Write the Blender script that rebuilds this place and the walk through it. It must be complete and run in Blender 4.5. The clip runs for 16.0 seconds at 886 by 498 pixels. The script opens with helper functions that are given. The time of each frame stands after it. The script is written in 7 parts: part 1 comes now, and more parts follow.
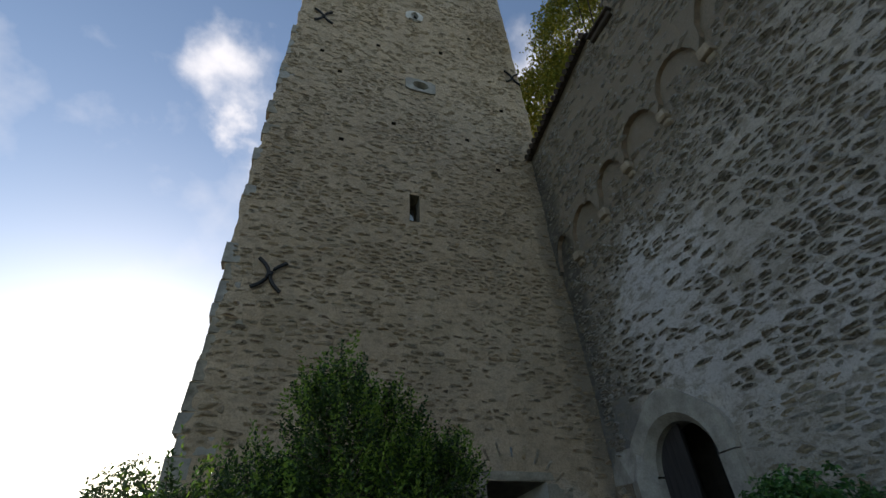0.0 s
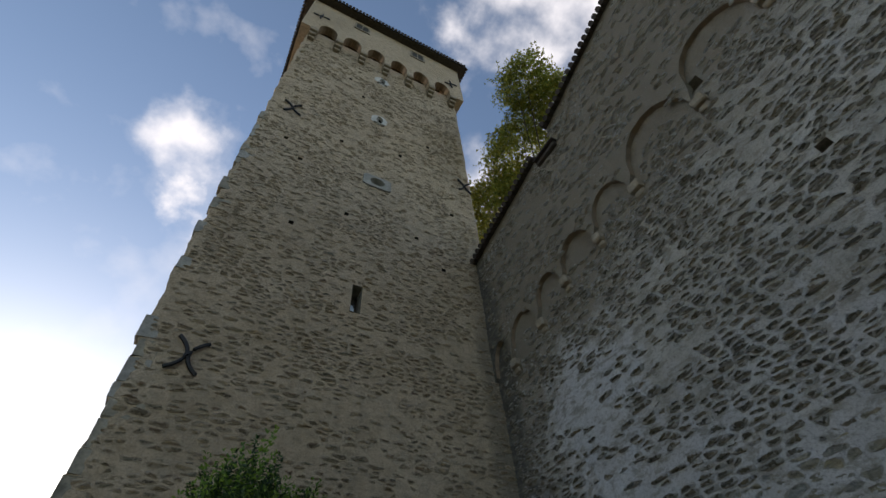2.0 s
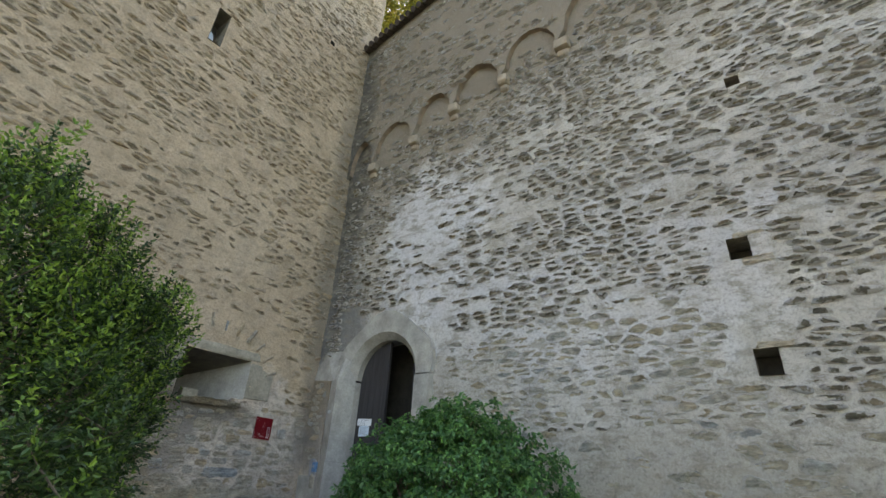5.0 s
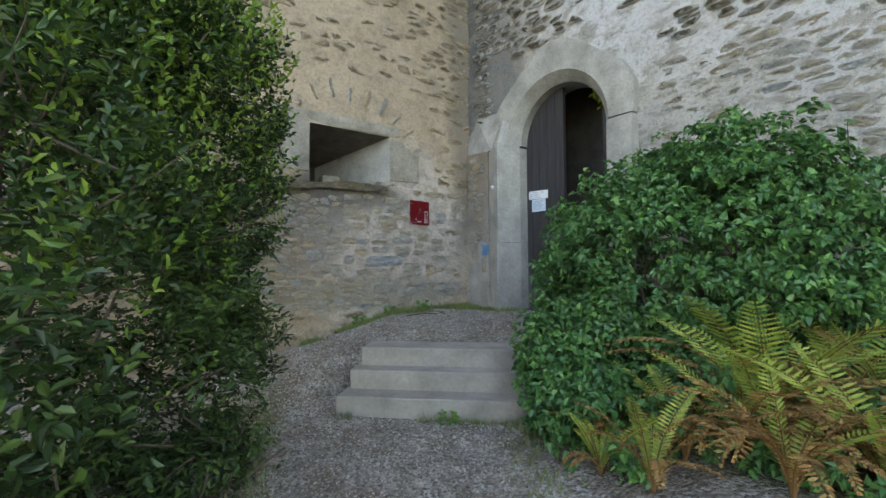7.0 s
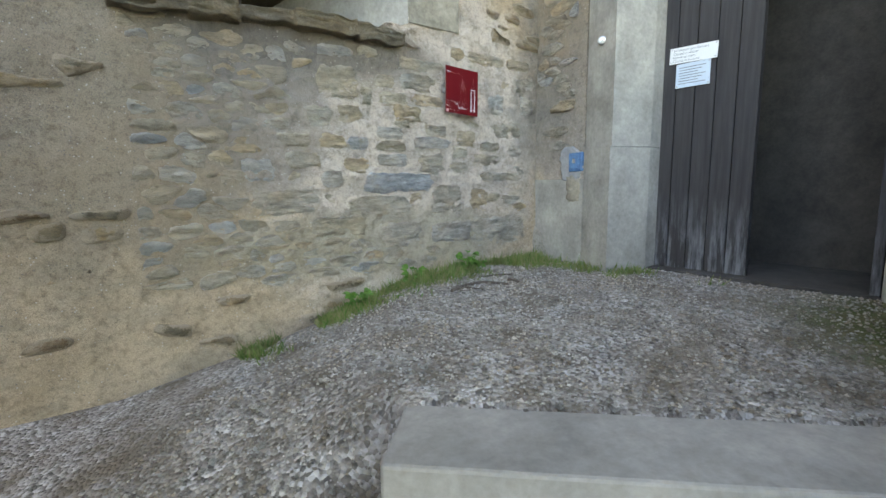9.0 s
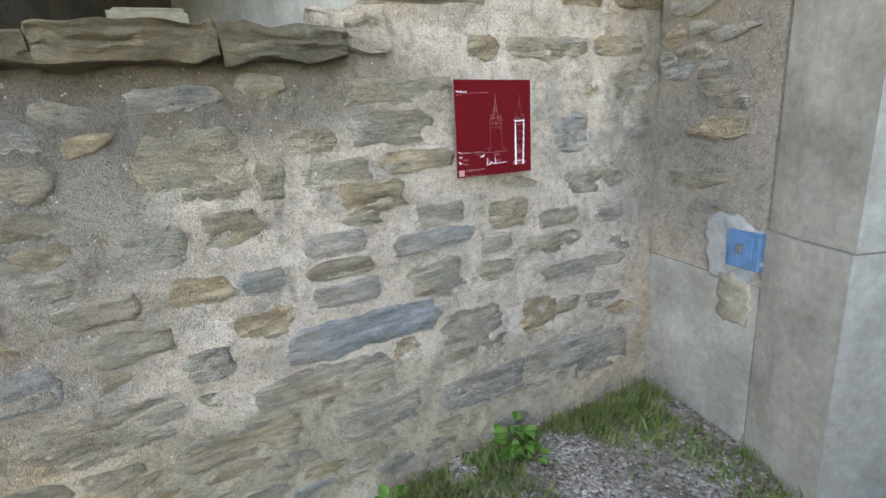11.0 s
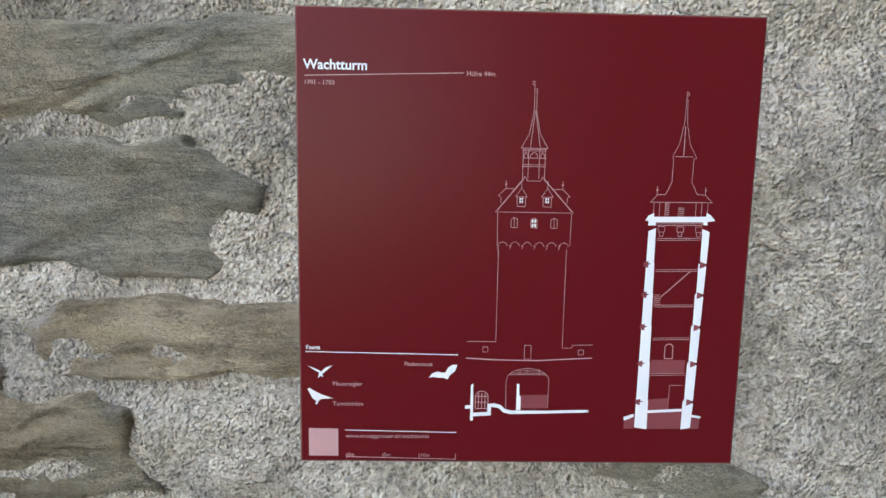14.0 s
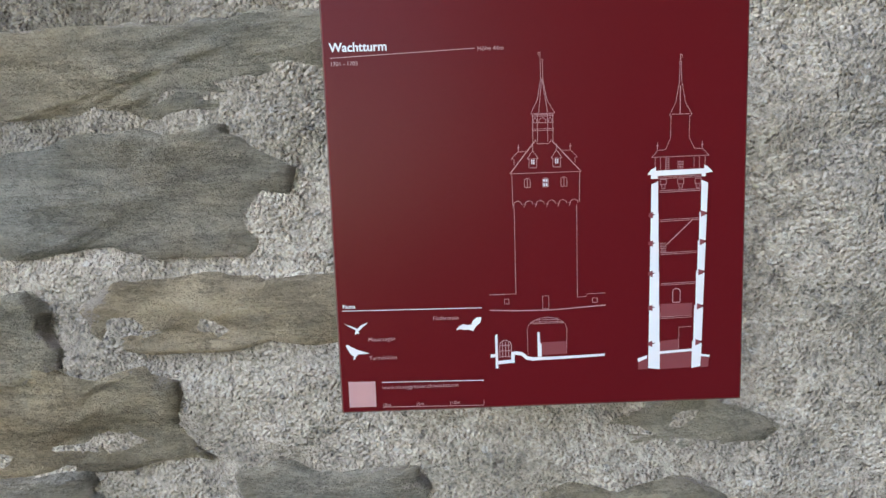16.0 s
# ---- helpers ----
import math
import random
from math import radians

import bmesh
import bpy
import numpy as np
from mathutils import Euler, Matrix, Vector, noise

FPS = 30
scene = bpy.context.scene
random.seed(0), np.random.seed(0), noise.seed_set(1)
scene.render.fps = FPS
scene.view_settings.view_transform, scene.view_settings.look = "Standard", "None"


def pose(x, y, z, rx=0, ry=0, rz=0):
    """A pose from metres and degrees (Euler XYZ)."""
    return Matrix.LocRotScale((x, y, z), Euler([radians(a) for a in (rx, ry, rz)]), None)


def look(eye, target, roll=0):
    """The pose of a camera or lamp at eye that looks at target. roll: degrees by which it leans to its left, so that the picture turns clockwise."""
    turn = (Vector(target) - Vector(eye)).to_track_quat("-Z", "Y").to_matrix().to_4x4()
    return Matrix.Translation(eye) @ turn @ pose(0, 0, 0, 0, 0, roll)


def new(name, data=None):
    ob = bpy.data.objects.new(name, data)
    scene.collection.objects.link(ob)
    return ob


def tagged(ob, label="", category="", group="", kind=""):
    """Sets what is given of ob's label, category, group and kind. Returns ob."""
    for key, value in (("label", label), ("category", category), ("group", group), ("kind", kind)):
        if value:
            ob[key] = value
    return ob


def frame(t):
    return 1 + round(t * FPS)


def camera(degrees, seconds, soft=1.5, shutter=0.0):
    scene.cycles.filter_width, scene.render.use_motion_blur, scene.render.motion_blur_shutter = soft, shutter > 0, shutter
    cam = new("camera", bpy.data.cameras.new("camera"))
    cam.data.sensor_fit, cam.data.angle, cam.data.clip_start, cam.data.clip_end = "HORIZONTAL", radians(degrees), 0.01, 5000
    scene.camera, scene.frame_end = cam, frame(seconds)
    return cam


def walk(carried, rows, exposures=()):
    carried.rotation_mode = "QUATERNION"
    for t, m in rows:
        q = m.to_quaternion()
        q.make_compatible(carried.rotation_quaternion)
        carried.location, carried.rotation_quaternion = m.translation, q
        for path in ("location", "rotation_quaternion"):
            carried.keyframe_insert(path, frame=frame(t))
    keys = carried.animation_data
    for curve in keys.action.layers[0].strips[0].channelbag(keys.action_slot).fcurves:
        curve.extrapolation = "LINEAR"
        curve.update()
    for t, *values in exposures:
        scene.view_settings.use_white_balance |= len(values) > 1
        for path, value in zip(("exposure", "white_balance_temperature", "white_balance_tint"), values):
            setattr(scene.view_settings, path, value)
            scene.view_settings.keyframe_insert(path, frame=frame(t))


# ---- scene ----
cam = camera(87.5, 16.0)
# seconds, place, yaw, pitch, roll
ROWS = [
    (0.0, -0.000, -0.001, 1.477, -18.56, 38.05, 2.78),
    (0.5, -0.000, -0.000, 1.477, -18.94, 41.82, 2.80),
    (1.0, -0.000, -0.000, 1.478, -18.58, 45.16, 2.70),
    (1.5, -0.000, -0.001, 1.477, -19.48, 47.56, 2.25),
    (2.0, -0.000, -0.000, 1.478, -27.72, 49.49, 3.33),
    (2.5, -0.000, -0.000, 1.478, -39.02, 50.52, 2.04),
    (3.0, -0.000, -0.001, 1.477, -52.14, 50.47, 1.51),
    (3.2, -0.000, -0.000, 1.478, -57.08, 49.79, 1.50),
    (5.3, 0.084, 0.728, 1.516, -51.52, 21.84, -3.51),
    (5.5, 0.298, 0.872, 1.510, -48.11, 18.62, -3.18),
    (6, 0.912, 1.335, 1.457, -39.99, 12.05, -1.62),
    (6.5, 1.197, 1.993, 1.460, -37.34, 5.51, -0.55),
    (7, 1.550, 2.727, 1.362, -37.51, 2.10, 0.40),
    (7.5, 1.914, 3.474, 1.297, -35.07, 0.03, 0.04),
    (8, 2.304, 4.246, 1.257, -35.73, -3.43, -0.96),
    (8.2, 2.445, 4.582, 1.234, -36.64, -4.11, -0.69),
    (10.3, 4.315, 7.133, 1.989, -37.41, -12.82, 2.72),
    (10.5, 4.487, 7.205, 2.070, -35.96, -12.95, 3.34),
    (11, 4.815, 7.353, 2.269, -27.02, -14.55, 4.00),
    (11.5, 5.122, 7.712, 2.302, -20.08, -12.30, 5.44),
    (12, 5.504, 7.989, 2.321, -11.75, -11.64, 5.93),
    (12.5, 5.820, 8.253, 2.301, -1.75, -8.38, 5.56),
    (13, 5.918, 8.524, 2.314, -0.22, -8.32, 2.75),
    (13.5, 5.915, 8.657, 2.289, 0.86, -6.86, -0.12),
    (14, 5.906, 8.704, 2.296, 1.62, -5.69, 0.01),
    (14.5, 5.898, 8.715, 2.296, 1.24, -4.92, 1.71),
    (15, 5.886, 8.712, 2.299, 1.09, -4.65, 1.81),
    (15.5, 5.885, 8.702, 2.298, 1.46, -4.62, 2.43),
    (16, 5.892, 8.662, 2.260, 2.16, -5.20, 3.00),
]
# seconds, stops, white balance
EXPOSURES = [(0.0, 0.34, 6800, 14), (3.2, 0.74, 7300, 17), (5.3, 2.55, 7800, 19), (6.0, 2.7, 7800, 19), (7.0, 2.95, 7800, 18), (8.2, 3.4, 8000, 16), (10.3, 3.82, 8350, 20), (11.5, 3.7, 8350, 21), (12.5, 3.48, 8300, 22), (16.0, 3.48, 8250, 22)]
walk(cam, [(t, pose(x, y, z, 90 + pitch, roll, yaw)) for t, x, y, z, yaw, pitch, roll in ROWS], EXPOSURES)

# ---- world, sun ----
SUN_AZ, SUN_EL = math.atan2(-0.26, 0.96), radians(17)      # azimuth from +y towards +x
CLOUDS = [((-0.21, 0.54, 0.815), -0.02, 0.1), ((-0.19, 0.664, 0.724), -0.03, 0.06), ((0.45, -0.15, 0.88), 0.2, 0.12), ((0.3, 0.05, 0.95), 0.1, 0.12), ((0.18, 0.2, 0.96), 0.0, 0.1), ((0.6, 0.3, 0.74), 0.22, 0.15)]
world = bpy.data.worlds.new("sky")
scene.world = world
world.use_nodes = True
wn, wl = world.node_tree.nodes, world.node_tree.links
wn.clear()
sky = wn.new("ShaderNodeTexSky")
sky.sky_type, sky.sun_disc = "NISHITA", False
sky.sun_elevation, sky.sun_rotation = SUN_EL, SUN_AZ
sky.air_density, sky.dust_density = 1.1, 0.5
tone = wn.new("ShaderNodeMix")
tone.data_type, tone.blend_type = "RGBA", "MULTIPLY"
tone.inputs["Factor"].default_value = 1.0
tone.inputs["B"].default_value = (1.24, 1.35, 1.47, 1)
wl.new(sky.outputs["Color"], tone.inputs["A"])
coord = wn.new("ShaderNodeTexCoord")
puffs = wn.new("ShaderNodeTexNoise")
puffs.inputs["Scale"].default_value, puffs.inputs["Detail"].default_value, puffs.inputs["Roughness"].default_value = 6.0, 6, 0.52
wl.new(coord.outputs["Generated"], puffs.inputs["Vector"])


def wmath(how, a, b):
    n = wn.new("ShaderNodeMath")
    n.operation, n.use_clamp = how, how == "MULTIPLY_ADD"
    for k, v in enumerate((a, b)):
        if isinstance(v, (int, float)):
            n.inputs[k].default_value = v
        else:
            wl.new(v, n.inputs[k])
    return n.outputs["Value"]


def cloud_mask(direction, size, soft):
    """A ragged cloud round one direction of the sky; size and soft in radians."""
    away = wn.new("ShaderNodeVectorMath")
    away.operation = "DISTANCE"
    wl.new(coord.outputs["Generated"], away.inputs[0])
    away.inputs[1].default_value = Vector(direction).normalized()
    ragged = wmath("ADD", away.outputs["Value"], wmath("MULTIPLY", wmath("SUBTRACT", puffs.outputs["Fac"], 0.5), -0.75))
    r = wn.new("ShaderNodeMapRange")
    r.inputs["From Min"].default_value, r.inputs["From Max"].default_value = size + soft, size - soft
    r.interpolation_type = "SMOOTHSTEP"
    wl.new(ragged, r.inputs["Value"])
    return r.outputs["Result"]


total = None
for direction, size, soft in CLOUDS:
    c = cloud_mask(direction, size, soft)
    total = c if total is None else wmath("MAXIMUM", total, c)
thin = wn.new("ShaderNodeMapRange")
thin.inputs["From Min"].default_value, thin.inputs["From Max"].default_value, thin.inputs["To Max"].default_value = 0.5, 0.75, 0.45
wl.new(puffs.outputs["Fac"], thin.inputs["Value"])
total = wmath("MAXIMUM", total, thin.outputs["Result"])
cloud = wn.new("ShaderNodeMix")
cloud.data_type = "RGBA"
cloud.inputs["B"].default_value = (7.8, 8.0, 8.5, 1)
back = wn.new("ShaderNodeBackground")
back.inputs["Strength"].default_value = 0.1
wout = wn.new("ShaderNodeOutputWorld")
wl.new(total, cloud.inputs["Factor"])
wl.new(tone.outputs["Result"], cloud.inputs["A"])
wl.new(cloud.outputs["Result"], back.inputs["Color"])
wl.new(back.outputs["Background"], wout.inputs["Surface"])
lamp = bpy.data.lights.new("sun", "SUN")
lamp.energy, lamp.angle, lamp.color = 3.2, radians(0.6), (1.0, 0.9, 0.76)
sun = new("sun", lamp)
sun_from = Vector((math.sin(SUN_AZ) * math.cos(SUN_EL), math.cos(SUN_AZ) * math.cos(SUN_EL), math.sin(SUN_EL)))
sun.matrix_world = look(sun_from * 60, (0, 0, 0))


# ---- materials ----
class Mat:
    """A small builder of node materials."""

    def __init__(self, name, rough=0.85, metal=0.0, spec=0.4):
        self.m = bpy.data.materials.new(name)
        self.m.use_nodes = True
        self.n, self.l = self.m.node_tree.nodes, self.m.node_tree.links
        self.b = self.n["Principled BSDF"]
        self.b.inputs["Roughness"].default_value = rough
        self.b.inputs["Metallic"].default_value = metal
        self.b.inputs["Specular IOR Level"].default_value = spec
        self.pos = self.n.new("ShaderNodeTexCoord").outputs["Object"]

    def noise(self, scale, detail=5, rough=0.6, stretch=None, vec=None):
        t = self.n.new("ShaderNodeTexNoise")
        t.inputs["Scale"].default_value, t.inputs["Detail"].default_value, t.inputs["Roughness"].default_value = scale, detail, rough
        v = vec or self.pos
        if stretch:
            mp = self.n.new("ShaderNodeMapping")
            mp.inputs["Scale"].default_value = stretch
            self.l.new(v, mp.inputs["Vector"])
            v = mp.outputs["Vector"]
        self.l.new(v, t.inputs["Vector"])
        return t.outputs["Fac"]

    def voronoi(self, scale, feature="F1", stretch=None):
        t = self.n.new("ShaderNodeTexVoronoi")
        t.feature = feature
        t.inputs["Scale"].default_value = scale
        v = self.pos
        if stretch:
            mp = self.n.new("ShaderNodeMapping")
            mp.inputs["Scale"].default_value = stretch
            self.l.new(v, mp.inputs["Vector"])
            v = mp.outputs["Vector"]
        self.l.new(v, t.inputs["Vector"])
        return t.outputs["Distance"], t.outputs["Color"]

    def ramp(self, fac, *stops):
        r = self.n.new("ShaderNodeValToRGB")
        e = r.color_ramp.elements
        while len(e) < len(stops):
            e.new(0.5)
        for k, (p, c) in zip(e, stops):
            k.position = p
            k.color = (*c, 1) if len(c) == 3 else c
        self.l.new(fac, r.inputs["Fac"])
        return r.outputs["Color"]

    def step(self, fac, lo, hi):
        r = self.n.new("ShaderNodeMapRange")
        r.inputs["From Min"].default_value, r.inputs["From Max"].default_value = lo, hi
        self.l.new(fac, r.inputs["Value"])
        return r.outputs["Result"]

    def mix(self, fac, a, b, how="MIX"):
        x = self.n.new("ShaderNodeMix")
        x.data_type, x.blend_type = "RGBA", how
        for key, val in (("Factor", fac), ("A", a), ("B", b)):
            if isinstance(val, (int, float)):
                x.inputs[key].default_value = val
            elif isinstance(val, tuple):
                x.inputs[key].default_value = (*val, 1)
            else:
                self.l.new(val, x.inputs[key])
        return x.outputs["Result"]

    def math(self, how, a, b):
        x = self.n.new("ShaderNodeMath")
        x.operation = how
        for k, val in enumerate((a, b)):
            if isinstance(val, (int, float)):
                x.inputs[k].default_value = val
            else:
                self.l.new(val, x.inputs[k])
        return x.outputs["Value"]

    def axis(self, k):
        s = self.n.new("ShaderNodeSeparateXYZ")
        self.l.new(self.pos, s.inputs["Vector"])
        return s.outputs[k]

    def random(self):
        return self.n.new("ShaderNodeObjectInfo").outputs["Random"]

    def island(self):
        return self.n.new("ShaderNodeNewGeometry").outputs["Random Per Island"]

    def color(self, c):
        if isinstance(c, tuple):
            self.b.inputs["Base Color"].default_value = (*c, 1)
        else:
            self.l.new(c, self.b.inputs["Base Color"])
        return self

    def bump(self, height, strength=0.4, distance=0.01):
        b = self.n.new("ShaderNodeBump")
        b.inputs["Strength"].default_value, b.inputs["Distance"].default_value = strength, distance
        self.l.new(height, b.inputs["Height"])
        if self.b.inputs["Normal"].links:
            self.l.new(self.b.inputs["Normal"].links[0].from_socket, b.inputs["Normal"])
        self.l.new(b.outputs["Normal"], self.b.inputs["Normal"])
        return self


def mortar(name, light, dark, stain, wet, zones=None, veil=0.5):
    k = Mat(name, 0.92, spec=0.25)
    big = k.noise(0.55, 6, 0.62)
    mid = k.noise(3.2, 6, 0.6)
    grain = k.noise(46, 4, 0.7)
    c = k.mix(k.step(big, 0.36, 0.66), light, dark)
    c = k.mix(k.math("MULTIPLY", k.step(mid, 0.45, 0.72), 0.55), c, stain)
    streak = k.noise(1.0, 5, 0.6, (2.2, 2.2, 0.28))
    c = k.mix(k.math("MULTIPLY", k.step(streak, 0.52, 0.78), 0.5), c, wet)
    if zones:
        c = zones(k, c)
    buried = k.noise(3.4, 6, 0.62, (1, 1, 2.4))
    c = k.mix(k.math("MULTIPLY", k.step(buried, 0.5, 0.6), veil), c, k.mix(k.noise(5.5, 3), (0.2, 0.175, 0.135), (0.34, 0.305, 0.24)))
    crumbs = k.noise(11, 6, 0.7, (1, 1, 1.6))
    c = k.mix(k.math("MULTIPLY", k.step(crumbs, 0.55, 0.66), veil * 0.75), c, (0.17, 0.155, 0.13))
    sand = k.noise(150, 3, 0.7)
    lumps = k.noise(24, 4, 0.65)
    far_grain, grit = k.voronoi(240)
    # low spots of the lumps are darkened, adding hollow shade to weak bump
    c = k.mix(0.7, c, k.ramp(lumps, (0.32, (0.55, 0.54, 0.53)), (0.5, (0.95, 0.95, 0.94)), (0.7, (1.0, 1.0, 1.0))), "MULTIPLY")
    c = k.mix(0.45, c, k.ramp(sand, (0.3, (0.25, 0.25, 0.25)), (0.7, (0.72, 0.72, 0.72))), "OVERLAY")
    c = k.mix(0.4, c, k.ramp(grit, (0.05, (0.3, 0.29, 0.28)), (0.35, (0.52, 0.52, 0.52)), (0.9, (0.72, 0.71, 0.7))), "OVERLAY")
    # single bits of dark and pale aggregate
    bits, tone = k.voronoi(85)
    c = k.mix(k.math("MULTIPLY", k.step(tone, 0.86, 0.88), k.math("MULTIPLY", k.step(bits, 0.42, 0.3), 0.7)), c, (0.2, 0.19, 0.185))
    c = k.mix(k.math("MULTIPLY", k.step(tone, 0.14, 0.12), k.math("MULTIPLY", k.step(bits, 0.42, 0.3), 0.6)), c, (0.72, 0.69, 0.65))
    pits = k.noise(75, 4, 0.7)
    # pits get their shade as dark colour besides the bump
    c = k.mix(k.math("MULTIPLY", k.step(pits, 0.42, 0.34), 0.42), c, (0.13, 0.12, 0.11))
    k.color(c)
    k.bump(k.step(pits, 0.36, 0.5), 0.45, 0.006)
    k.bump(k.noise(8, 6, 0.6), 0.7, 0.022).bump(lumps, 0.9, 0.012).bump(k.math("ADD", k.math("MULTIPLY", far_grain, -1.6), k.math("MULTIPLY", sand, 1.0)), 0.75, 0.0045)
    return k.m


def blot(k, axis, centre, reach, height, tall, raggedness=1.0):
    """A ragged patch round a place on a wall."""
    a = k.math("DIVIDE", k.math("SUBTRACT", k.axis(axis), centre), reach)
    b = k.math("DIVIDE", k.math("SUBTRACT", k.axis(2), height), tall)
    r = k.math("ADD", k.math("MULTIPLY", a, a), k.math("MULTIPLY", b, b))
    r = k.math("ADD", r, k.math("MULTIPLY", k.math("SUBTRACT", k.noise(1.6, 7, 0.7), 0.5), 3.2 * raggedness))
    return k.step(r, 1.25, 0.45)


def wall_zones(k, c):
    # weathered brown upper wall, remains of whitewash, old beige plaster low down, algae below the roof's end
    up = k.math("SUBTRACT", k.axis(2), k.math("MULTIPLY", k.axis(1), -0.35))
    up = k.math("ADD", up, k.math("MULTIPLY", k.noise(0.9, 6, 0.65), 5.0))
    c = k.mix(k.step(up, 11.5, 14.0), c, k.mix(k.noise(2.2, 6), (0.221, 0.184, 0.143), (0.328, 0.283, 0.226)))
    low = k.math("ADD", k.axis(2), k.math("MULTIPLY", k.noise(1.1, 6, 0.65), 1.6))
    c = k.mix(k.math("MULTIPLY", k.step(low, 3.3, 2.5), 0.8), c, k.mix(k.noise(2.0, 6), (0.295, 0.267, 0.226), (0.41, 0.381, 0.336)))
    c = k.mix(blot(k, 1, 6.2, 1.5, 6.3, 2.3), c, (0.635, 0.63, 0.635))
    c = k.mix(k.math("MULTIPLY", blot(k, 1, 4.6, 1.5, 4.5, 1.0, 1.2), 0.7), c, (0.635, 0.63, 0.635))
    c = k.mix(k.math("MULTIPLY", blot(k, 1, 2.5, 2.6, 4.6, 1.5, 1.5), 0.75), c, (0.6, 0.59, 0.59))
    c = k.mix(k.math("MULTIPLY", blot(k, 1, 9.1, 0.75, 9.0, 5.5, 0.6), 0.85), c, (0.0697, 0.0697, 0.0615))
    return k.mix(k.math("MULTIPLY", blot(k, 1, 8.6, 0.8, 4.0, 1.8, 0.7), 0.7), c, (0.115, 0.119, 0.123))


def tower_zones(k, c):
    c = k.mix(k.math("MULTIPLY", blot(k, 0, 3.4, 1.0, 1.9, 1.1), 0.55), c, (0.197, 0.172, 0.143))
    c = k.mix(k.math("MULTIPLY", blot(k, 0, 5.7, 1.7, 1.8, 1.5), 0.85), c, (0.62, 0.545, 0.48))
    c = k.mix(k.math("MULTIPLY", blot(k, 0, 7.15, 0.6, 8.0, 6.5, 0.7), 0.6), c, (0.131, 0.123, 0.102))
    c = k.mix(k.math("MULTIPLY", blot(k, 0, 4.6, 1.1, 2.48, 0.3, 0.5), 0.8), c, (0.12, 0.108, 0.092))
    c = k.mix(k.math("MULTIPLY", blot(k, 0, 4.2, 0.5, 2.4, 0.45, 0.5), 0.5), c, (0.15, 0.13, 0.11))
    c = k.mix(k.math("MULTIPLY", blot(k, 0, 5.3, 1.6, 0.95, 0.3, 0.4), 0.55), c, (0.3, 0.28, 0.2))
    c = k.mix(k.math("MULTIPLY", blot(k, 0, 4.15, 0.55, 2.0, 0.7, 0.9), 0.6), c, (0.22, 0.2, 0.185))
    grimy = k.math("MULTIPLY", k.step(k.noise(2.6, 7, 0.7), 0.5, 0.62), blot(k, 0, 5.5, 1.9, 2.0, 1.0, 0.5))
    c = k.mix(k.math("MULTIPLY", grimy, 0.5), c, (0.26, 0.24, 0.225))
    return k.mix(k.math("MULTIPLY", blot(k, 0, 6.95, 0.22, 2.3, 0.9, 0.6), 0.3), c, (0.164, 0.16, 0.156))


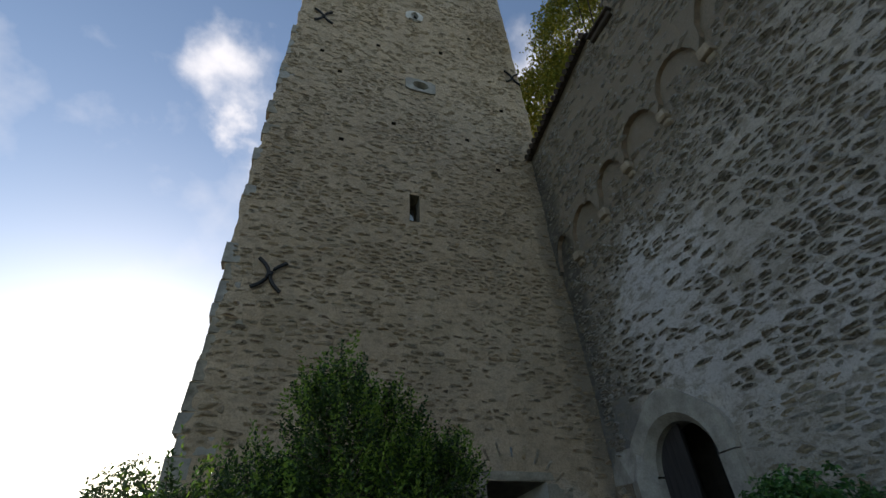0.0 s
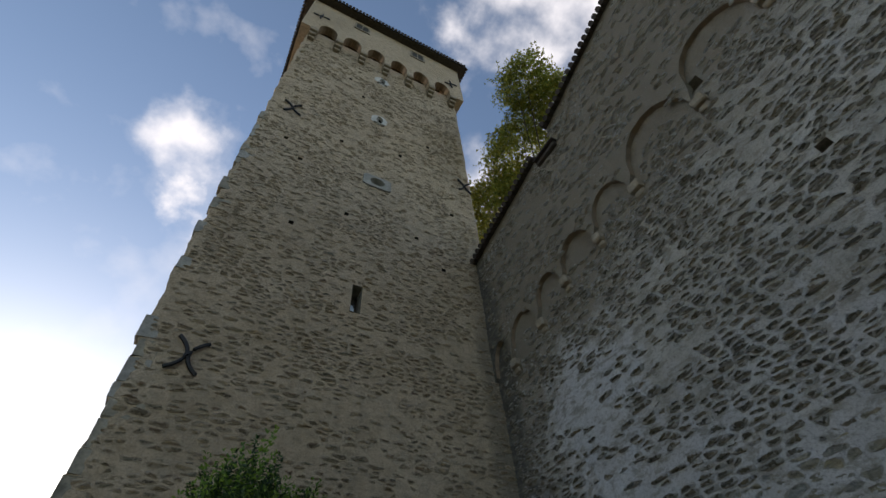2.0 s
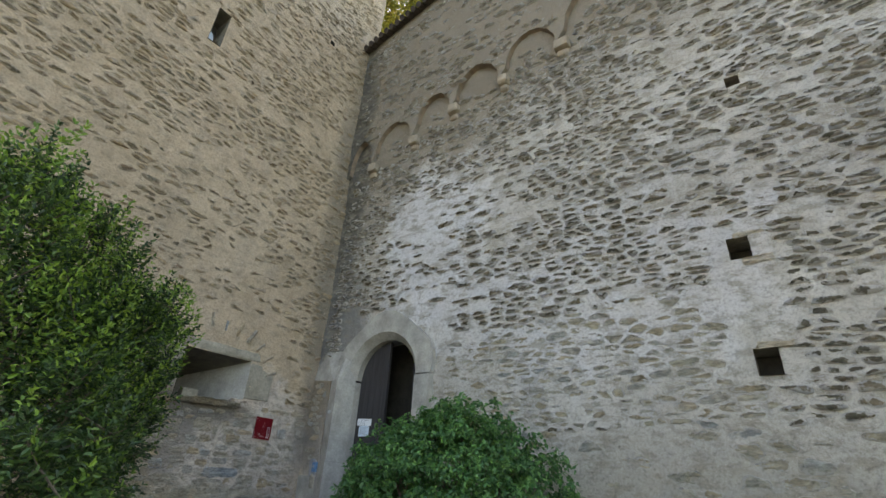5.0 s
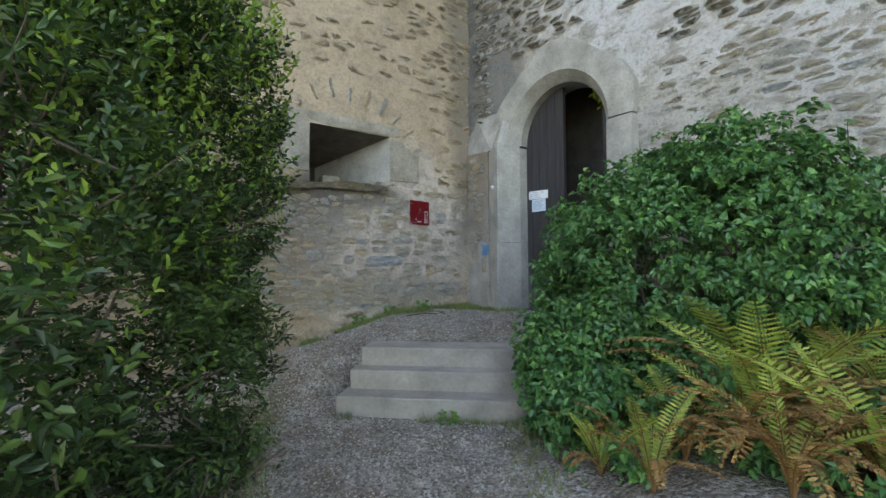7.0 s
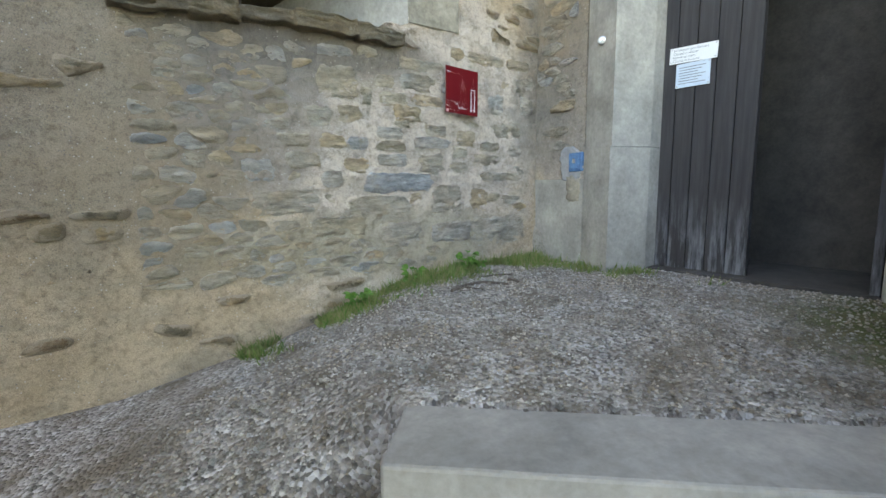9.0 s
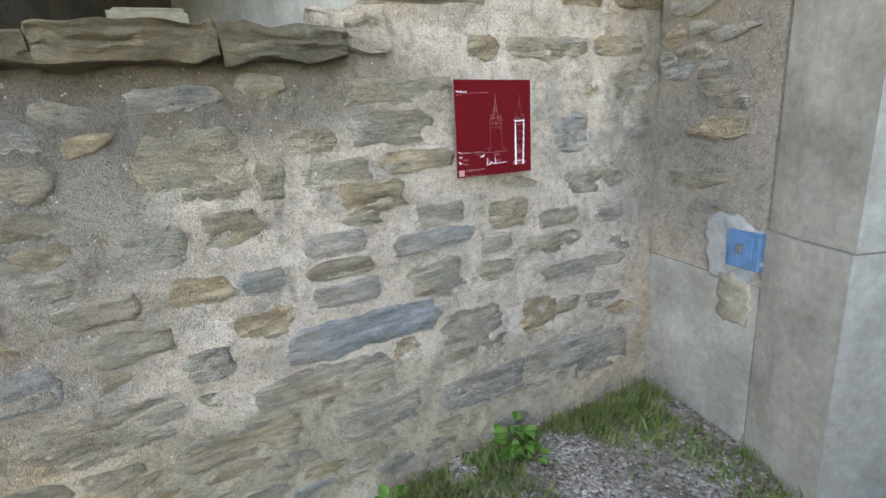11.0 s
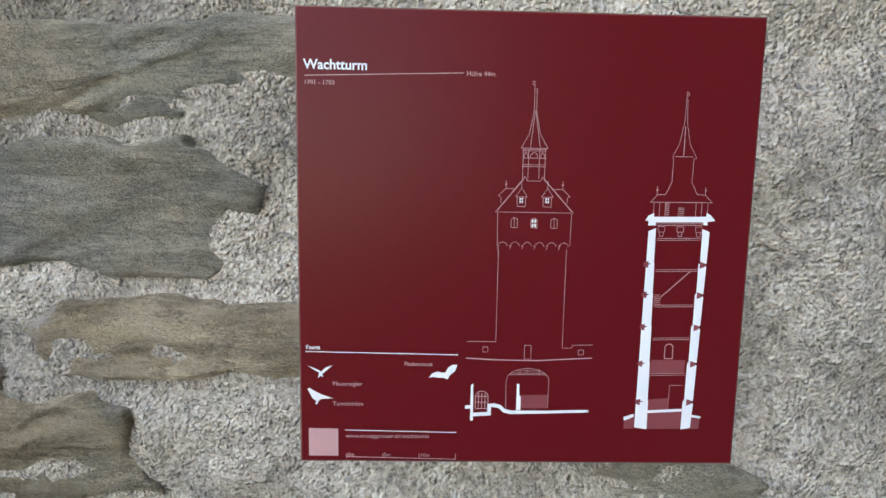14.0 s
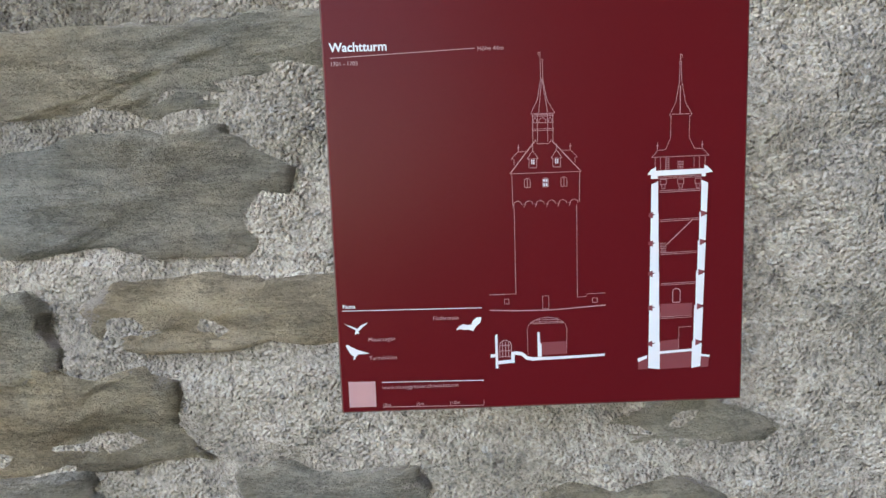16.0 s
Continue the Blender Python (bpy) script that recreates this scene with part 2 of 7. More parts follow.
def masonry(name, rnd, tones, rough=0.88, joint=None, spill=0.72):
    k = Mat(name, rough, spec=0.3)
    r = k.random() if rnd == "object" else k.island()
    if rnd == "object":
        shift = k.n.new("ShaderNodeVectorMath")
        shift.operation = "ADD"
        k.l.new(k.pos, shift.inputs[0])
        k.l.new(k.math("MULTIPLY", r, 37.0), shift.inputs[1])
        k.pos = shift.outputs["Vector"]
    stops = [((i + 0.001) / len(tones), t) for i, t in enumerate(tones)]
    ra = k.ramp(r, *stops)
    layers = k.noise(9, 9, 0.72, (1, 1, 2.6))
    chips = k.noise(3.5, 8, 0.75, (1, 1, 1.8))
    c = k.mix(0.7, ra, k.ramp(layers, (0.32, (0.24, 0.24, 0.24)), (0.5, (0.52, 0.52, 0.51)), (0.68, (0.76, 0.75, 0.73))), "OVERLAY")
    crack = k.noise(2.6, 8, 0.8, (1, 1, 3.6))
    thin = k.math("ABSOLUTE", k.math("SUBTRACT", crack, 0.5), 0)
    c = k.mix(k.math("MULTIPLY", k.step(thin, 0.012, 0.002), 0.5), c, (0.1, 0.09, 0.075))
    strata = k.math("ABSOLUTE", k.math("SUBTRACT", k.noise(2.2, 7, 0.7, (0.8, 1, 8)), 0.5), 0)
    c = k.mix(k.math("MULTIPLY", k.step(strata, 0.025, 0.004), 0.3), c, (0.14, 0.125, 0.105))
    k.bump(k.step(strata, 0.0, 0.05), 0.7, 0.02)
    spots = k.noise(18, 5, 0.7)
    c = k.mix(k.math("MULTIPLY", k.step(spots, 0.56, 0.74), 0.6), c, (0.42, 0.4, 0.35))
    lichen = k.noise(6.5, 4, 0.6)
    c = k.mix(k.math("MULTIPLY", k.step(lichen, 0.62, 0.74), 0.3), c, (0.14, 0.135, 0.12))
    smear = k.noise(8, 9, 0.78)
    c = k.mix(k.math("MULTIPLY", k.step(smear, 0.55, 0.68), 0.65), c, (0.47, 0.4, 0.31))
    hue = k.noise(2.4, 4, 0.6)
    c = k.mix(0.45, c, k.ramp(hue, (0.35, (0.45, 0.5, 0.53)), (0.65, (0.6, 0.5, 0.38))), "OVERLAY")
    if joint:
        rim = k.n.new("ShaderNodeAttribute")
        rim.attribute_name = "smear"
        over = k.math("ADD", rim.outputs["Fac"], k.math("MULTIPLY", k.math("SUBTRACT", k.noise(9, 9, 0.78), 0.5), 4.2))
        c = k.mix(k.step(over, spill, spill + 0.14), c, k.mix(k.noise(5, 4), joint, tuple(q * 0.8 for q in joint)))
    c = k.mix(0.35, c, k.ramp(k.noise(160, 3, 0.75), (0.3, (0.28, 0.28, 0.28)), (0.7, (0.7, 0.7, 0.7))), "OVERLAY")
    k.color(c)
    k.bump(chips, 0.9, 0.06).bump(k.step(thin, 0.0, 0.02), 0.6, 0.012).bump(layers, 0.9, 0.05).bump(k.noise(38, 6, 0.7), 0.7, 0.014).bump(k.noise(120, 4, 0.7), 0.3, 0.003)
    return k.m


EARTHY = ((0.232, 0.175, 0.112), (0.31, 0.234, 0.149), (0.177, 0.144, 0.103), (0.376, 0.288, 0.18), (0.232, 0.209, 0.159), (0.421, 0.33, 0.216), (0.255, 0.175, 0.117), (0.465, 0.362, 0.246))
GREYISH = ((0.133, 0.118, 0.086), (0.102, 0.092, 0.070), (0.163, 0.139, 0.094), (0.125, 0.118, 0.094), (0.188, 0.155, 0.101), (0.090, 0.081, 0.063), (0.150, 0.133, 0.101), (0.218, 0.186, 0.141))
CLOSE = ((0.497, 0.452, 0.370), (0.461, 0.408, 0.332), (0.488, 0.461, 0.425), (0.417, 0.435, 0.462), (0.515, 0.452, 0.360), (0.479, 0.444, 0.388), (0.444, 0.408, 0.356), (0.515, 0.426, 0.315))
PALE_GREY = ((0.396, 0.369, 0.303), (0.319, 0.308, 0.264), (0.418, 0.385, 0.297), (0.33, 0.341, 0.341), (0.407, 0.374, 0.308), (0.352, 0.308, 0.231))
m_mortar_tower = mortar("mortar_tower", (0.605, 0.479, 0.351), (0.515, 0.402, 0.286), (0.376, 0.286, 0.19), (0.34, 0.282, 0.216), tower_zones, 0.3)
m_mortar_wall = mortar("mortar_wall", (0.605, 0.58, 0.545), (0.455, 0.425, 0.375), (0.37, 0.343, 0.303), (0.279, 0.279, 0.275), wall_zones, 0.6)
m_stone_tower = masonry("stone_tower", "island", EARTHY, joint=(0.53, 0.43, 0.32), spill=0.56)
m_stone_wall = masonry("stone_wall", "island", GREYISH, joint=(0.52, 0.495, 0.46), spill=0.6)
m_stone_near = masonry("stone_near", "object", CLOSE, joint=(0.58, 0.5, 0.44), spill=1.15)
m_stone_wall_near = masonry("stone_wall_near", "object", PALE_GREY, joint=(0.5, 0.47, 0.42), spill=0.58)
m_sill = masonry("sill_stone", "object", ((0.22, 0.185, 0.13), (0.26, 0.215, 0.15), (0.2, 0.17, 0.125)))


def plain(name, color, rough=0.8, scale=8, amount=0.35, bump=0.3, metal=0.0, spec=0.4, deep=0.006):
    k = Mat(name, rough, metal, spec)
    a = k.noise(scale, 6, 0.62)
    b = k.noise(scale * 9, 4, 0.65)
    c = k.mix(amount, color, k.ramp(a, (0.3, (0.2, 0.2, 0.2)), (0.7, (0.8, 0.8, 0.8))), "OVERLAY")
    c = k.mix(amount * 0.7, c, k.ramp(b, (0.3, (0.3, 0.3, 0.3)), (0.7, (0.72, 0.72, 0.72))), "OVERLAY")
    k.color(c)
    k.bump(k.math("ADD", a, b), bump, deep)
    return k.m


m_dressed = plain("dressed_sandstone", (0.31, 0.297, 0.268), 0.85, 3.0, 0.5, 0.5, deep=0.012)
m_dressed_tan = plain("dressed_stone_tan", (0.264, 0.238, 0.191), 0.88, 3.0, 0.7, 0.4, deep=0.012)
m_render_grey = plain("grey_cement", (0.297, 0.302, 0.306), 0.9, 2.2, 0.6, 0.5, deep=0.01)
m_plaster_pale = plain("pale_lime_plaster", (0.6, 0.585, 0.56), 0.9, 2.5, 0.5, 0.5, deep=0.015)
m_corbel = plain("corbel_sandstone", (0.3, 0.25, 0.19), 0.9, 4, 0.6, 0.5, deep=0.012)
m_rim = plain("brick_soffit", (0.247, 0.187, 0.135), 0.9, 5, 0.5, 0.5, deep=0.01)
m_concrete = plain("step_concrete", (0.29, 0.268, 0.24), 0.85, 3.0, 0.4, 0.35, deep=0.006)
m_iron = plain("dark_iron", (0.035, 0.035, 0.038), 0.55, 20, 0.4, 0.3, 0.6)
m_tile = plain("roof_tile", (0.06, 0.0464, 0.04), 0.85, 9, 0.6, 0.4)
m_timber = plain("dark_timber", (0.06, 0.048, 0.038), 0.8, 6, 0.6, 0.4)
# these two carry the shade inside openings and recesses in their colour
m_dark = plain("shade_dark_stone", (0.06, 0.055, 0.05), 0.95, 5, 0.5, 0.4)
m_shade_brown = plain("shade_brown_stone", (0.13, 0.115, 0.095), 0.95, 4, 0.6, 0.5)
m_bark = plain("bark", (0.1, 0.08, 0.06), 0.9, 14, 0.6, 0.6)
m_root = plain("root_wood", (0.1, 0.08, 0.065), 0.9, 30, 0.6, 0.5)
m_white_plate = plain("white_plate", (0.72, 0.74, 0.76), 0.35, 4, 0.1, 0.05)
m_pale_plate = plain("pale_blue_plate", (0.5, 0.6, 0.7), 0.3, 4, 0.1, 0.05)
m_ink = plain("grey_ink", (0.2, 0.22, 0.25), 0.5, 4, 0.1, 0.0)
m_steel = plain("steel", (0.45, 0.46, 0.47), 0.35, 20, 0.2, 0.1, 0.9)
m_blue_metal = plain("blue_painted_metal", (0.08, 0.195, 0.361), 0.5, 14, 0.4, 0.2)
m_chalk = plain("white_paint", (0.75, 0.76, 0.78), 0.7, 10, 0.2, 0.1)


def leafy(name, tones, rough=0.5, through_light=0.35):
    k = Mat(name, rough, spec=0.45)
    c = k.ramp(k.island(), *[((i + 0.001) / len(tones), t) for i, t in enumerate(tones)])
    c = k.mix(0.4, c, k.ramp(k.noise(1.3, 3, 0.6), (0.3, (0.3, 0.3, 0.3)), (0.7, (0.7, 0.7, 0.66))), "OVERLAY")
    k.color(c)
    t = k.n.new("ShaderNodeBsdfTranslucent")
    k.l.new(c, t.inputs["Color"])
    mixer = k.n.new("ShaderNodeMixShader")
    mixer.inputs["Fac"].default_value = through_light
    k.l.new(k.b.outputs["BSDF"], mixer.inputs[1])
    k.l.new(t.outputs["BSDF"], mixer.inputs[2])
    k.l.new(mixer.outputs["Shader"], k.n["Material Output"].inputs["Surface"])
    return k.m


m_privet = leafy("privet_leaf", ((0.022, 0.058, 0.014), (0.014, 0.039, 0.011), (0.034, 0.085, 0.018), (0.018, 0.046, 0.014), (0.07, 0.135, 0.026)), 0.46, 0.12)
m_ivy = leafy("ivy_leaf", ((0.055, 0.16, 0.05), (0.036, 0.115, 0.04), (0.08, 0.215, 0.056), (0.044, 0.138, 0.052), (0.115, 0.26, 0.066)), 0.4, 0.22)
m_ivy_bud = leafy("ivy_bud", ((0.17, 0.24, 0.08), (0.13, 0.2, 0.07)))
m_fern = leafy("fern_green", ((0.3, 0.36, 0.06), (0.19, 0.29, 0.05), (0.42, 0.41, 0.085), (0.24, 0.33, 0.055)), 0.6, 0.3)
m_fern_dry = leafy("fern_brown", ((0.262, 0.123, 0.0396), (0.319, 0.167, 0.0554), (0.194, 0.0968, 0.0356), (0.387, 0.255, 0.0792)), 0.75, 0.25)
m_birch = leafy("birch_leaf", ((0.25, 0.275, 0.044), (0.325, 0.325, 0.05), (0.163, 0.213, 0.044), (0.4, 0.362, 0.056)), 0.55, 0.55)
m_far_leaf = leafy("tree_leaf", ((0.044, 0.08, 0.024), (0.064, 0.104, 0.028), (0.036, 0.068, 0.0224)), 0.55, 0.4)
m_grass = leafy("grass_blade", ((0.135, 0.243, 0.054), (0.0945, 0.189, 0.0405), (0.216, 0.27, 0.081), (0.27, 0.257, 0.121)), 0.6, 0.35)
m_weed = leafy("weed_leaf", ((0.09, 0.22, 0.04), (0.12, 0.27, 0.05)), 0.55, 0.35)
# sky light on the privet's top, put into a paler leaf colour
m_privet_top = leafy("privet_skylit", ((0.15, 0.275, 0.042), (0.112, 0.225, 0.036), (0.213, 0.338, 0.048)), 0.45, 0.35)
m_bright = leafy("young_leaf", ((0.3, 0.38, 0.05), (0.22, 0.32, 0.05)), 0.55, 0.4)


def ground_material():
    k = Mat("gravel_ground", 0.95, spec=0.25)
    d, col = k.voronoi(48)
    peb = k.ramp(col, (0.15, (0.14, 0.13, 0.122)), (0.5, (0.4, 0.36, 0.32)), (0.9, (0.66, 0.62, 0.59)))
    soil = k.mix(k.step(k.noise(2.0, 5), 0.35, 0.65), (0.13, 0.1, 0.07), (0.2, 0.16, 0.12))
    c = k.mix(k.math("MULTIPLY", k.step(k.noise(3.0, 5), 0.3, 0.6), 0.8), soil, peb)
    # moss and turf away from the trodden way
    px, py = k.axis(0), k.axis(1)
    side = k.math("SUBTRACT", k.math("MULTIPLY", px, 0.86), k.math("MULTIPLY", py, 0.5))
    side = k.math("ABSOLUTE", k.math("SUBTRACT", side, 0.1), 0)
    edge = k.math("ADD", side, k.math("MULTIPLY", k.noise(2.4, 5), 0.9))
    far = k.math("MULTIPLY", k.step(edge, 2.1, 2.5), k.step(py, 7.0, 6.4))
    turf = k.mix(k.step(k.noise(7, 4), 0.4, 0.6), (0.075, 0.095, 0.03), (0.13, 0.12, 0.06))
    c = k.mix(far, c, turf)
    k.color(c)
    k.bump(k.math("SUBTRACT", 1.0, d), 1.0, 0.02).bump(k.noise(8, 6, 0.7), 0.5, 0.02)
    return k.m


m_ground = ground_material()
m_pebble = masonry("pebble", "island", ((0.34, 0.312, 0.287), (0.529, 0.492, 0.45), (0.227, 0.204, 0.185), (0.378, 0.312, 0.248), (0.655, 0.612, 0.562)))


def door_wood():
    k = Mat("door_planks", 0.62, spec=0.35)
    g = k.noise(3, 7, 0.65, (1, 9, 0.5))
    c = k.ramp(g, (0.3, (0.02, 0.019, 0.021)), (0.7, (0.046, 0.044, 0.047)))
    worn = k.math("MULTIPLY", k.step(k.noise(2.2, 6, 0.7, (1, 7, 0.8)), 0.46, 0.62), k.step(k.axis(2), 1.35, 0.6))
    c = k.mix(worn, c, (0.21, 0.22, 0.235))
    return k.color(c).bump(g, 0.5, 0.006).m


m_door = door_wood()


def sign_red():
    k = Mat("red_enamel", 0.36, spec=0.13)
    c = k.mix(k.math("MULTIPLY", k.noise(14, 4), 0.25), (0.13, 0.007, 0.0105), (0.105, 0.0055, 0.0085))
    return k.color(c).bump(k.noise(120, 2), 0.03, 0.001).m


m_sign = sign_red()
m_sign_ink = plain("sign_white", (0.78, 0.8, 0.84), 0.4, 10, 0.05, 0.0)
m_sign_pink = plain("sign_pale_red", (0.55, 0.3, 0.31), 0.4, 10, 0.05, 0.0)
m_sign_mid = plain("sign_mid_red", (0.25, 0.055, 0.065), 0.4, 10, 0.05, 0.0)
m_sign_edge = plain("sign_edge_rust", (0.2, 0.11, 0.09), 0.7, 60, 0.5, 0.3)
# pale blue base colour stands in for sky mirrored in the pane
k = Mat("sky_pale_glass", 0.05, spec=0.5)
m_glass = k.color((0.5, 0.6, 0.68)).m


# ---- building helpers ----
def mesh_from(name, verts, faces, mats, smooth=False, slots=None):
    me = bpy.data.meshes.new(name)
    me.from_pydata([tuple(v) for v in verts], [], [tuple(f) for f in faces])
    for m in mats if isinstance(mats, (list, tuple)) else [mats]:
        me.materials.append(m)
    if slots is not None:
        me.polygons.foreach_set("material_index", slots)
    if smooth:
        me.polygons.foreach_set("use_smooth", [True] * len(me.polygons))
    me.update()
    return me


def solid(name, verts, faces, mat, parent=None, label="", smooth=False, m=None):
    ob = new(name, mesh_from(name, verts, faces, mat, smooth))
    if m is not None:
        ob.matrix_basis = m
    if parent:
        ob.parent = parent
    return tagged(ob, label)


def part(name, bm, mat, parent=None, label="", smooth=False):
    """One mesh object out of a bmesh, under a thing or a part."""
    me = bpy.data.meshes.new(name)
    bmesh.ops.recalc_face_normals(bm, faces=bm.faces)
    bm.to_mesh(me)
    bm.free()
    me.materials.append(mat)
    if smooth:
        me.polygons.foreach_set("use_smooth", [True] * len(me.polygons))
    ob = new(name, me)
    if parent:
        ob.parent = parent
    return tagged(ob, label)


def thing(name, label, category, m=None, group="", kind=""):
    ob = new(name)
    ob.empty_display_size = 0.1
    if m is not None:
        ob.matrix_basis = m
    return tagged(ob, label, category, group, kind)


def box_bm(bm, lo, hi, bevel=0.0, rough=0.0, m=None):
    mid, size = [(a + b) / 2 for a, b in zip(lo, hi)], [b - a for a, b in zip(lo, hi)]
    r = bmesh.ops.create_cube(bm, size=1.0, matrix=Matrix.Translation(mid) @ Matrix.Diagonal((*size, 1)))
    vs = r["verts"]
    if bevel:
        es = list({e for v in vs for e in v.link_edges})
        r2 = bmesh.ops.bevel(bm, geom=es, offset=bevel, segments=2, affect="EDGES", profile=0.5)
        vs = list({v for f in r2["faces"] for v in f.verts} | {v for v in vs if v.is_valid})
    for v in vs:
        if rough:
            v.co += Vector((random.uniform(-rough, rough) for _ in range(3)))
        if m is not None:
            v.co = m @ v.co
    return vs


def box(name, lo, hi, mat, parent=None, label="", bevel=0.01, rough=0.0, m=None):
    bm = bmesh.new()
    box_bm(bm, lo, hi, bevel, rough, m)
    return part(name, bm, mat, parent, label)


def prism(name, outline, z0, z1, mat, parent=None, label="", cuts=1, bevel=0.0):
    """An upright prism over an outline of (x, y)."""
    bm = bmesh.new()
    n = len(outline)
    rings = [[bm.verts.new((x, y, z0 + (z1 - z0) * k / cuts)) for x, y in outline] for k in range(cuts + 1)]
    for a, b in zip(rings, rings[1:]):
        for i in range(n):
            bm.faces.new((a[i], a[(i + 1) % n], b[(i + 1) % n], b[i]))
    bm.faces.new(rings[0][::-1])
    bm.faces.new(rings[-1])
    if bevel:
        bmesh.ops.bevel(bm, geom=[e for e in bm.edges if e.calc_face_angle(0) > 0.3], offset=bevel, segments=2, affect="EDGES")
    return part(name, bm, mat, parent, label)


def slab(name, outline, y0, y1, mat, parent=None, label="", axis="y", bevel=0.0):
    """A plate over an outline in the (x, z) plane, from y0 to y1; with axis "x" over (y, z), from x0 to x1."""
    bm = bmesh.new()
    put = (lambda u, w, d: (u, d, w)) if axis == "y" else (lambda u, w, d: (d, u, w))
    a = [bm.verts.new(put(u, w, y0)) for u, w in outline]
    b = [bm.verts.new(put(u, w, y1)) for u, w in outline]
    n = len(outline)
    for i in range(n):
        bm.faces.new((a[i], a[(i + 1) % n], b[(i + 1) % n], b[i]))
    bm.faces.new(a[::-1])
    bm.faces.new(b)
    if bevel:
        bmesh.ops.bevel(bm, geom=[e for e in bm.edges if e.calc_face_angle(0) > 0.3], offset=bevel, segments=2, affect="EDGES")
    return part(name, bm, mat, parent, label)


def tube(bm, pts, radii, sides=7):
    """A round limb along points."""
    rings = []
    for i, p in enumerate(pts):
        d = (Vector(pts[min(i + 1, len(pts) - 1)]) - Vector(pts[max(i - 1, 0)])).normalized()
        side = d.cross(Vector((0.3, 0.2, 1))).normalized() if abs(d.z) < 0.95 else d.cross(Vector((1, 0, 0))).normalized()
        up = side.cross(d)
        rings.append([bm.verts.new(Vector(p) + float(radii[i]) * (math.cos(a) * side + math.sin(a) * up)) for a in (2 * math.pi * k / sides for k in range(sides))])
    for a, b in zip(rings, rings[1:]):
        for k in range(sides):
            bm.faces.new((a[k], a[(k + 1) % sides], b[(k + 1) % sides], b[k]))
    bm.faces.new(rings[0][::-1])
    bm.faces.new(rings[-1])


def nz(x, y, z=0.0):
    return noise.noise((x, y, z))


# ---- the plan ----
YT = 9.18            # front face of the tower
XL, XR = -1.7, 7.36  # its corners
XW = 7.14            # near face of the town wall
TOP = 28.6           # where the tower's overhanging storey begins


def lies(x, y):
    """Height of the ground."""
    d = (x - 3.37) * 0.707 + (y - 6.73) * 0.707          # along the way, from the foot of the steps
    s = (x - 3.37) * 0.707 - (y - 6.73) * 0.707          # across it, to the right
    rise = min(max((d - 0.66) / 0.2, 0), 1)
    h = 0.535 * rise
    if s < 0:                                            # the bank beside the steps is a plain slope
        k = min(max((d + 0.1) / 1.3, 0), 1)
        w = min(-s / 0.3, 1)
        h = h * (1 - w) + max(0.56 + 0.24 * s, 0.12) * k * w
    h += 0.1 * min(max((d - 1.0) / 1.2, 0), 1) * min(max(s + 1.2, 0), 1)
    if d < -0.5:
        h += 0.012 * (d + 0.5) if d > -14 else -0.16
    # beds at both sides of the way
    bed = min(max((s - 1.75) / 0.9, 0), 1) * min(max((-d + 0.9) / 0.5, 0), 1)
    h += 0.22 * bed * min(max(12 + d, 0), 1)
    out = max(abs(x), abs(y))
    if out > 14:
        h -= min((out - 14) * 0.03, 1.2)
    return h + 0.018 * nz(x * 1.3, y * 1.3) * (1 if out < 20 else 0)


def build_ground():
    near_x = np.arange(-14, 14.01, 0.16)
    xs = np.concatenate([[-900, -300, -120, -60, -35, -22], near_x, [22, 35, 60, 120, 300, 900]])
    verts = [(x, y, lies(x, y)) for y in xs for x in xs]
    n = len(xs)
    faces = [(j * n + i, j * n + i + 1, (j + 1) * n + i + 1, (j + 1) * n + i) for j in range(n - 1) for i in range(n - 1)]
    ob = solid("ground", verts, faces, m_ground, smooth=True)
    tagged(ob, "gravel path with mossy turf at its edges", "ground", kind="structure")


def wall_grid(name, us, vs, holes, place, mat, parent=None):
    """A wall face over a grid, without the cells that lie in the holes (u0, u1, v0, v1) or in a test."""
    for h in holes:
        if not callable(h):
            us, vs = [u for u in us if min(abs(u - h[0]), abs(u - h[1])) > 0.03], [v for v in vs if min(abs(v - h[2]), abs(v - h[3])) > 0.03]
            us, vs = sorted({*us, h[0], h[1]}), sorted({*vs, h[2], h[3]})
    verts = [place(u, v) for v in vs for u in us]
    n, faces = len(us), []
    for j in range(len(vs) - 1):
        for i in range(n - 1):
            u, v = (us[i] + us[i + 1]) / 2, (vs[j] + vs[j + 1]) / 2
            if any(h(u, v) if callable(h) else h[0] < u < h[1] and h[2] < v < h[3] for h in holes):
                continue
            faces.append((j * n + i, j * n + i + 1, (j + 1) * n + i + 1, (j + 1) * n + i))
    return solid(name, verts, faces, mat, parent, smooth=True)


def reveal(name, u0, u1, v0, v1, depth, mat, parent, axis="y", face=YT, inner=None, shrink=(0, 0, 0, 0), right=None):
    """The five inner sides of a hole in a wall, as one mesh."""
    put = (lambda u, v, d: (u, face + d, v)) if axis == "y" else (lambda u, v, d: (face + d, u, v))
    a = [put(u, v, -0.015) for u, v in ((u0, v0), (u1, v0), (u1, v1), (u0, v1))]
    b = [put(u, v, depth) for u, v in ((u0 + shrink[0], v0 + shrink[2]), (u1 - shrink[1], v0 + shrink[2]), (u1 - shrink[1], v1 - shrink[3]), (u0 + shrink[0], v1 - shrink[3]))]
    faces = [(i, (i + 1) % 4, 4 + (i + 1) % 4, 4 + i) for i in range(4)] + [(4, 5, 6, 7)]
    me = mesh_from(name, a + b, faces, [mat, inner or mat, right or mat], slots=[0, 2, 0, 0, 1])
    ob = new(name, me)
    ob.parent = parent
    return ob


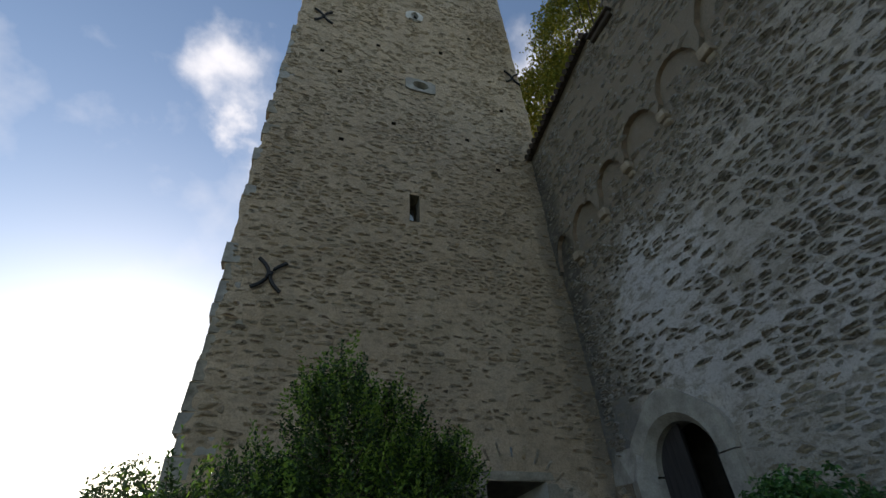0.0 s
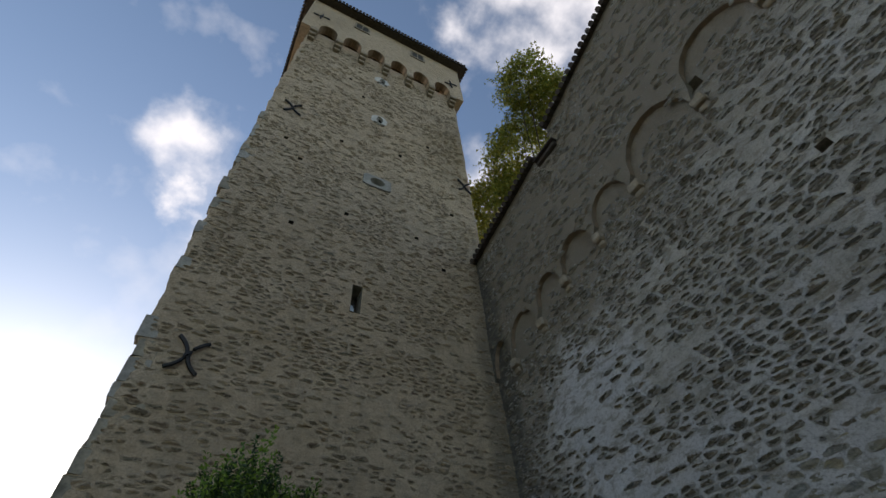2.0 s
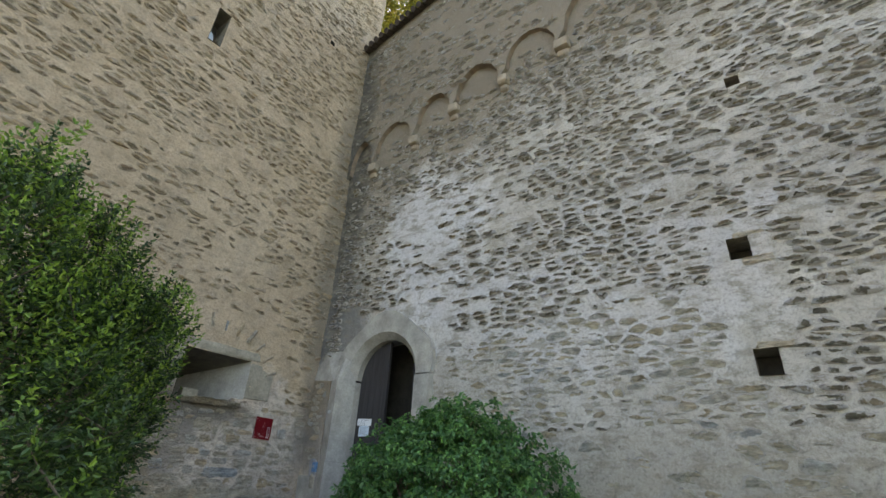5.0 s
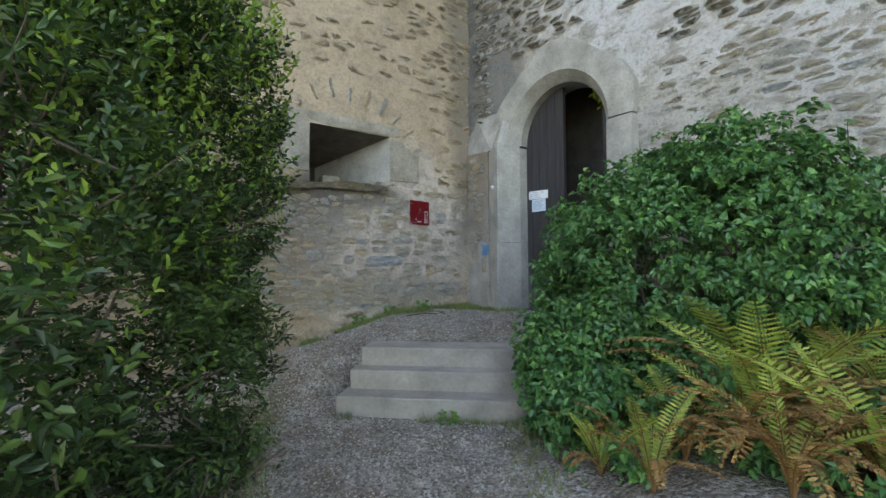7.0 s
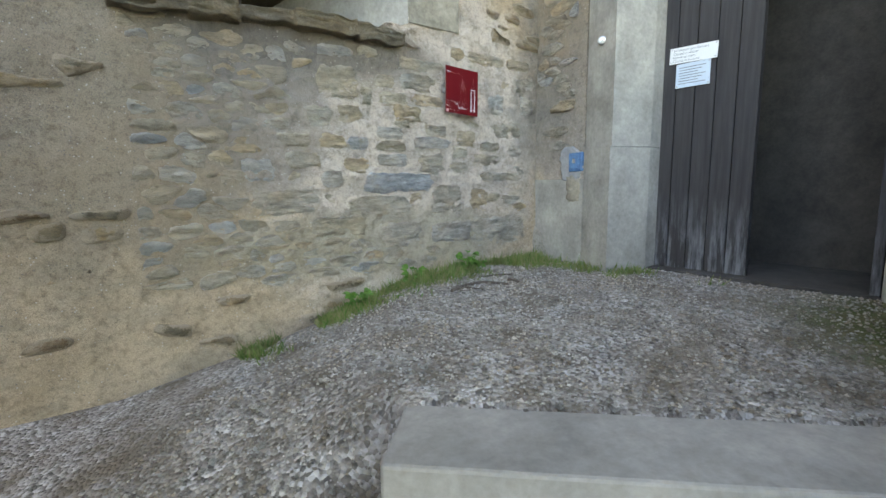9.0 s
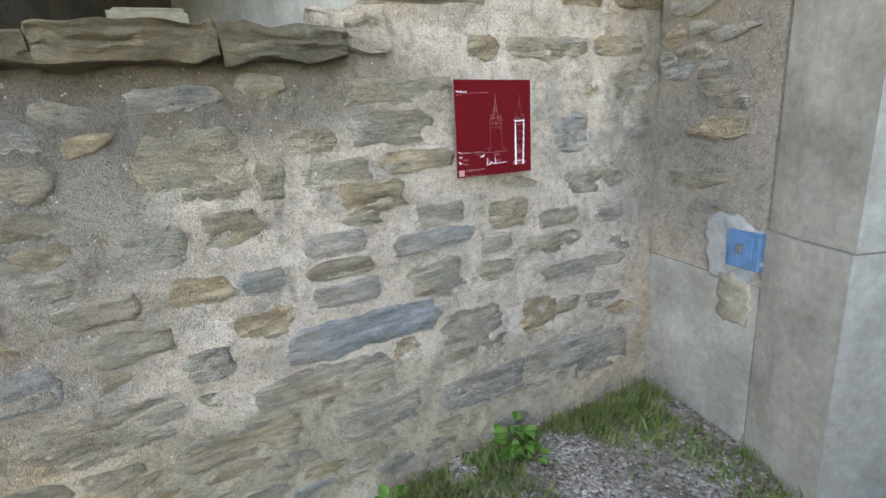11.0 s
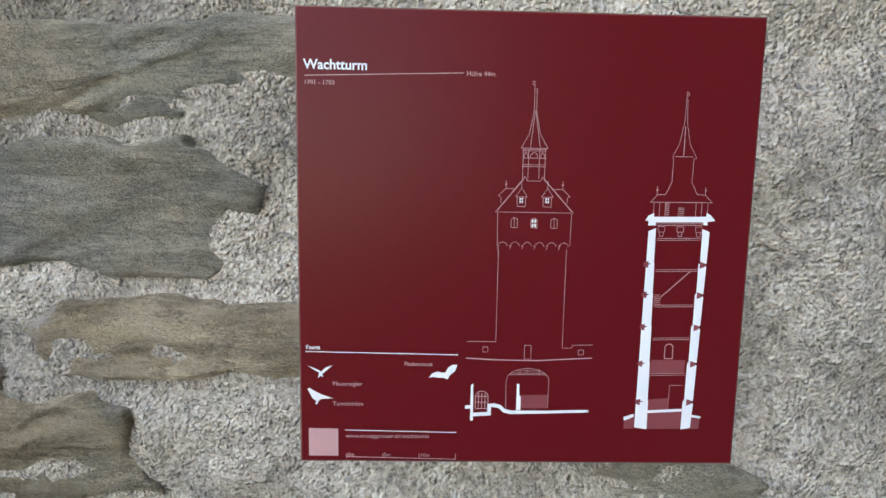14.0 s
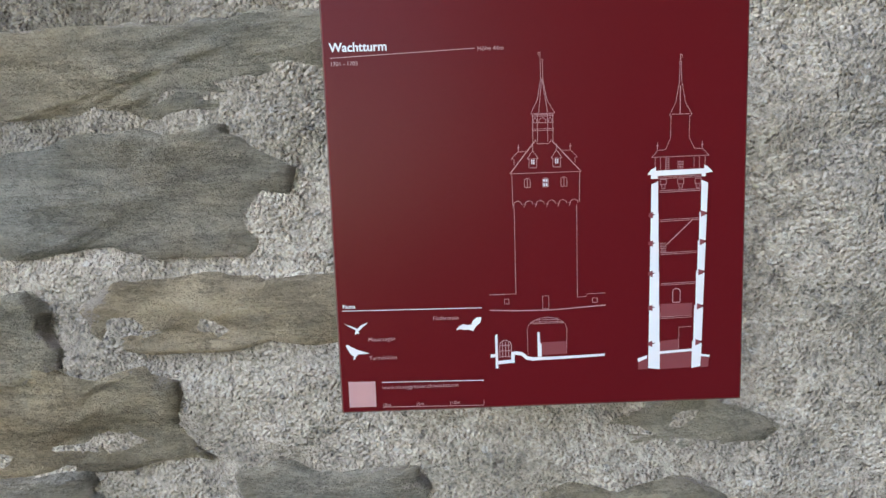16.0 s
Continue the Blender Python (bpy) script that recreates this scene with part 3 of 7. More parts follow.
# ---- rubble stones ----
def clip_cell(poly, nx, ny, c):
    """The part of a convex polygon where nx * x + ny * y <= c."""
    out = []
    for (ax, ay), (bx, by) in zip(poly, poly[1:] + poly[:1]):
        da, db = nx * ax + ny * ay - c, nx * bx + ny * by - c
        if da <= 0:
            out.append((ax, ay))
        if da * db < 0:
            t = da / (da - db)
            out.append((ax + (bx - ax) * t, ay + (by - ay) * t))
    return out


def rubble(rng, u0, u1, v0, v1, w, h, gap, fill, wave=0.1):
    """Interlocking stones of a rubble wall: (u, v, outline round it)."""
    seeds, v = [], v0 - 3 * h
    while v < v1 + 3 * h:
        hh = h * rng.uniform(0.6, 1.5)
        u = u0 - 2 * w - rng.uniform(0, w)
        while u < u1 + 2 * w:
            ww = w * rng.choice((0.45, 0.7, 0.9, 1.2, 1.9)) * rng.uniform(0.85, 1.15)
            seeds.append((u + ww / 2, v + hh / 2 + wave * nz(u * 0.45, v * 0.6, 3.0) + rng.uniform(-0.35, 0.35) * hh))
            u += ww
        v += hh
    asp = 0.75 * w / h
    size = 1.3 * h
    grid = {}
    for k, (u, v) in enumerate(seeds):
        grid.setdefault((int(u / asp // size), int(v // size)), []).append(k)
    stones = []
    for k, (u, v) in enumerate(seeds):
        if not (u0 < u < u1 and v0 < v < v1) or rng.random() > fill(u, v):
            continue
        x0, y0 = u / asp, v
        poly = [(-2 * h, -1.6 * h), (2 * h, -1.6 * h), (2 * h, 1.6 * h), (-2 * h, 1.6 * h)]
        i, j = int(x0 // size), int(y0 // size)
        for di in (-2, -1, 0, 1, 2):
            for dj in (-2, -1, 0, 1, 2):
                for q in grid.get((i + di, j + dj), ()):
                    if q != k:
                        dx, dy = seeds[q][0] / asp - x0, seeds[q][1] - y0
                        if dx * dx + dy * dy < 12 * h * h:
                            poly = clip_cell(poly, dx, dy, (dx * dx + dy * dy) / 2)
        if len(poly) < 3:
            continue
        poly = [(x * asp, y) for x, y in poly]
        poly = clip_cell(clip_cell(poly, -1, 0, u - u0), 1, 0, u1 - u)
        cx, cy = sum(p[0] for p in poly) / len(poly), sum(p[1] for p in poly) / len(poly)
        ring = []
        for (ax, ay), (bx, by) in zip(poly, poly[1:] + poly[:1]):
            ln = math.hypot(bx - ax, by - ay)
            m = 1 if ln < 0.05 else 2 if ln < 0.12 else 3 if ln < 0.25 else 4
            for t in range(m):
                ring.append((ax + (bx - ax) * (t + 0.25 * (m == 1)) / m - cx, ay + (by - ay) * (t + 0.25 * (m == 1)) / m - cy))
        out = []
        for x, y in ring:
            r = math.hypot(x, y) or 1
            g = max(1 - gap * rng.uniform(0.3, 1.9) / r, 0.35) * rng.uniform(0.86, 1.05)
            out.append((x * g, y * g))
        # worn corners
        n = len(out)
        out = [((0.5 * p[0] + 0.25 * (out[i - 1][0] + out[(i + 1) % n][0])), (0.5 * p[1] + 0.25 * (out[i - 1][1] + out[(i + 1) % n][1]))) for i, p in enumerate(out)]
        if max(p[1] for p in out) - min(p[1] for p in out) > 0.3 * h and max(p[0] for p in out) - min(p[0] for p in out) > 0.3 * h:
            stones.append((u + cx, v + cy, out))
    return stones


def oval(rng, u, v, w, h, n=0):
    """A single chosen stone in the same form: a roughly squared block with worn corners."""
    n = n or max(int(2 * (w + h) / 0.06), 10)
    out, total = [], 2 * (w + h)
    slope = rng.uniform(-0.12, 0.12)
    for k in range(n):
        d = total * (k + rng.uniform(-0.2, 0.2)) / n % total
        if d < w:
            x, y = -w / 2 + d, -h / 2
        elif d < w + h:
            x, y = w / 2, -h / 2 + d - w
        elif d < 2 * w + h:
            x, y = w / 2 - (d - w - h), h / 2
        else:
            x, y = -w / 2, h / 2 - (d - 2 * w - h)
        r = (abs(2 * x / w) ** 6 + abs(2 * y / h) ** 6) ** (1 / 6)
        x, y = x / max(r, 1), y / max(r, 1)
        out.append((x + rng.uniform(-0.1, 0.06) * h * (1 if x > 0 else -1), y * (1 - slope * x / w * 2) + rng.uniform(-0.09, 0.05) * h * (1 if y > 0 else -1)))
    return (u, v, out)


def extent(stone):
    xs, ys = [p[0] for p in stone[2]], [p[1] for p in stone[2]]
    return stone[0] + min(xs), stone[0] + max(xs), stone[1] + min(ys), stone[1] + max(ys)


def clear(stone, boxes, pad=0.0):
    a, b, c, d = extent(stone)
    return all(b < e - pad or a > f + pad or d < g - pad or c > k + pad for e, f, g, k in boxes)


def stone_shape(out, proud, rng, sunk=0.03):
    """Vertices (u, v, out) and faces of a stone whose rim lies sunk in the mortar."""
    n = len(out)
    lean, tilt = rng.uniform(-0.5, 0.5), rng.uniform(-0.5, 0.5)
    w = max(abs(p[0]) for p in out) + 1e-6
    h = max(abs(p[1]) for p in out) + 1e-6
    edge = min(0.022, 0.28 * h)
    rim = [(x, y, -sunk) for x, y in out]
    face = []
    for x, y in out:
        r = math.hypot(x, y) or 1
        k = max(1 - edge / r, 0.4)
        face.append((x * k, y * k, proud * (0.75 + 0.4 * (lean * x / w + tilt * y / h) + rng.uniform(-0.4, 0.3))))
    verts = rim + face + [(rng.uniform(-0.25, 0.25) * w, rng.uniform(-0.25, 0.25) * h, proud * rng.uniform(0.8, 1.35))]
    faces = [(i, (i + 1) % n, n + (i + 1) % n, n + i) for i in range(n)] + [(n + i, n + (i + 1) % n, 2 * n) for i in range(n)]
    return verts, faces


def rugged_shape(out, proud, rng, sunk=0.03, fine=0.016):
    """Rings of a stone with a broken outline and a face split along its layers: vertices, faces, how near the rim."""
    seed = rng.uniform(0, 90)
    ring, n = [], len(out)
    for k, p in enumerate(out):
        q = out[(k + 1) % n]
        m = max(int(math.hypot(q[0] - p[0], q[1] - p[1]) / fine + 0.5), 1)
        ring += [(p[0] + (q[0] - p[0]) * t / m, p[1] + (q[1] - p[1]) * t / m) for t in range(m)]
    w = max(abs(p[0]) for p in ring) + 1e-6
    h = max(abs(p[1]) for p in ring) + 1e-6
    for k, (x, y) in enumerate(ring):
        g = 0.02 * nz(x * 9, y * 14, seed + 2) + 0.018 * nz(x * 24, y * 24, seed) + 0.011 * nz(x * 70, y * 70, seed + 4)
        r = math.hypot(x, y) or 1
        ring[k] = (x + x / r * g * min(1, 12 * w), y + y / r * g * min(1, 9 * h))
    n = len(ring)
    lean, tilt = rng.uniform(-0.6, 0.6), rng.uniform(-0.6, 0.6)
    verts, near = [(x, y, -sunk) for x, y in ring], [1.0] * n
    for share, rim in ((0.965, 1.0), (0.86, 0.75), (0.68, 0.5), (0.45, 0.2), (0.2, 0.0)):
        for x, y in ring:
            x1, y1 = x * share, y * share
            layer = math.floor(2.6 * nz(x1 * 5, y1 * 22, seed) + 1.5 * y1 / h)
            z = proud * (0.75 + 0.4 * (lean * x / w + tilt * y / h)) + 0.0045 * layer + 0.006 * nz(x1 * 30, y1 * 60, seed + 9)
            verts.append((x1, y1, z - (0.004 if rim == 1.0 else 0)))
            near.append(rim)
    verts.append((0, 0, proud))
    near.append(0.0)
    faces = []
    for o in range(0, 5 * n, n):
        faces += [(o + i, o + (i + 1) % n, o + n + (i + 1) % n, o + n + i) for i in range(n)]
    faces += [(5 * n + i, 5 * n + (i + 1) % n, 6 * n) for i in range(n)]
    return verts, faces, near


def rugged_slab(name, lo, hi, mat, parent, seed, m=None, rough=0.02, label=""):
    """A hewn slab with broken edges."""
    mid, size = [(a + b) / 2 for a, b in zip(lo, hi)], [b - a for a, b in zip(lo, hi)]
    bm = bmesh.new()
    bmesh.ops.create_cube(bm, size=1.0)
    bmesh.ops.subdivide_edges(bm, edges=bm.edges[:], cuts=15, use_grid_fill=True)
    for v in bm.verts:
        p = Vector([c * s for c, s in zip(v.co, size)])
        ends = sum(abs(abs(c) - 0.5) < 1e-4 for c in v.co)
        p *= 1 - 0.012 * max(ends - 1, 0)
        q = (p + Vector(mid)) * 9
        p += rough * Vector((nz(q.x, q.y, q.z + seed), nz(q.x + 31, q.y, q.z * 1.5 + seed), 1.3 * nz(q.x, q.y + 57, q.z * 2 + seed))) * (1 + 0.6 * nz(q.x * 3, q.y * 3, q.z * 3))
        if p.y < 0:                                      # the broken face shows its layers
            p.y += 0.009 * math.floor(3 * nz(q.x * 0.5, q.z * 4.5, seed + 5)) * (0.5 + 0.5 * abs(nz(q.x, seed)))
        v.co = p + Vector(mid)
        if m is not None:
            v.co = m @ v.co
    return part(name, bm, mat, parent, label)


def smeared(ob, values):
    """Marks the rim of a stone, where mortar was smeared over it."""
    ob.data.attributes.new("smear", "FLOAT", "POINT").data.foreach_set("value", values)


def joined_stones(name, stones, to_world, mat, rng, parent, proud):
    verts, faces, edges = [], [], []
    for u, v, out in stones:
        sv, sf = stone_shape(out, rng.uniform(*proud), rng)
        o = len(verts)
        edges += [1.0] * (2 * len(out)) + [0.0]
        verts += [to_world(u + x, v + y, d) for x, y, d in sv]
        faces += [tuple(o + i for i in f) for f in sf]
    ob = solid(name, verts, faces, mat, parent, smooth=True)
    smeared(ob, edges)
    return tagged(ob, kind="stuff")


def single_stones(stones, to_world, mat, rng, parent, proud, fine=0.016):
    """One object a stone."""
    for u, v, out in stones:
        sv, sf, near = rugged_shape(out, rng.uniform(*proud), rng, fine=fine)
        c = Vector(to_world(u, v, 0))
        ob = solid("stone", [tuple(Vector(to_world(u + x, v + y, d)) - c) for x, y, d in sv], sf, mat, parent, smooth=True, m=Matrix.Translation(c))
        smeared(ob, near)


# ---- tower ----
NICHE = (4.08, 5.42, 2.6, 3.46)
SLIT = (2.55, 2.84, 9.95, 10.95)
EYE_HOLE = (2.42, 3.55, 16.25, 16.97)
LOOP_A, LOOP_B = (2.66, 2.98, 21.5, 22.15), (2.58, 2.92, 26.2, 26.85)
PITS = [(2.03, 14.05), (1.35, 18.6), (0.45, 12.7), (1.9, 23.6), (0.1, 16.2), (4.6, 14.1), (5.6, 12.9), (-0.6, 17.2), (3.9, 19.4), (5.3, 21.3), (6.2, 16.4), (1.1, 25.0)]
PIT_BOXES = [(x - 0.07, x + 0.07, z - 0.06, z + 0.06) for x, z in PITS]


def swell(x, z, fine=1.0):
    """How far the tower's face bulges from its plane."""
    e = 0.03 * nz(x * 0.8, z * 0.8) + 0.016 * nz(x * 3.1, z * 3.1, 5.0)
    if 3.9 < x < 7.1 and z < 3.3:
        return e * 0.4 + 0.016 * nz(x * 5, z * 7, 9.0) + fine * (0.013 * nz(x * 14, z * 17, 2.0) + 0.007 * nz(x * 33, z * 36, 6.0))
    return e + 0.012 * nz(x * 7, z * 8, 9.0)


def tower_face(x, z):
    k = min(max((x - XL) / 0.5, 0), 1)
    j = min(max((XR - x) / 0.5, 0), 1)
    dx = (0.09 * nz(3.3, z * 1.9) + 0.05 * nz(1.3, z * 5)) * (1 - k) + 0.1 * min(max((9.5 - z) / 3.5, 0), 1) * (1 - k) - (0.04 * nz(7.7, z * 2.5)) * (1 - j)
    return (x + dx, YT + 0.012 - swell(x, z) + 0.06 * (1 - k) ** 3, z)


TOWER_U = [*np.arange(XL, 4.0, 0.06), *np.arange(4.0, 7.05, 0.018), *np.arange(7.06, XR + 0.01, 0.06)]
TOWER_V = [*np.arange(-0.6, 0.5, 0.1), *np.arange(0.55, 3.2, 0.018), *np.arange(3.22, TOP + 0.6, 0.065)]


def build_tower():
    tower = thing("watch_tower", "tall medieval watch tower of rubble stone in beige mortar", "tower", kind="structure")
    holes = [NICHE, SLIT, (EYE_HOLE[0] + 0.02, EYE_HOLE[1] - 0.02, EYE_HOLE[2] + 0.02, EYE_HOLE[3] - 0.02), LOOP_A, LOOP_B, *PIT_BOXES]
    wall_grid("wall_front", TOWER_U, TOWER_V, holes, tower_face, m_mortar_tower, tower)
    # the other three sides and the core's cap
    a = [tower_face(XL, z) for z in np.arange(-0.6, TOP + 0.6, 0.15)]
    verts = [*a, *[(XL, 18.3, p[2]) for p in a]]
    n = len(a)
    solid("wall_side", verts, [(i + 1, i, n + i, n + i + 1) for i in range(n - 1)], m_mortar_tower, tower, smooth=True)
    b = [tower_face(XR, z) for z in np.arange(-0.6, TOP + 0.6, 0.15)]
    verts = [*b, *[(XR, 18.3, p[2]) for p in b]]
    solid("wall_side", verts, [(i, i + 1, n + i + 1, n + i) for i in range(n - 1)], m_mortar_tower, tower, smooth=True)
    box("wall_back", (XL, 18.3, -0.6), (XR, 18.6, TOP + 0.6), m_mortar_tower, tower, bevel=0)
    # overhanging storey on arches
    x0, x1, y0 = XL - 0.42, XR + 0.42, YT - 0.42
    n, spring, apex = 6, TOP + 0.25, TOP + 1.05
    step = (XR - XL - 0.6) / n
    low = []
    for i in range(n):
        c = XL + 0.3 + step * (i + 0.5)
        low += [(c - step * 0.5, spring - 0.5), (c - step * 0.36, spring - 0.5)]
        low += [(c - step * 0.36 * math.cos(q), spring + (apex - spring) * math.sin(q)) for q in np.linspace(0, math.pi, 9)]
        low += [(c + step * 0.36, spring - 0.5)]
    low += [(XR - 0.3, spring - 0.5), (x1, spring - 0.45)]
    low = [(x0, spring - 0.45)] + low
    outline = low + [(x1, 33.5), (x0, 33.5)]
    bm = bmesh.new()
    wins = [(1.0, 31.75, 32.75), (4.75, 31.75, 32.75)]
    fr = [bm.verts.new((u, y0, w)) for u, w in outline]
    bk = [bm.verts.new((u, YT + 0.05, w)) for u, w in outline]
    for i in range(len(outline) - 1):
        f = bm.faces.new((fr[i], fr[i + 1], bk[i + 1], bk[i]))
    bm.faces.new(fr)
    part("parapet_storey", bm, m_mortar_tower, tower, "plastered overhanging top storey on round arches")
    for s, xs in ((-1, x0), (1, x1)):
        box("storey_side", (min(xs, xs - s * 0.45), y0 + 0.003, spring - 0.45), (max(xs, xs - s * 0.45), 18.7, 33.5), m_mortar_tower, tower, bevel=0)
    for i in range(n + 1):
        c = XL + 0.3 + step * i
        bm = bmesh.new()
        for k, (hh, dd) in enumerate(((0.3, 0.46), (0.26, 0.33), (0.22, 0.18))):
            z1 = spring - 0.48 - sum((0.3, 0.26, 0.22)[:k])
            box_bm(bm, (c - step * 0.15 + 0.02 * k, YT - dd, z1 - hh), (c + step * 0.15 - 0.02 * k, YT + 0.04, z1), 0.05)
        part("corbel", bm, m_corbel, tower)
        if i < n:
            cc = c + step / 2
            solid("arch_soffit", [(cc - step * 0.355 * math.cos(q), y, spring - 0.02 + (apex - spring) * math.sin(q) - 0.012) for q in np.linspace(0, math.pi, 9) for y in (y0 + 0.01, YT + 0.02)],
                  [(2 * k, 2 * k + 1, 2 * k + 3, 2 * k + 2) for k in range(8)], m_rim, tower)
    for x, za, zb in wins:
        w = thing("window_1", "small dark framed opening under the tower eaves", "window", kind="structure")
        # a flat near-black plate stands in for the shaded opening
        box("pane", (x - 0.38, y0 - 0.03, za + 0.08), (x + 0.38, y0 - 0.012, zb - 0.06), m_dark, w, bevel=0)
        for lo, hi in (((x - 0.5, za - 0.06), (x + 0.5, za + 0.08)), ((x - 0.48, zb - 0.08), (x + 0.48, zb + 0.04)), ((x - 0.48, za), (x - 0.38, zb)), ((x + 0.38, za), (x + 0.48, zb)), ((x - 0.03, za + 0.1), (x + 0.03, zb - 0.05))):
            box("frame", (lo[0], y0 - 0.07, lo[1]), (hi[0], y0 - 0.004, hi[1]), m_corbel, w, bevel=0.01)
    # eaves and hipped roof
    roof = thing("tower_roof", "dark tiled hipped roof with overhanging eaves", "roof", kind="structure")
    ex0, ex1, ey0, ey1, ez = x0 - 0.5, x1 + 0.5, y0 - 0.5, 19.2, 33.45
    cx, cy = (ex0 + ex1) / 2, (ey0 + ey1) / 2
    solid("roof_slope", [(ex0, ey0, ez), (ex1, ey0, ez), (ex1, ey1, ez), (ex0, ey1, ez), (cx, cy, ez + 9.5)], [(0, 1, 4), (1, 2, 4), (2, 3, 4), (3, 0, 4)], m_tile, roof)
    box("eave_board", (ex0 + 0.06, ey0 + 0.06, ez - 0.14), (ex1 - 0.06, ey1 - 0.06, ez - 0.02), m_timber, roof, bevel=0)
    bm = bmesh.new()
    for k in range(int((ex1 - ex0) / 0.22)):
        x = ex0 + 0.11 + 0.22 * k
        tube(bm, [(x, ey0 - 0.07, ez - 0.03), (x, ey0 + 0.3, ez + 0.27)], [0.1, 0.1], 6)
    for k in range(int((ey1 - ey0) / 0.22)):
        y = ey0 + 0.11 + 0.22 * k
        for x, s in ((ex0, 1), (ex1, -1)):
            tube(bm, [(x - 0.07 * s, y, ez - 0.03), (x + 0.3 * s, y, ez + 0.27)], [0.1, 0.1], 6)
    tagged(part("eave_tile", bm, m_tile, roof), kind="stuff")
    return tower


def build_niche(tower):
    x0, x1, z0, z1 = NICHE
    n = thing("wall_niche", "deep splayed gun niche framed by dressed stone blocks", "niche", kind="structure")
    # the niche's shade is painted into every side but the right one
    reveal("niche_sides", x0, x1, z0, z1, 1.6, m_shade_brown, n, inner=m_dark, shrink=(0.5, 0.62, 0.2, 0.3), right=m_dressed)
    # dressed blocks round it
    box("block", (x1 + 0.005, YT - 0.008, 2.76), (5.99, YT + 0.25, 3.43), m_dressed_tan, n, "grey dressed stone block", bevel=0.018, rough=0.006)
    box("block", (3.5, YT - 0.008, 2.74), (x0 - 0.005, YT + 0.25, 3.5), m_dressed_tan, n, bevel=0.018, rough=0.006)
    box("lintel", (3.72, YT - 0.004, z1 + 0.003), (5.62, YT + 0.3, z1 + 0.2), m_dressed_tan, n, bevel=0.025, rough=0.012)
    # broken sill slabs, sloping down to one side
    rng = random.Random(4)
    x = 3.35
    for w in (0.42, 0.3, 0.36, 0.5, 0.42):
        top = 2.67 - (5.35 - x - w / 2) * 0.06 + rng.uniform(-0.015, 0.015)
        p = (x + w / 2, YT, top)
        rugged_slab("sill_stone", (x, YT - 0.05 - rng.uniform(0, 0.035), top - rng.uniform(0.085, 0.12)), (x + w - 0.004, YT + 0.55, top), m_sill, n, x,
                    Matrix.Translation(p) @ Matrix.Rotation(-0.06 + rng.uniform(-0.04, 0.04), 4, "Y") @ Matrix.Rotation(rng.uniform(-0.05, 0.05), 4, "X") @ Matrix.Translation([-q for q in p]))
        x += w
    # mortar heaped over the corner where the sill ends
    rugged_slab("mortar_heap", (5.25, YT - 0.012, 2.58), (5.52, YT + 0.3, 2.74), m_mortar_tower, n, 3.0, rough=0.03)
    b = thing("loose_stone", "small loose stone block inside the niche", "stone")
    box("stone", (4.56, YT + 0.66, z0 + 0.06), (4.86, YT + 0.85, z0 + 0.26), m_dressed_tan, b, bevel=0.02, rough=0.01)
    # relieving arch of thin stones on edge
    for k in range(11):
        a = radians(158 - 13.6 * k)
        r, cx, cz = 1.28, 4.72, 2.86
        w, h = rng.uniform(0.16, 0.4), rng.uniform(0.045, 0.085)
        p = (cx + r * math.cos(a), YT + 0.004, cz + (r * 0.93 + rng.uniform(-0.07, 0.05)) * math.sin(a))
        sv, sf = stone_shape(oval(rng, 0, 0, w, h, 12)[2], 0.018, rng)
        solid("arch_stone", [(x, -d, y) for x, y, d in sv], sf, m_stone_near, n, smooth=True, m=Matrix.Translation(p) @ Matrix.Rotation(-a, 4, "Y"))


def iron_anchor(x, z, size, y, turn=0.0):
    t = thing("wall_anchor", "wrought iron wall anchor shaped like two crossed arcs", "wall anchor", pose(x, y, z, 0, turn, 0), group="iron wall anchors")
    for s in (-1, 1):
        bm = bmesh.new()
        pts = [(s * (0.03 + 0.33 * (q / 1.0) ** 2) * size, -0.035, 0.46 * q * size) for q in np.linspace(-1, 1, 11)]
        tube(bm, pts, [0.03 * size + 0.018] * 11, 6)
        part("bar", bm, m_iron, t)
    bm = bmesh.new()
    tube(bm, [(0, 0.05, 0), (0, -0.1, 0)], [0.045 * size] * 2, 8)
    part("pin", bm, m_iron, t)


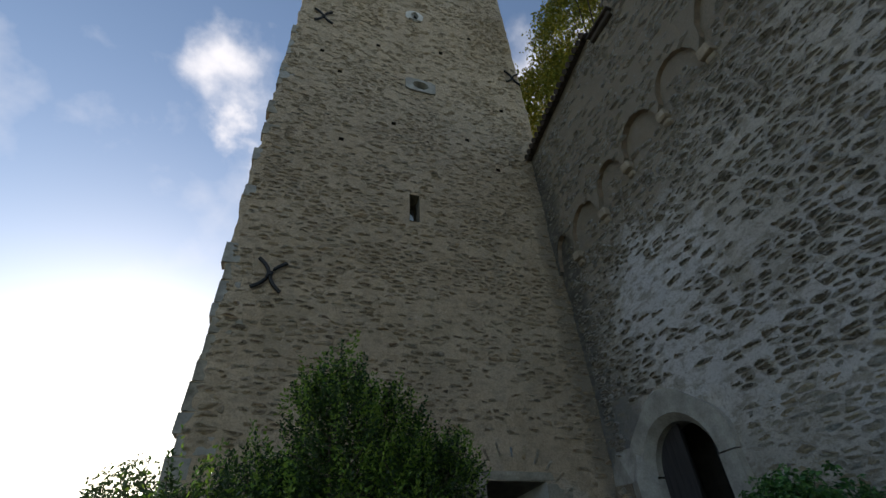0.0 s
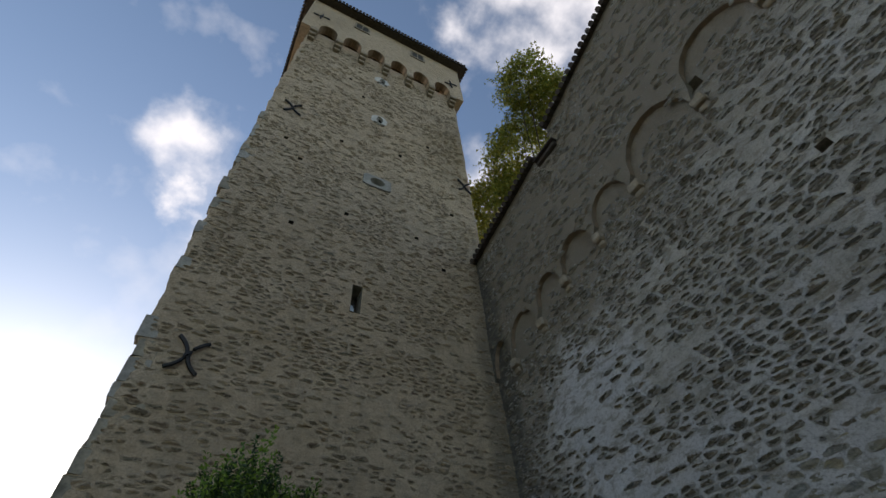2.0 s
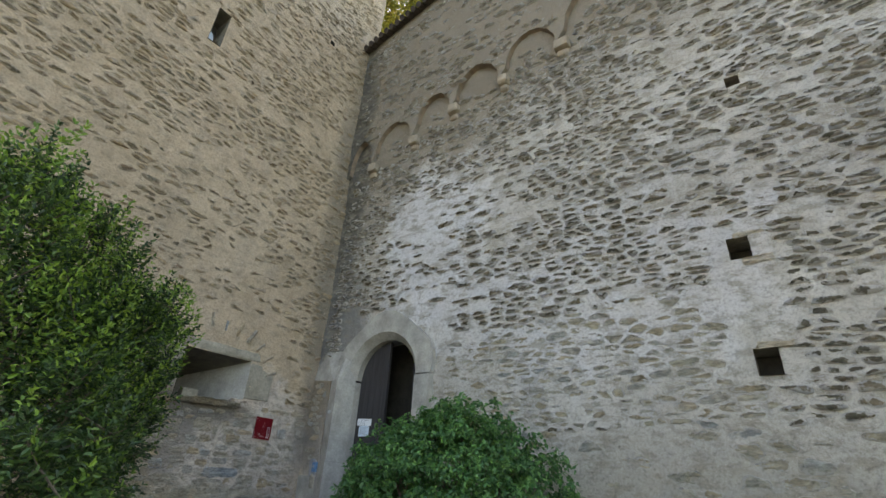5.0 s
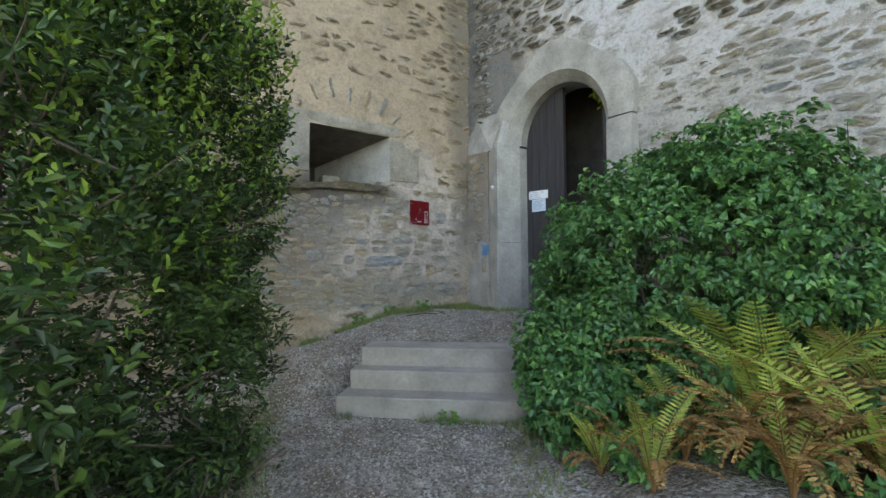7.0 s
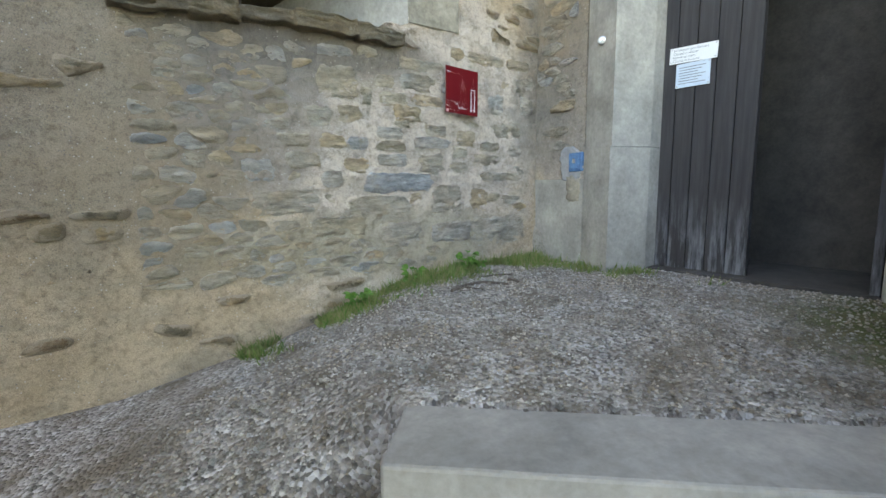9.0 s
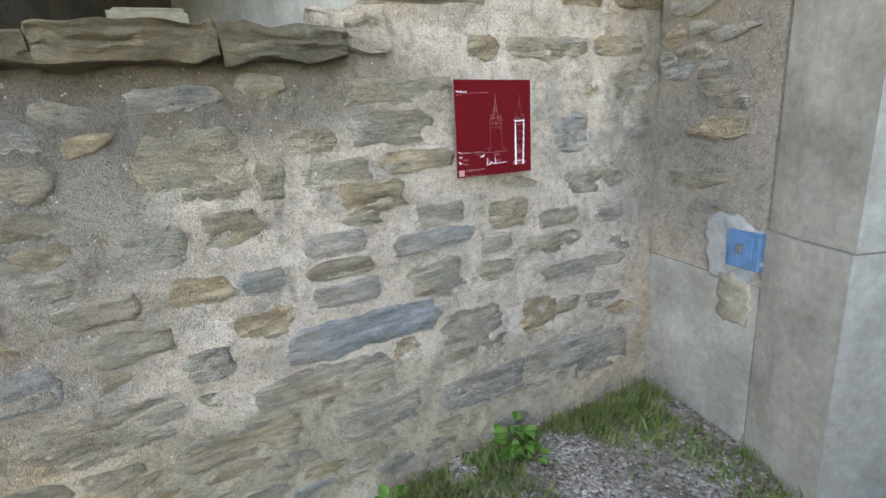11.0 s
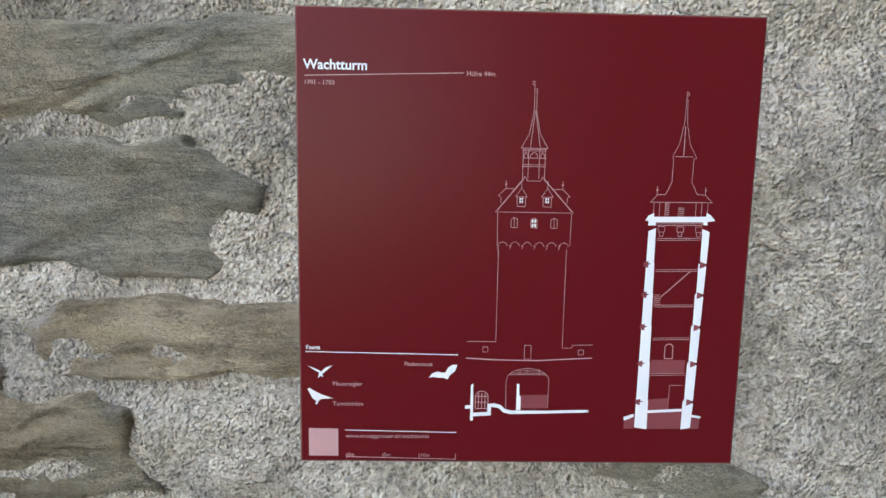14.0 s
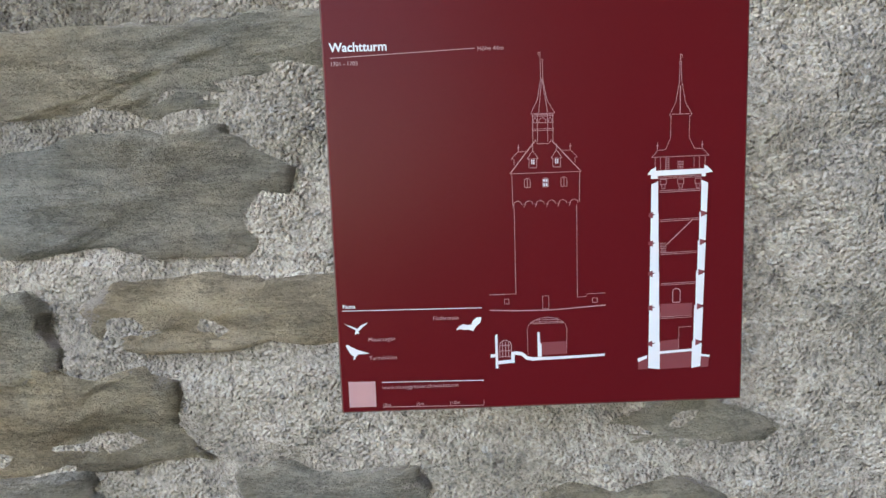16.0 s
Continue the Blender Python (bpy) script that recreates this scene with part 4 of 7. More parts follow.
def build_tower_openings(tower):
    # near-black backs give these openings their shade by colour
    reveal("slit_sides", *SLIT, 0.55, m_dressed_tan, tower, inner=m_dark)
    s = thing("slit_window", "narrow loophole with a round-headed pane low in it", "window", kind="structure")
    cx, zb = (SLIT[0] + SLIT[1]) / 2 - 0.045, SLIT[2]
    slab("pane", [(cx - 0.09, zb), (cx + 0.09, zb), (cx + 0.09, zb + 0.36), (cx + 0.05, zb + 0.46), (cx, zb + 0.49), (cx - 0.05, zb + 0.46), (cx - 0.09, zb + 0.36)], YT + 0.28, YT + 0.3, m_glass, s)
    # stone plate with an oval hole
    p = thing("eye_plate", "pale stone plate with an oval peephole", "window", kind="structure")
    x0, x1, z0, z1 = EYE_HOLE
    cx, cz = (x0 + x1) / 2 + 0.0, (z0 + z1) / 2 - 0.02
    bm = bmesh.new()
    m = 20
    ring = lambda a, b, y: [bm.verts.new((cx + a * math.cos(q), y, cz + b * math.sin(q))) for q in (2 * math.pi * k / m for k in range(m))]

    def squared(y):
        out = []
        for k in range(m):
            c, s = math.cos(2 * math.pi * k / m), math.sin(2 * math.pi * k / m)
            f = 1 / max(abs(c), abs(s))
            out.append(bm.verts.new((cx + c * f * (x1 - x0) / 2, y, cz + s * f * (z1 - z0) / 2)))
        return out

    r0, r1, r2, r3 = squared(YT + 0.1), squared(YT - 0.045), ring(0.3, 0.24, YT - 0.05), ring(0.2, 0.15, YT + 0.3)
    for a, b in ((r0, r1), (r1, r2), (r2, r3)):
        for k in range(m):
            bm.faces.new((a[k], a[(k + 1) % m], b[(k + 1) % m], b[k]))
    part("plate", bm, m_dressed, p)
    box("inside", (cx - 0.3, YT + 0.31, cz - 0.3), (cx + 0.3, YT + 0.36, cz + 0.3), m_dark, p, bevel=0)
    for u0, u1, v0, v1 in (LOOP_A, LOOP_B):
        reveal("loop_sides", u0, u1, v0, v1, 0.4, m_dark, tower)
        l = thing("loophole", "arrow loop in a pale plastered patch", "window", kind="structure")
        rng = random.Random(int(v0))
        out = [((u0 + u1) / 2 + 0.42 * math.cos(q) * rng.uniform(0.85, 1.1), (v0 + v1) / 2 + 0.46 * math.sin(q) * rng.uniform(0.9, 1.1)) for q in np.linspace(0, 2 * math.pi, 17)[:-1]]
        hole = [((u0 + u1) / 2 + (u1 - u0) * 0.5 * math.cos(q), (v0 + v1) / 2 + (v1 - v0) * 0.5 * math.sin(q)) for q in np.linspace(0, 2 * math.pi, 17)[:-1]]
        verts = [(x, YT - 0.02, z) for x, z in out] + [(x, YT - 0.05, z) for x, z in hole] + [(x, YT + 0.1, z) for x, z in hole]
        solid("plaster", verts, [(k, (k + 1) % 16, 16 + (k + 1) % 16, 16 + k) for k in range(16)] + [(16 + k, 16 + (k + 1) % 16, 32 + (k + 1) % 16, 32 + k) for k in range(16)], m_plaster_pale, l)
        box("sill", (u0 - 0.1, YT - 0.07, v0 - 0.06), (u1 + 0.1, YT + 0.2, v0 + 0.03), m_dressed, l, bevel=0.01)
        box("mullion", ((u0 + u1) / 2 - 0.1, YT + 0.02, v0 + 0.26), ((u0 + u1) / 2 - 0.03, YT + 0.12, v1 - 0.05), m_dressed, l, bevel=0.01)
    # pits are near-black all round, their shade put into the colour
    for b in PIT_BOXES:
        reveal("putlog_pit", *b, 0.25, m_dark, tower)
    for x, z, s, y, a in ((-0.69, 7.53, 0.85, YT - 0.03, 4), (-0.8, 19.5, 0.9, YT - 0.03, -6), (7.02, 18.95, 0.85, YT - 0.03, 0), (-1.35, 30.6, 0.8, YT - 0.45, 40), (7.0, 30.1, 0.8, YT - 0.45, 30)):
        iron_anchor(x, z, s, y, a)


# ---- town wall ----
def wall_top(y):
    """Height of the town wall's top, which climbs in steps."""
    if y > 5.0:
        return 13.75 + (9.4 - y) * 0.255
    if y > 4.2:
        return 14.45
    if y > -1.15:
        return 15.5 + (4.2 - y) * 0.405
    if y > -2.75:
        return 16.35
    return 17.85 + (-2.75 - y) * 0.3


W_HOLES = [(0.47, 0.75, 4.5, 4.83), (0.48, 0.75, 2.9, 3.24), (0.02, 0.22, 7.52, 7.7), (0.42, 0.72, 11.0, 11.32)]
GATE_Y, GATE_R, SPRING = 7.15, 0.79, 3.33


def in_gate(y, z, grow=0.0):
    r = GATE_R + grow
    return abs(y - GATE_Y) < r and (z < SPRING or (y - GATE_Y) ** 2 + (z - SPRING) ** 2 < r * r)


def wall_swell(y, z):
    e = 0.04 * nz(y * 0.7, z * 0.7, 21.0) + 0.02 * nz(y * 2.9, z * 2.9, 25.0) + 0.016 * nz(y * 6.5, z * 7.5, 29.0)
    e += 0.16 * min(max((1.9 - z) / 2.2, 0), 1) ** 1.5
    return e


ARCHES = [(9.12, 8.3, 9.0, 10.0), (8.2, 6.95, 9.35, 10.2), (6.8, 5.75, 9.8, 10.5), (5.6, 4.38, 10.0, 10.8), (4.2, 2.95, 10.25, 11.1), (2.75, 0.85, 10.6, 11.75), (0.65, -1.2, 11.3, 12.3), (-1.4, -3.1, 11.75, 13.0), (-3.3, -5.3, 12.4, 13.9), (-5.5, -7.6, 13.2, 14.7), (-7.8, -9.9, 14.0, 15.5)]
PROUD = 0.16         # how far the wall above the arches stands out


def build_town_wall():
    w = thing("wall_town", "long rubble stone town wall with patchy lime mortar", "wall", kind="structure")
    ys = [*np.arange(-16, -2, 0.15), *np.arange(-2, YT + 0.05, 0.07)]
    holes = [*W_HOLES, lambda y, z: in_gate(y, z, 0.1)]
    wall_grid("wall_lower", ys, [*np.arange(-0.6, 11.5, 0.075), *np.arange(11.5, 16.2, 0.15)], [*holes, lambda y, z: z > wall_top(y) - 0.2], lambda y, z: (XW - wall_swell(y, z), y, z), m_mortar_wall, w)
    # upper part, scalloped below by the arches
    low = [(YT + 0.25, 8.6)]
    for a, b, s, t in ARCHES:
        c, r = (a + b) / 2, (a - b) / 2
        low += [(c + r * math.cos(q), s + (t - s) * math.sin(q)) for q in np.linspace(0, math.pi, 9)]
    low.append((-16, low[-1][1] + 1.5))
    up = [(y, wall_top(y)) for y in (-16, -2.76, -2.74, -1.16, -1.14, 4.19, 4.21, 4.99, 5.01, YT + 0.25)]
    bm = bmesh.new()
    n = 130
    lo_y, lo_z = [p[0] for p in low][::-1], [p[1] for p in low][::-1]
    cols = sorted({*np.linspace(-16, YT + 0.25, n), *lo_y, *[p[0] for p in up]})
    front, rear = [], []
    for y in cols:
        z0, z1 = float(np.interp(y, lo_y, lo_z)), wall_top(y)
        ring = []
        for k in range(9):
            z = z0 + (z1 - z0) * k / 8
            ring.append(bm.verts.new((XW - PROUD - 0.6 * wall_swell(y, z + 3) + 0.02, y, z)))
        front.append(ring)
        rear.append(bm.verts.new((XW + 0.12, y, z0)))
    for i in range(len(cols) - 1):
        for k in range(8):
            bm.faces.new((front[i][k], front[i + 1][k], front[i + 1][k + 1], front[i][k + 1]))
        bm.faces.new((front[i][0], rear[i], rear[i + 1], front[i + 1][0]))
    part("wall_upper", bm, m_mortar_wall, w, "plastered upper wall standing out over blind arches", smooth=False)
    # tops and rear
    bm = bmesh.new()
    for y0, y1 in ((-16, -2.75), (-2.75, -1.15), (-1.15, 4.2), (4.2, 5.0), (5.0, YT - 0.02)):
        e = 0.002
        a = [bm.verts.new((x, y, z)) for y in (y0 + e, y1 - e) for x, z in ((XW - PROUD + 0.05, -0.5 if False else 12), (XW - PROUD + 0.05, wall_top(y) - 0.01), (XW + 1.25, wall_top(y) - 0.01), (XW + 1.25, -0.5))]
        bm.faces.new(a[1:3] + [a[6], a[5]])
        bm.faces.new([a[2], a[3], a[7], a[6]])
        bm.faces.new(a[0:4])
        bm.faces.new(a[4:8][::-1])
    part("wall_core", bm, m_mortar_wall, w)
    # sides keep the stone colour, the back is painted dark for depth shade
    for u0, u1, v0, v1 in W_HOLES:
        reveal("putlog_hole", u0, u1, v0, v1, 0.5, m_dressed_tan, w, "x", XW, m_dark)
    for y0, y1, z0, z1 in ((0.28, 0.66, 4.83, 4.91), (0.24, 0.62, 4.4, 4.5), (0.3, 0.7, 3.24, 3.32)):
        box("hole_lintel", (XW - 0.03, y0, z0), (XW + 0.2, y1, z1), m_stone_near, w, bevel=0.025, rough=0.02)
    # rims and corbels of the arches
    for a, b, s, t in ARCHES:
        c, r = (a + b) / 2, (a - b) / 2 - 0.008
        q = np.linspace(0, math.pi, 9)
        solid("arch_soffit", [(x, c + r * math.cos(k), s - 0.01 + (t - s) * math.sin(k)) for k in q for x in (XW - PROUD + 0.03, XW + 0.06)], [(2 * k, 2 * k + 1, 2 * k + 3, 2 * k + 2) for k in range(8)], m_rim, w)
    rng = random.Random(8)
    for (a, b, s, t), (a2, b2, s2, t2) in zip(ARCHES, ARCHES[1:]):
        if (a, s) == (4.2, 10.25):
            pass
        cy, cz = (b + a2) / 2, min(s, s2)
        bm = bmesh.new()
        r = 0.13 if cz < 10.2 else 0.17
        box_bm(bm, (XW - PROUD - 0.03, cy - r, cz - 0.2), (XW + 0.05, cy + r, cz + 0.05), 0.045, 0.015)
        box_bm(bm, (XW - PROUD * 0.5, cy - r * 0.8, cz - 0.36), (XW + 0.05, cy + r * 0.8, cz - 0.19), 0.045, 0.015)
        part("corbel", bm, m_corbel, w)
    # tiled capping, one piece a stretch
    for y0, y1 in ((5.0, YT + 0.2), (-1.15, 4.2), (-16, -2.75)):
        cap = thing("wall_roof", "dark clay tile coping along the wall top", "roof", kind="structure")
        bm = bmesh.new()
        z0, z1 = wall_top(y0 + 0.002), wall_top(y1 - 0.002)
        v = [bm.verts.new(p) for p in ((XW - PROUD - 0.16, y0, z0 + 0.0), (XW + 0.5, y0, z0 + 0.42), (XW + 1.35, y0, z0 + 0.0), (XW - PROUD - 0.16, y1, z1 + 0.0), (XW + 0.5, y1, z1 + 0.42), (XW + 1.35, y1, z1 + 0.0))]
        for f in ((0, 1, 4, 3), (1, 2, 5, 4), (0, 2, 1), (3, 4, 5), (0, 3, 5, 2)):
            bm.faces.new([v[i] for i in f])
        part("bed", bm, m_timber, cap)
        n = int((y1 - y0) / 0.2)
        for k in range(n):
            y = y0 + 0.1 + (y1 - y0 - 0.2) * k / max(n - 1, 1)
            z = wall_top(y)
            bm = bmesh.new()
            j = rng.uniform(-0.015, 0.015)
            tube(bm, [(XW - PROUD - 0.24 + j, y, z - 0.03), (XW + 0.5, y, z + 0.46)], [0.095, 0.085], 7)
            part("tile", bm, m_tile, cap)
    # timber ledges in the gaps between the stretches
    for y0, y1, z in ((4.2, 5.0, 14.45), (-2.75, -1.15, 16.35)):
        t = thing("gap_ledge", "dark weathered timber ledge in a gap of the coping", "ledge", kind="structure")
        box("beam", (XW - PROUD - 0.1, y0 - 0.12, z - 0.16), (XW + 1.2, y1 - 0.003, z + 0.02), m_timber, t, bevel=0.03, rough=0.01)
        box("board", (XW - PROUD - 0.2, y0 - 0.18, z + 0.024), (XW + 1.2, y1 - 0.003, z + 0.1), m_tile, t, bevel=0.02, rough=0.01)
    return w


def build_gate():
    mid, at = GATE_Y - 0.07, pose(0, 0.07, 0)       # built round its own middle, then set in its place
    g = thing("gate_surround", "round-arched grey sandstone door surround with chamfered jambs", "doorway", at, kind="structure")
    base = 0.3
    # left jamb, which stands well out of the wall
    left = [(6.975, 8.43), (6.9, 8.3), (6.79, 8.04), (7.18, 7.89), (7.6, 7.87)]
    prism("jamb", [(x + 0.012 * (x < 7.15), y) for x, y in left] + [(7.6, 8.43)], 1.74, 3.3, m_dressed, g, bevel=0.014)
    prism("jamb_foot", [(x - 0.008 * (x < 7.15), y) for x, y in left] + [(7.6, 8.43)], base, 1.735, m_dressed, g, bevel=0.014)
    prism("corner_pier", [(7.6, 9.14), (7.1, 9.13), (6.97, 8.433), (7.6, 8.433)], 1.47, 3.4, m_mortar_tower, g, "mortared corner beside the door", cuts=6)
    prism("corner_foot", [(7.6, 9.14), (7.094, 9.13), (6.964, 8.433), (7.6, 8.433)], base, 1.468, m_dressed, g, "grey cement render at the foot of the corner", cuts=6)
    # slope from the jamb back to the wall
    solid("jamb_head", [(6.8, 8.04, 3.3), (6.92, 8.3, 3.3), (7.1, 9.13, 3.4), (XW + 0.1, 8.2, 4.25), (XW + 0.1, 9.15, 4.35), (7.18, 7.89, 3.3), (XW + 0.05, 7.95, 4.0)], [(0, 1, 3, 6), (1, 2, 4, 3), (0, 6, 5)], m_dressed, g)
    prism("jamb", [(7.6, 6.29), (7.18, 6.285), (7.02, 6.17), (7.0, 5.8), (7.6, 5.8)], base, 3.3, m_dressed, g, bevel=0.014)
    # arch of voussoirs
    n = 7
    for k in range(n):
        a0, a1 = math.pi * k / n + 0.0008, math.pi * (k + 1) / n - 0.0008
        bm = bmesh.new()
        rows = []
        for a in np.linspace(a0, a1, 5):
            c, s = math.cos(a), math.sin(a)
            outer = (1.27 + 0.06 * math.sin(5 * a)) * (1.0 + 0.06 * s)
            prof = ((7.6, GATE_R), (7.2, GATE_R), (7.03, GATE_R + 0.14), (7.04, outer), (7.3, outer))
            rows.append([bm.verts.new((x, mid + r * c, SPRING + r * s)) for x, r in prof])
        for p, q in zip(rows, rows[1:]):
            for i in range(4):
                bm.faces.new((p[i], p[i + 1], q[i + 1], q[i]))
        bm.faces.new(rows[0])
        bm.faces.new(rows[-1][::-1])
        part("voussoir", bm, m_dressed, g)
    # dark passage behind, open to the far side high up
    p = thing("gate_passage", "dark vaulted passage behind the door", "passage", at, kind="structure")
    # near-black sides, floor and end hold the passage's shade in their colour
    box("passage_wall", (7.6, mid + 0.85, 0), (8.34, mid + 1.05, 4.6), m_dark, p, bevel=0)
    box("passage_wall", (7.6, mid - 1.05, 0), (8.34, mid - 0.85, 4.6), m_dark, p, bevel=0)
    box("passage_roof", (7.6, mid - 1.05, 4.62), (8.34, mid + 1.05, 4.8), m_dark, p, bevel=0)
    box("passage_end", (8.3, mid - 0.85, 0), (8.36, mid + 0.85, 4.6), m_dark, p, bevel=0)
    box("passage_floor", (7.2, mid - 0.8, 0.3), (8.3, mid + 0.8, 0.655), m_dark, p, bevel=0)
    # door leaves of upright planks
    d = thing("door_1", "dark weathered plank door, one leaf shut", "door", at, kind="structure")
    ys = np.linspace(7.125, 7.93, 6)
    for a, b in zip(ys, ys[1:]):
        top = []
        for y in np.linspace(a + 0.004, b - 0.004, 4):
            top.append((y, SPRING + math.sqrt(max((GATE_R + 0.03) ** 2 - min(abs(y - mid), 0.8) ** 2, 0.01))))
        slab("plank", [(a + 0.004, 0.66), (b - 0.004, 0.66), *top[::-1]], 7.34, 7.4, m_door, d, axis="x", bevel=0.005)
    d2 = thing("door_2", "dark plank door leaf standing open into the passage", "door", at, kind="structure")
    for k in range(4):
        box("plank", (7.2 + 0.2 * k, 6.296, 0.66), (7.2 + 0.2 * (k + 1) - 0.008, 6.35, 3.55), m_door, d2, bevel=0.005)
    # notices on the door
    n1 = thing("door_notice", "white plate with four lines of black writing on the door", "sign", pose(7.329, 7.705, 2.505, 2.0, 0, 0))
    box("plate", (-0.004, -0.195, -0.066), (0.004, 0.195, 0.066), m_white_plate, n1, bevel=0.002)
    for k, line in enumerate(("Im Winter geschlossen", "Closed in winter", "Fermé en hiver", "Chiuso in inverno")):
        c = bpy.data.curves.new("words", "FONT")
        c.body, c.size = line, 0.031
        t = new("words", c)
        me = bpy.data.meshes.new_from_object(t.evaluated_get(bpy.context.evaluated_depsgraph_get()))
        bpy.data.objects.remove(t)
        me.materials.clear()
        me.materials.append(m_ink)
        me.transform(Matrix.Translation((-0.0052, 0.165, 0.032 - 0.029 * k)) @ Matrix.Rotation(radians(-90), 4, "Z") @ Matrix.Rotation(radians(90), 4, "X"))
        new("text_line", me).parent = n1
    n2 = thing("door_notice", "pale blue plate with unreadable grey lines on the door", "sign", pose(7.331, 7.7, 2.335))
    box("plate", (-0.004, -0.14, -0.1), (0.004, 0.14, 0.1), m_pale_plate, n2, bevel=0.002)
    for k in range(7):
        box("text_line", (-0.0052, -0.105 + 0.03 * (k * 5 % 3), -0.07 + 0.022 * k), (-0.0038, 0.115, -0.064 + 0.022 * k), m_ink, n2, bevel=0)
    for nn, w, h in ((n1, 0.18, 0.053), (n2, 0.127, 0.087)):
        for y, z in ((w, h), (w, -h), (-w, h), (-w, -h)):
            bm = bmesh.new()
            tube(bm, [(0.003, y, z), (-0.008, y, z)], [0.008, 0.006], 8)
            part("screw", bm, m_steel, nn)
    # small blue flap box in the corner pier
    f = thing("wall_box", "small blue-painted metal flap set in grey cement", "flap box", pose(6.978, 8.59, 1.63, 0, 0, -11))
    box("frame", (-0.02, -0.088, -0.09), (0.03, 0.088, 0.09), m_blue_metal, f, bevel=0.008)
    box("flap", (-0.03, -0.062, -0.06), (-0.018, 0.062, 0.066), m_blue_metal, f, bevel=0.005)
    box("latch", (-0.045, -0.015, -0.01), (-0.028, 0.015, 0.03), m_steel, f, bevel=0.004)
    c = thing("cement_patch", "smeared grey-blue cement patch round the flap box", "cement patch", kind="structure")
    rng = random.Random(8)

    def corner_spot(u, v, d):
        return (6.967 + (u - 8.503) * 0.19 - d - 0.012, u, v)

    for name, spot, mat, proud in (("smear", (8.66, 1.6, 0.3, 0.34), m_render_grey, 0.006), ("stone_block", (8.63, 1.36, 0.2, 0.26), m_dressed_tan, 0.008)):
        sv, sf, _ = rugged_shape(oval(rng, *spot)[2], proud, rng)
        solid(name, [corner_spot(spot[0] + x, spot[1] + y, q) for x, y, q in sv], sf, mat, c, smooth=True)
    w = thing("chalk_mark", "small white painted ring with a tail on the jamb", "paint mark", pose(6.846, 8.24, 1.57, 0, 0, -22.9))
    bm = bmesh.new()
    tube(bm, [(-0.001, 0.017 * math.cos(a), 0.019 * math.sin(a)) for a in np.linspace(-0.4, 5.6, 16)] + [(-0.001, 0.012, -0.03), (-0.001, 0.002, -0.045)], [0.0028] * 18, 5)
    part("stroke", bm, m_chalk, w)
    b = thing("bolt_head", "round steel bolt head on the stone jamb", "bolt", pose(6.86, 8.28, 2.66, 0, -90, 20))
    bm = bmesh.new()
    tube(bm, [(0, 0, -0.02), (0, 0, 0.012), (0, 0, 0.018)], [0.035, 0.035, 0.022], 14)
    part("head", bm, m_steel, b)
    bm = bmesh.new()
    tube(bm, [(0, 0, 0.017), (0, 0, 0.03)], [0.014, 0.012], 6)
    part("nut", bm, m_steel, b)
    return g


def build_steps():
    """Three concrete steps, square to the way up."""
    st = thing("entrance_steps", "three worn grey concrete steps", "steps", kind="structure")
    m = Matrix.Translation((3.37, 6.73, 0)) @ Matrix.Rotation(radians(-45.5), 4, "Z")
    rng = random.Random(2)
    for k, (off, back) in enumerate(((0.0, 0.0), (0.04, 0.27), (0.08, 0.5))):
        bm = bmesh.new()
        box_bm(bm, (off, back, -0.25 if k == 0 else 0.18 * k - 0.06), (2.35, back + (0.36 if k < 2 else 0.42), 0.18 * (k + 1)), 0.014)
        bmesh.ops.subdivide_edges(bm, edges=[e for e in bm.edges if e.calc_length() > 1], cuts=14)
        for v in bm.verts:
            v.co.y += 0.006 * nz(v.co.x * 3, k * 5.0)
            v.co.z += 0.004 * nz(v.co.x * 4, k * 7.0, 2.0)
            v.co = m @ v.co
        part("step", bm, m_concrete, st)


# ---- plants ----
def leaf_mesh(name, centers, normals, ups, length, width, mat, rng, parent, label="", shape="oval"):
    """Many folded leaves in one mesh. Arrays of n x 3 and n."""
    n = len(centers)
    ups = ups / np.linalg.norm(ups, axis=1, keepdims=True)
    side = np.cross(ups, normals)
    side /= np.linalg.norm(side, axis=1, keepdims=True) + 1e-9
    normals = np.cross(side, ups)
    L, W = length[:, None], width[:, None]
    fold = 0.22 * W
    if shape == "oval":
        pts = [centers, centers + 0.3 * L * ups - 0.5 * W * side + fold * normals, centers + 0.7 * L * ups - 0.42 * W * side + fold * normals,
               centers + L * ups - 0.12 * L * normals, centers + 0.7 * L * ups + 0.42 * W * side + fold * normals, centers + 0.3 * L * ups + 0.5 * W * side + fold * normals]
        tri = [(0, 1, 2, 3), (0, 3, 4, 5)]
    elif shape == "ivy":
        pts = [centers, centers + 0.1 * L * ups - 0.5 * W * side + fold * normals, centers + 0.5 * L * ups - 0.36 * W * side + fold * normals,
               centers + L * ups - 0.14 * L * normals, centers + 0.5 * L * ups + 0.36 * W * side + fold * normals, centers + 0.1 * L * ups + 0.5 * W * side + fold * normals]
        tri = [(0, 1, 2, 3), (0, 3, 4, 5)]
    else:
        pts = [centers, centers + 0.5 * L * ups - 0.5 * W * side, centers + L * ups, centers + 0.5 * L * ups + 0.5 * W * side]
        tri = [(0, 1, 2, 3)]
    k = len(pts)
    verts = np.stack(pts, 1).reshape(-1, 3)
    faces = np.concatenate([np.arange(n)[:, None] * k + np.array(t) for t in tri])
    me = bpy.data.meshes.new(name)
    me.from_pydata(verts.tolist(), [], faces.tolist())
    me.materials.append(mat)
    me.update()
    ob = new(name, me)
    ob.parent = parent
    return tagged(ob, label)


def unit(v):
    return v / (np.linalg.norm(v, axis=-1, keepdims=True) + 1e-9)


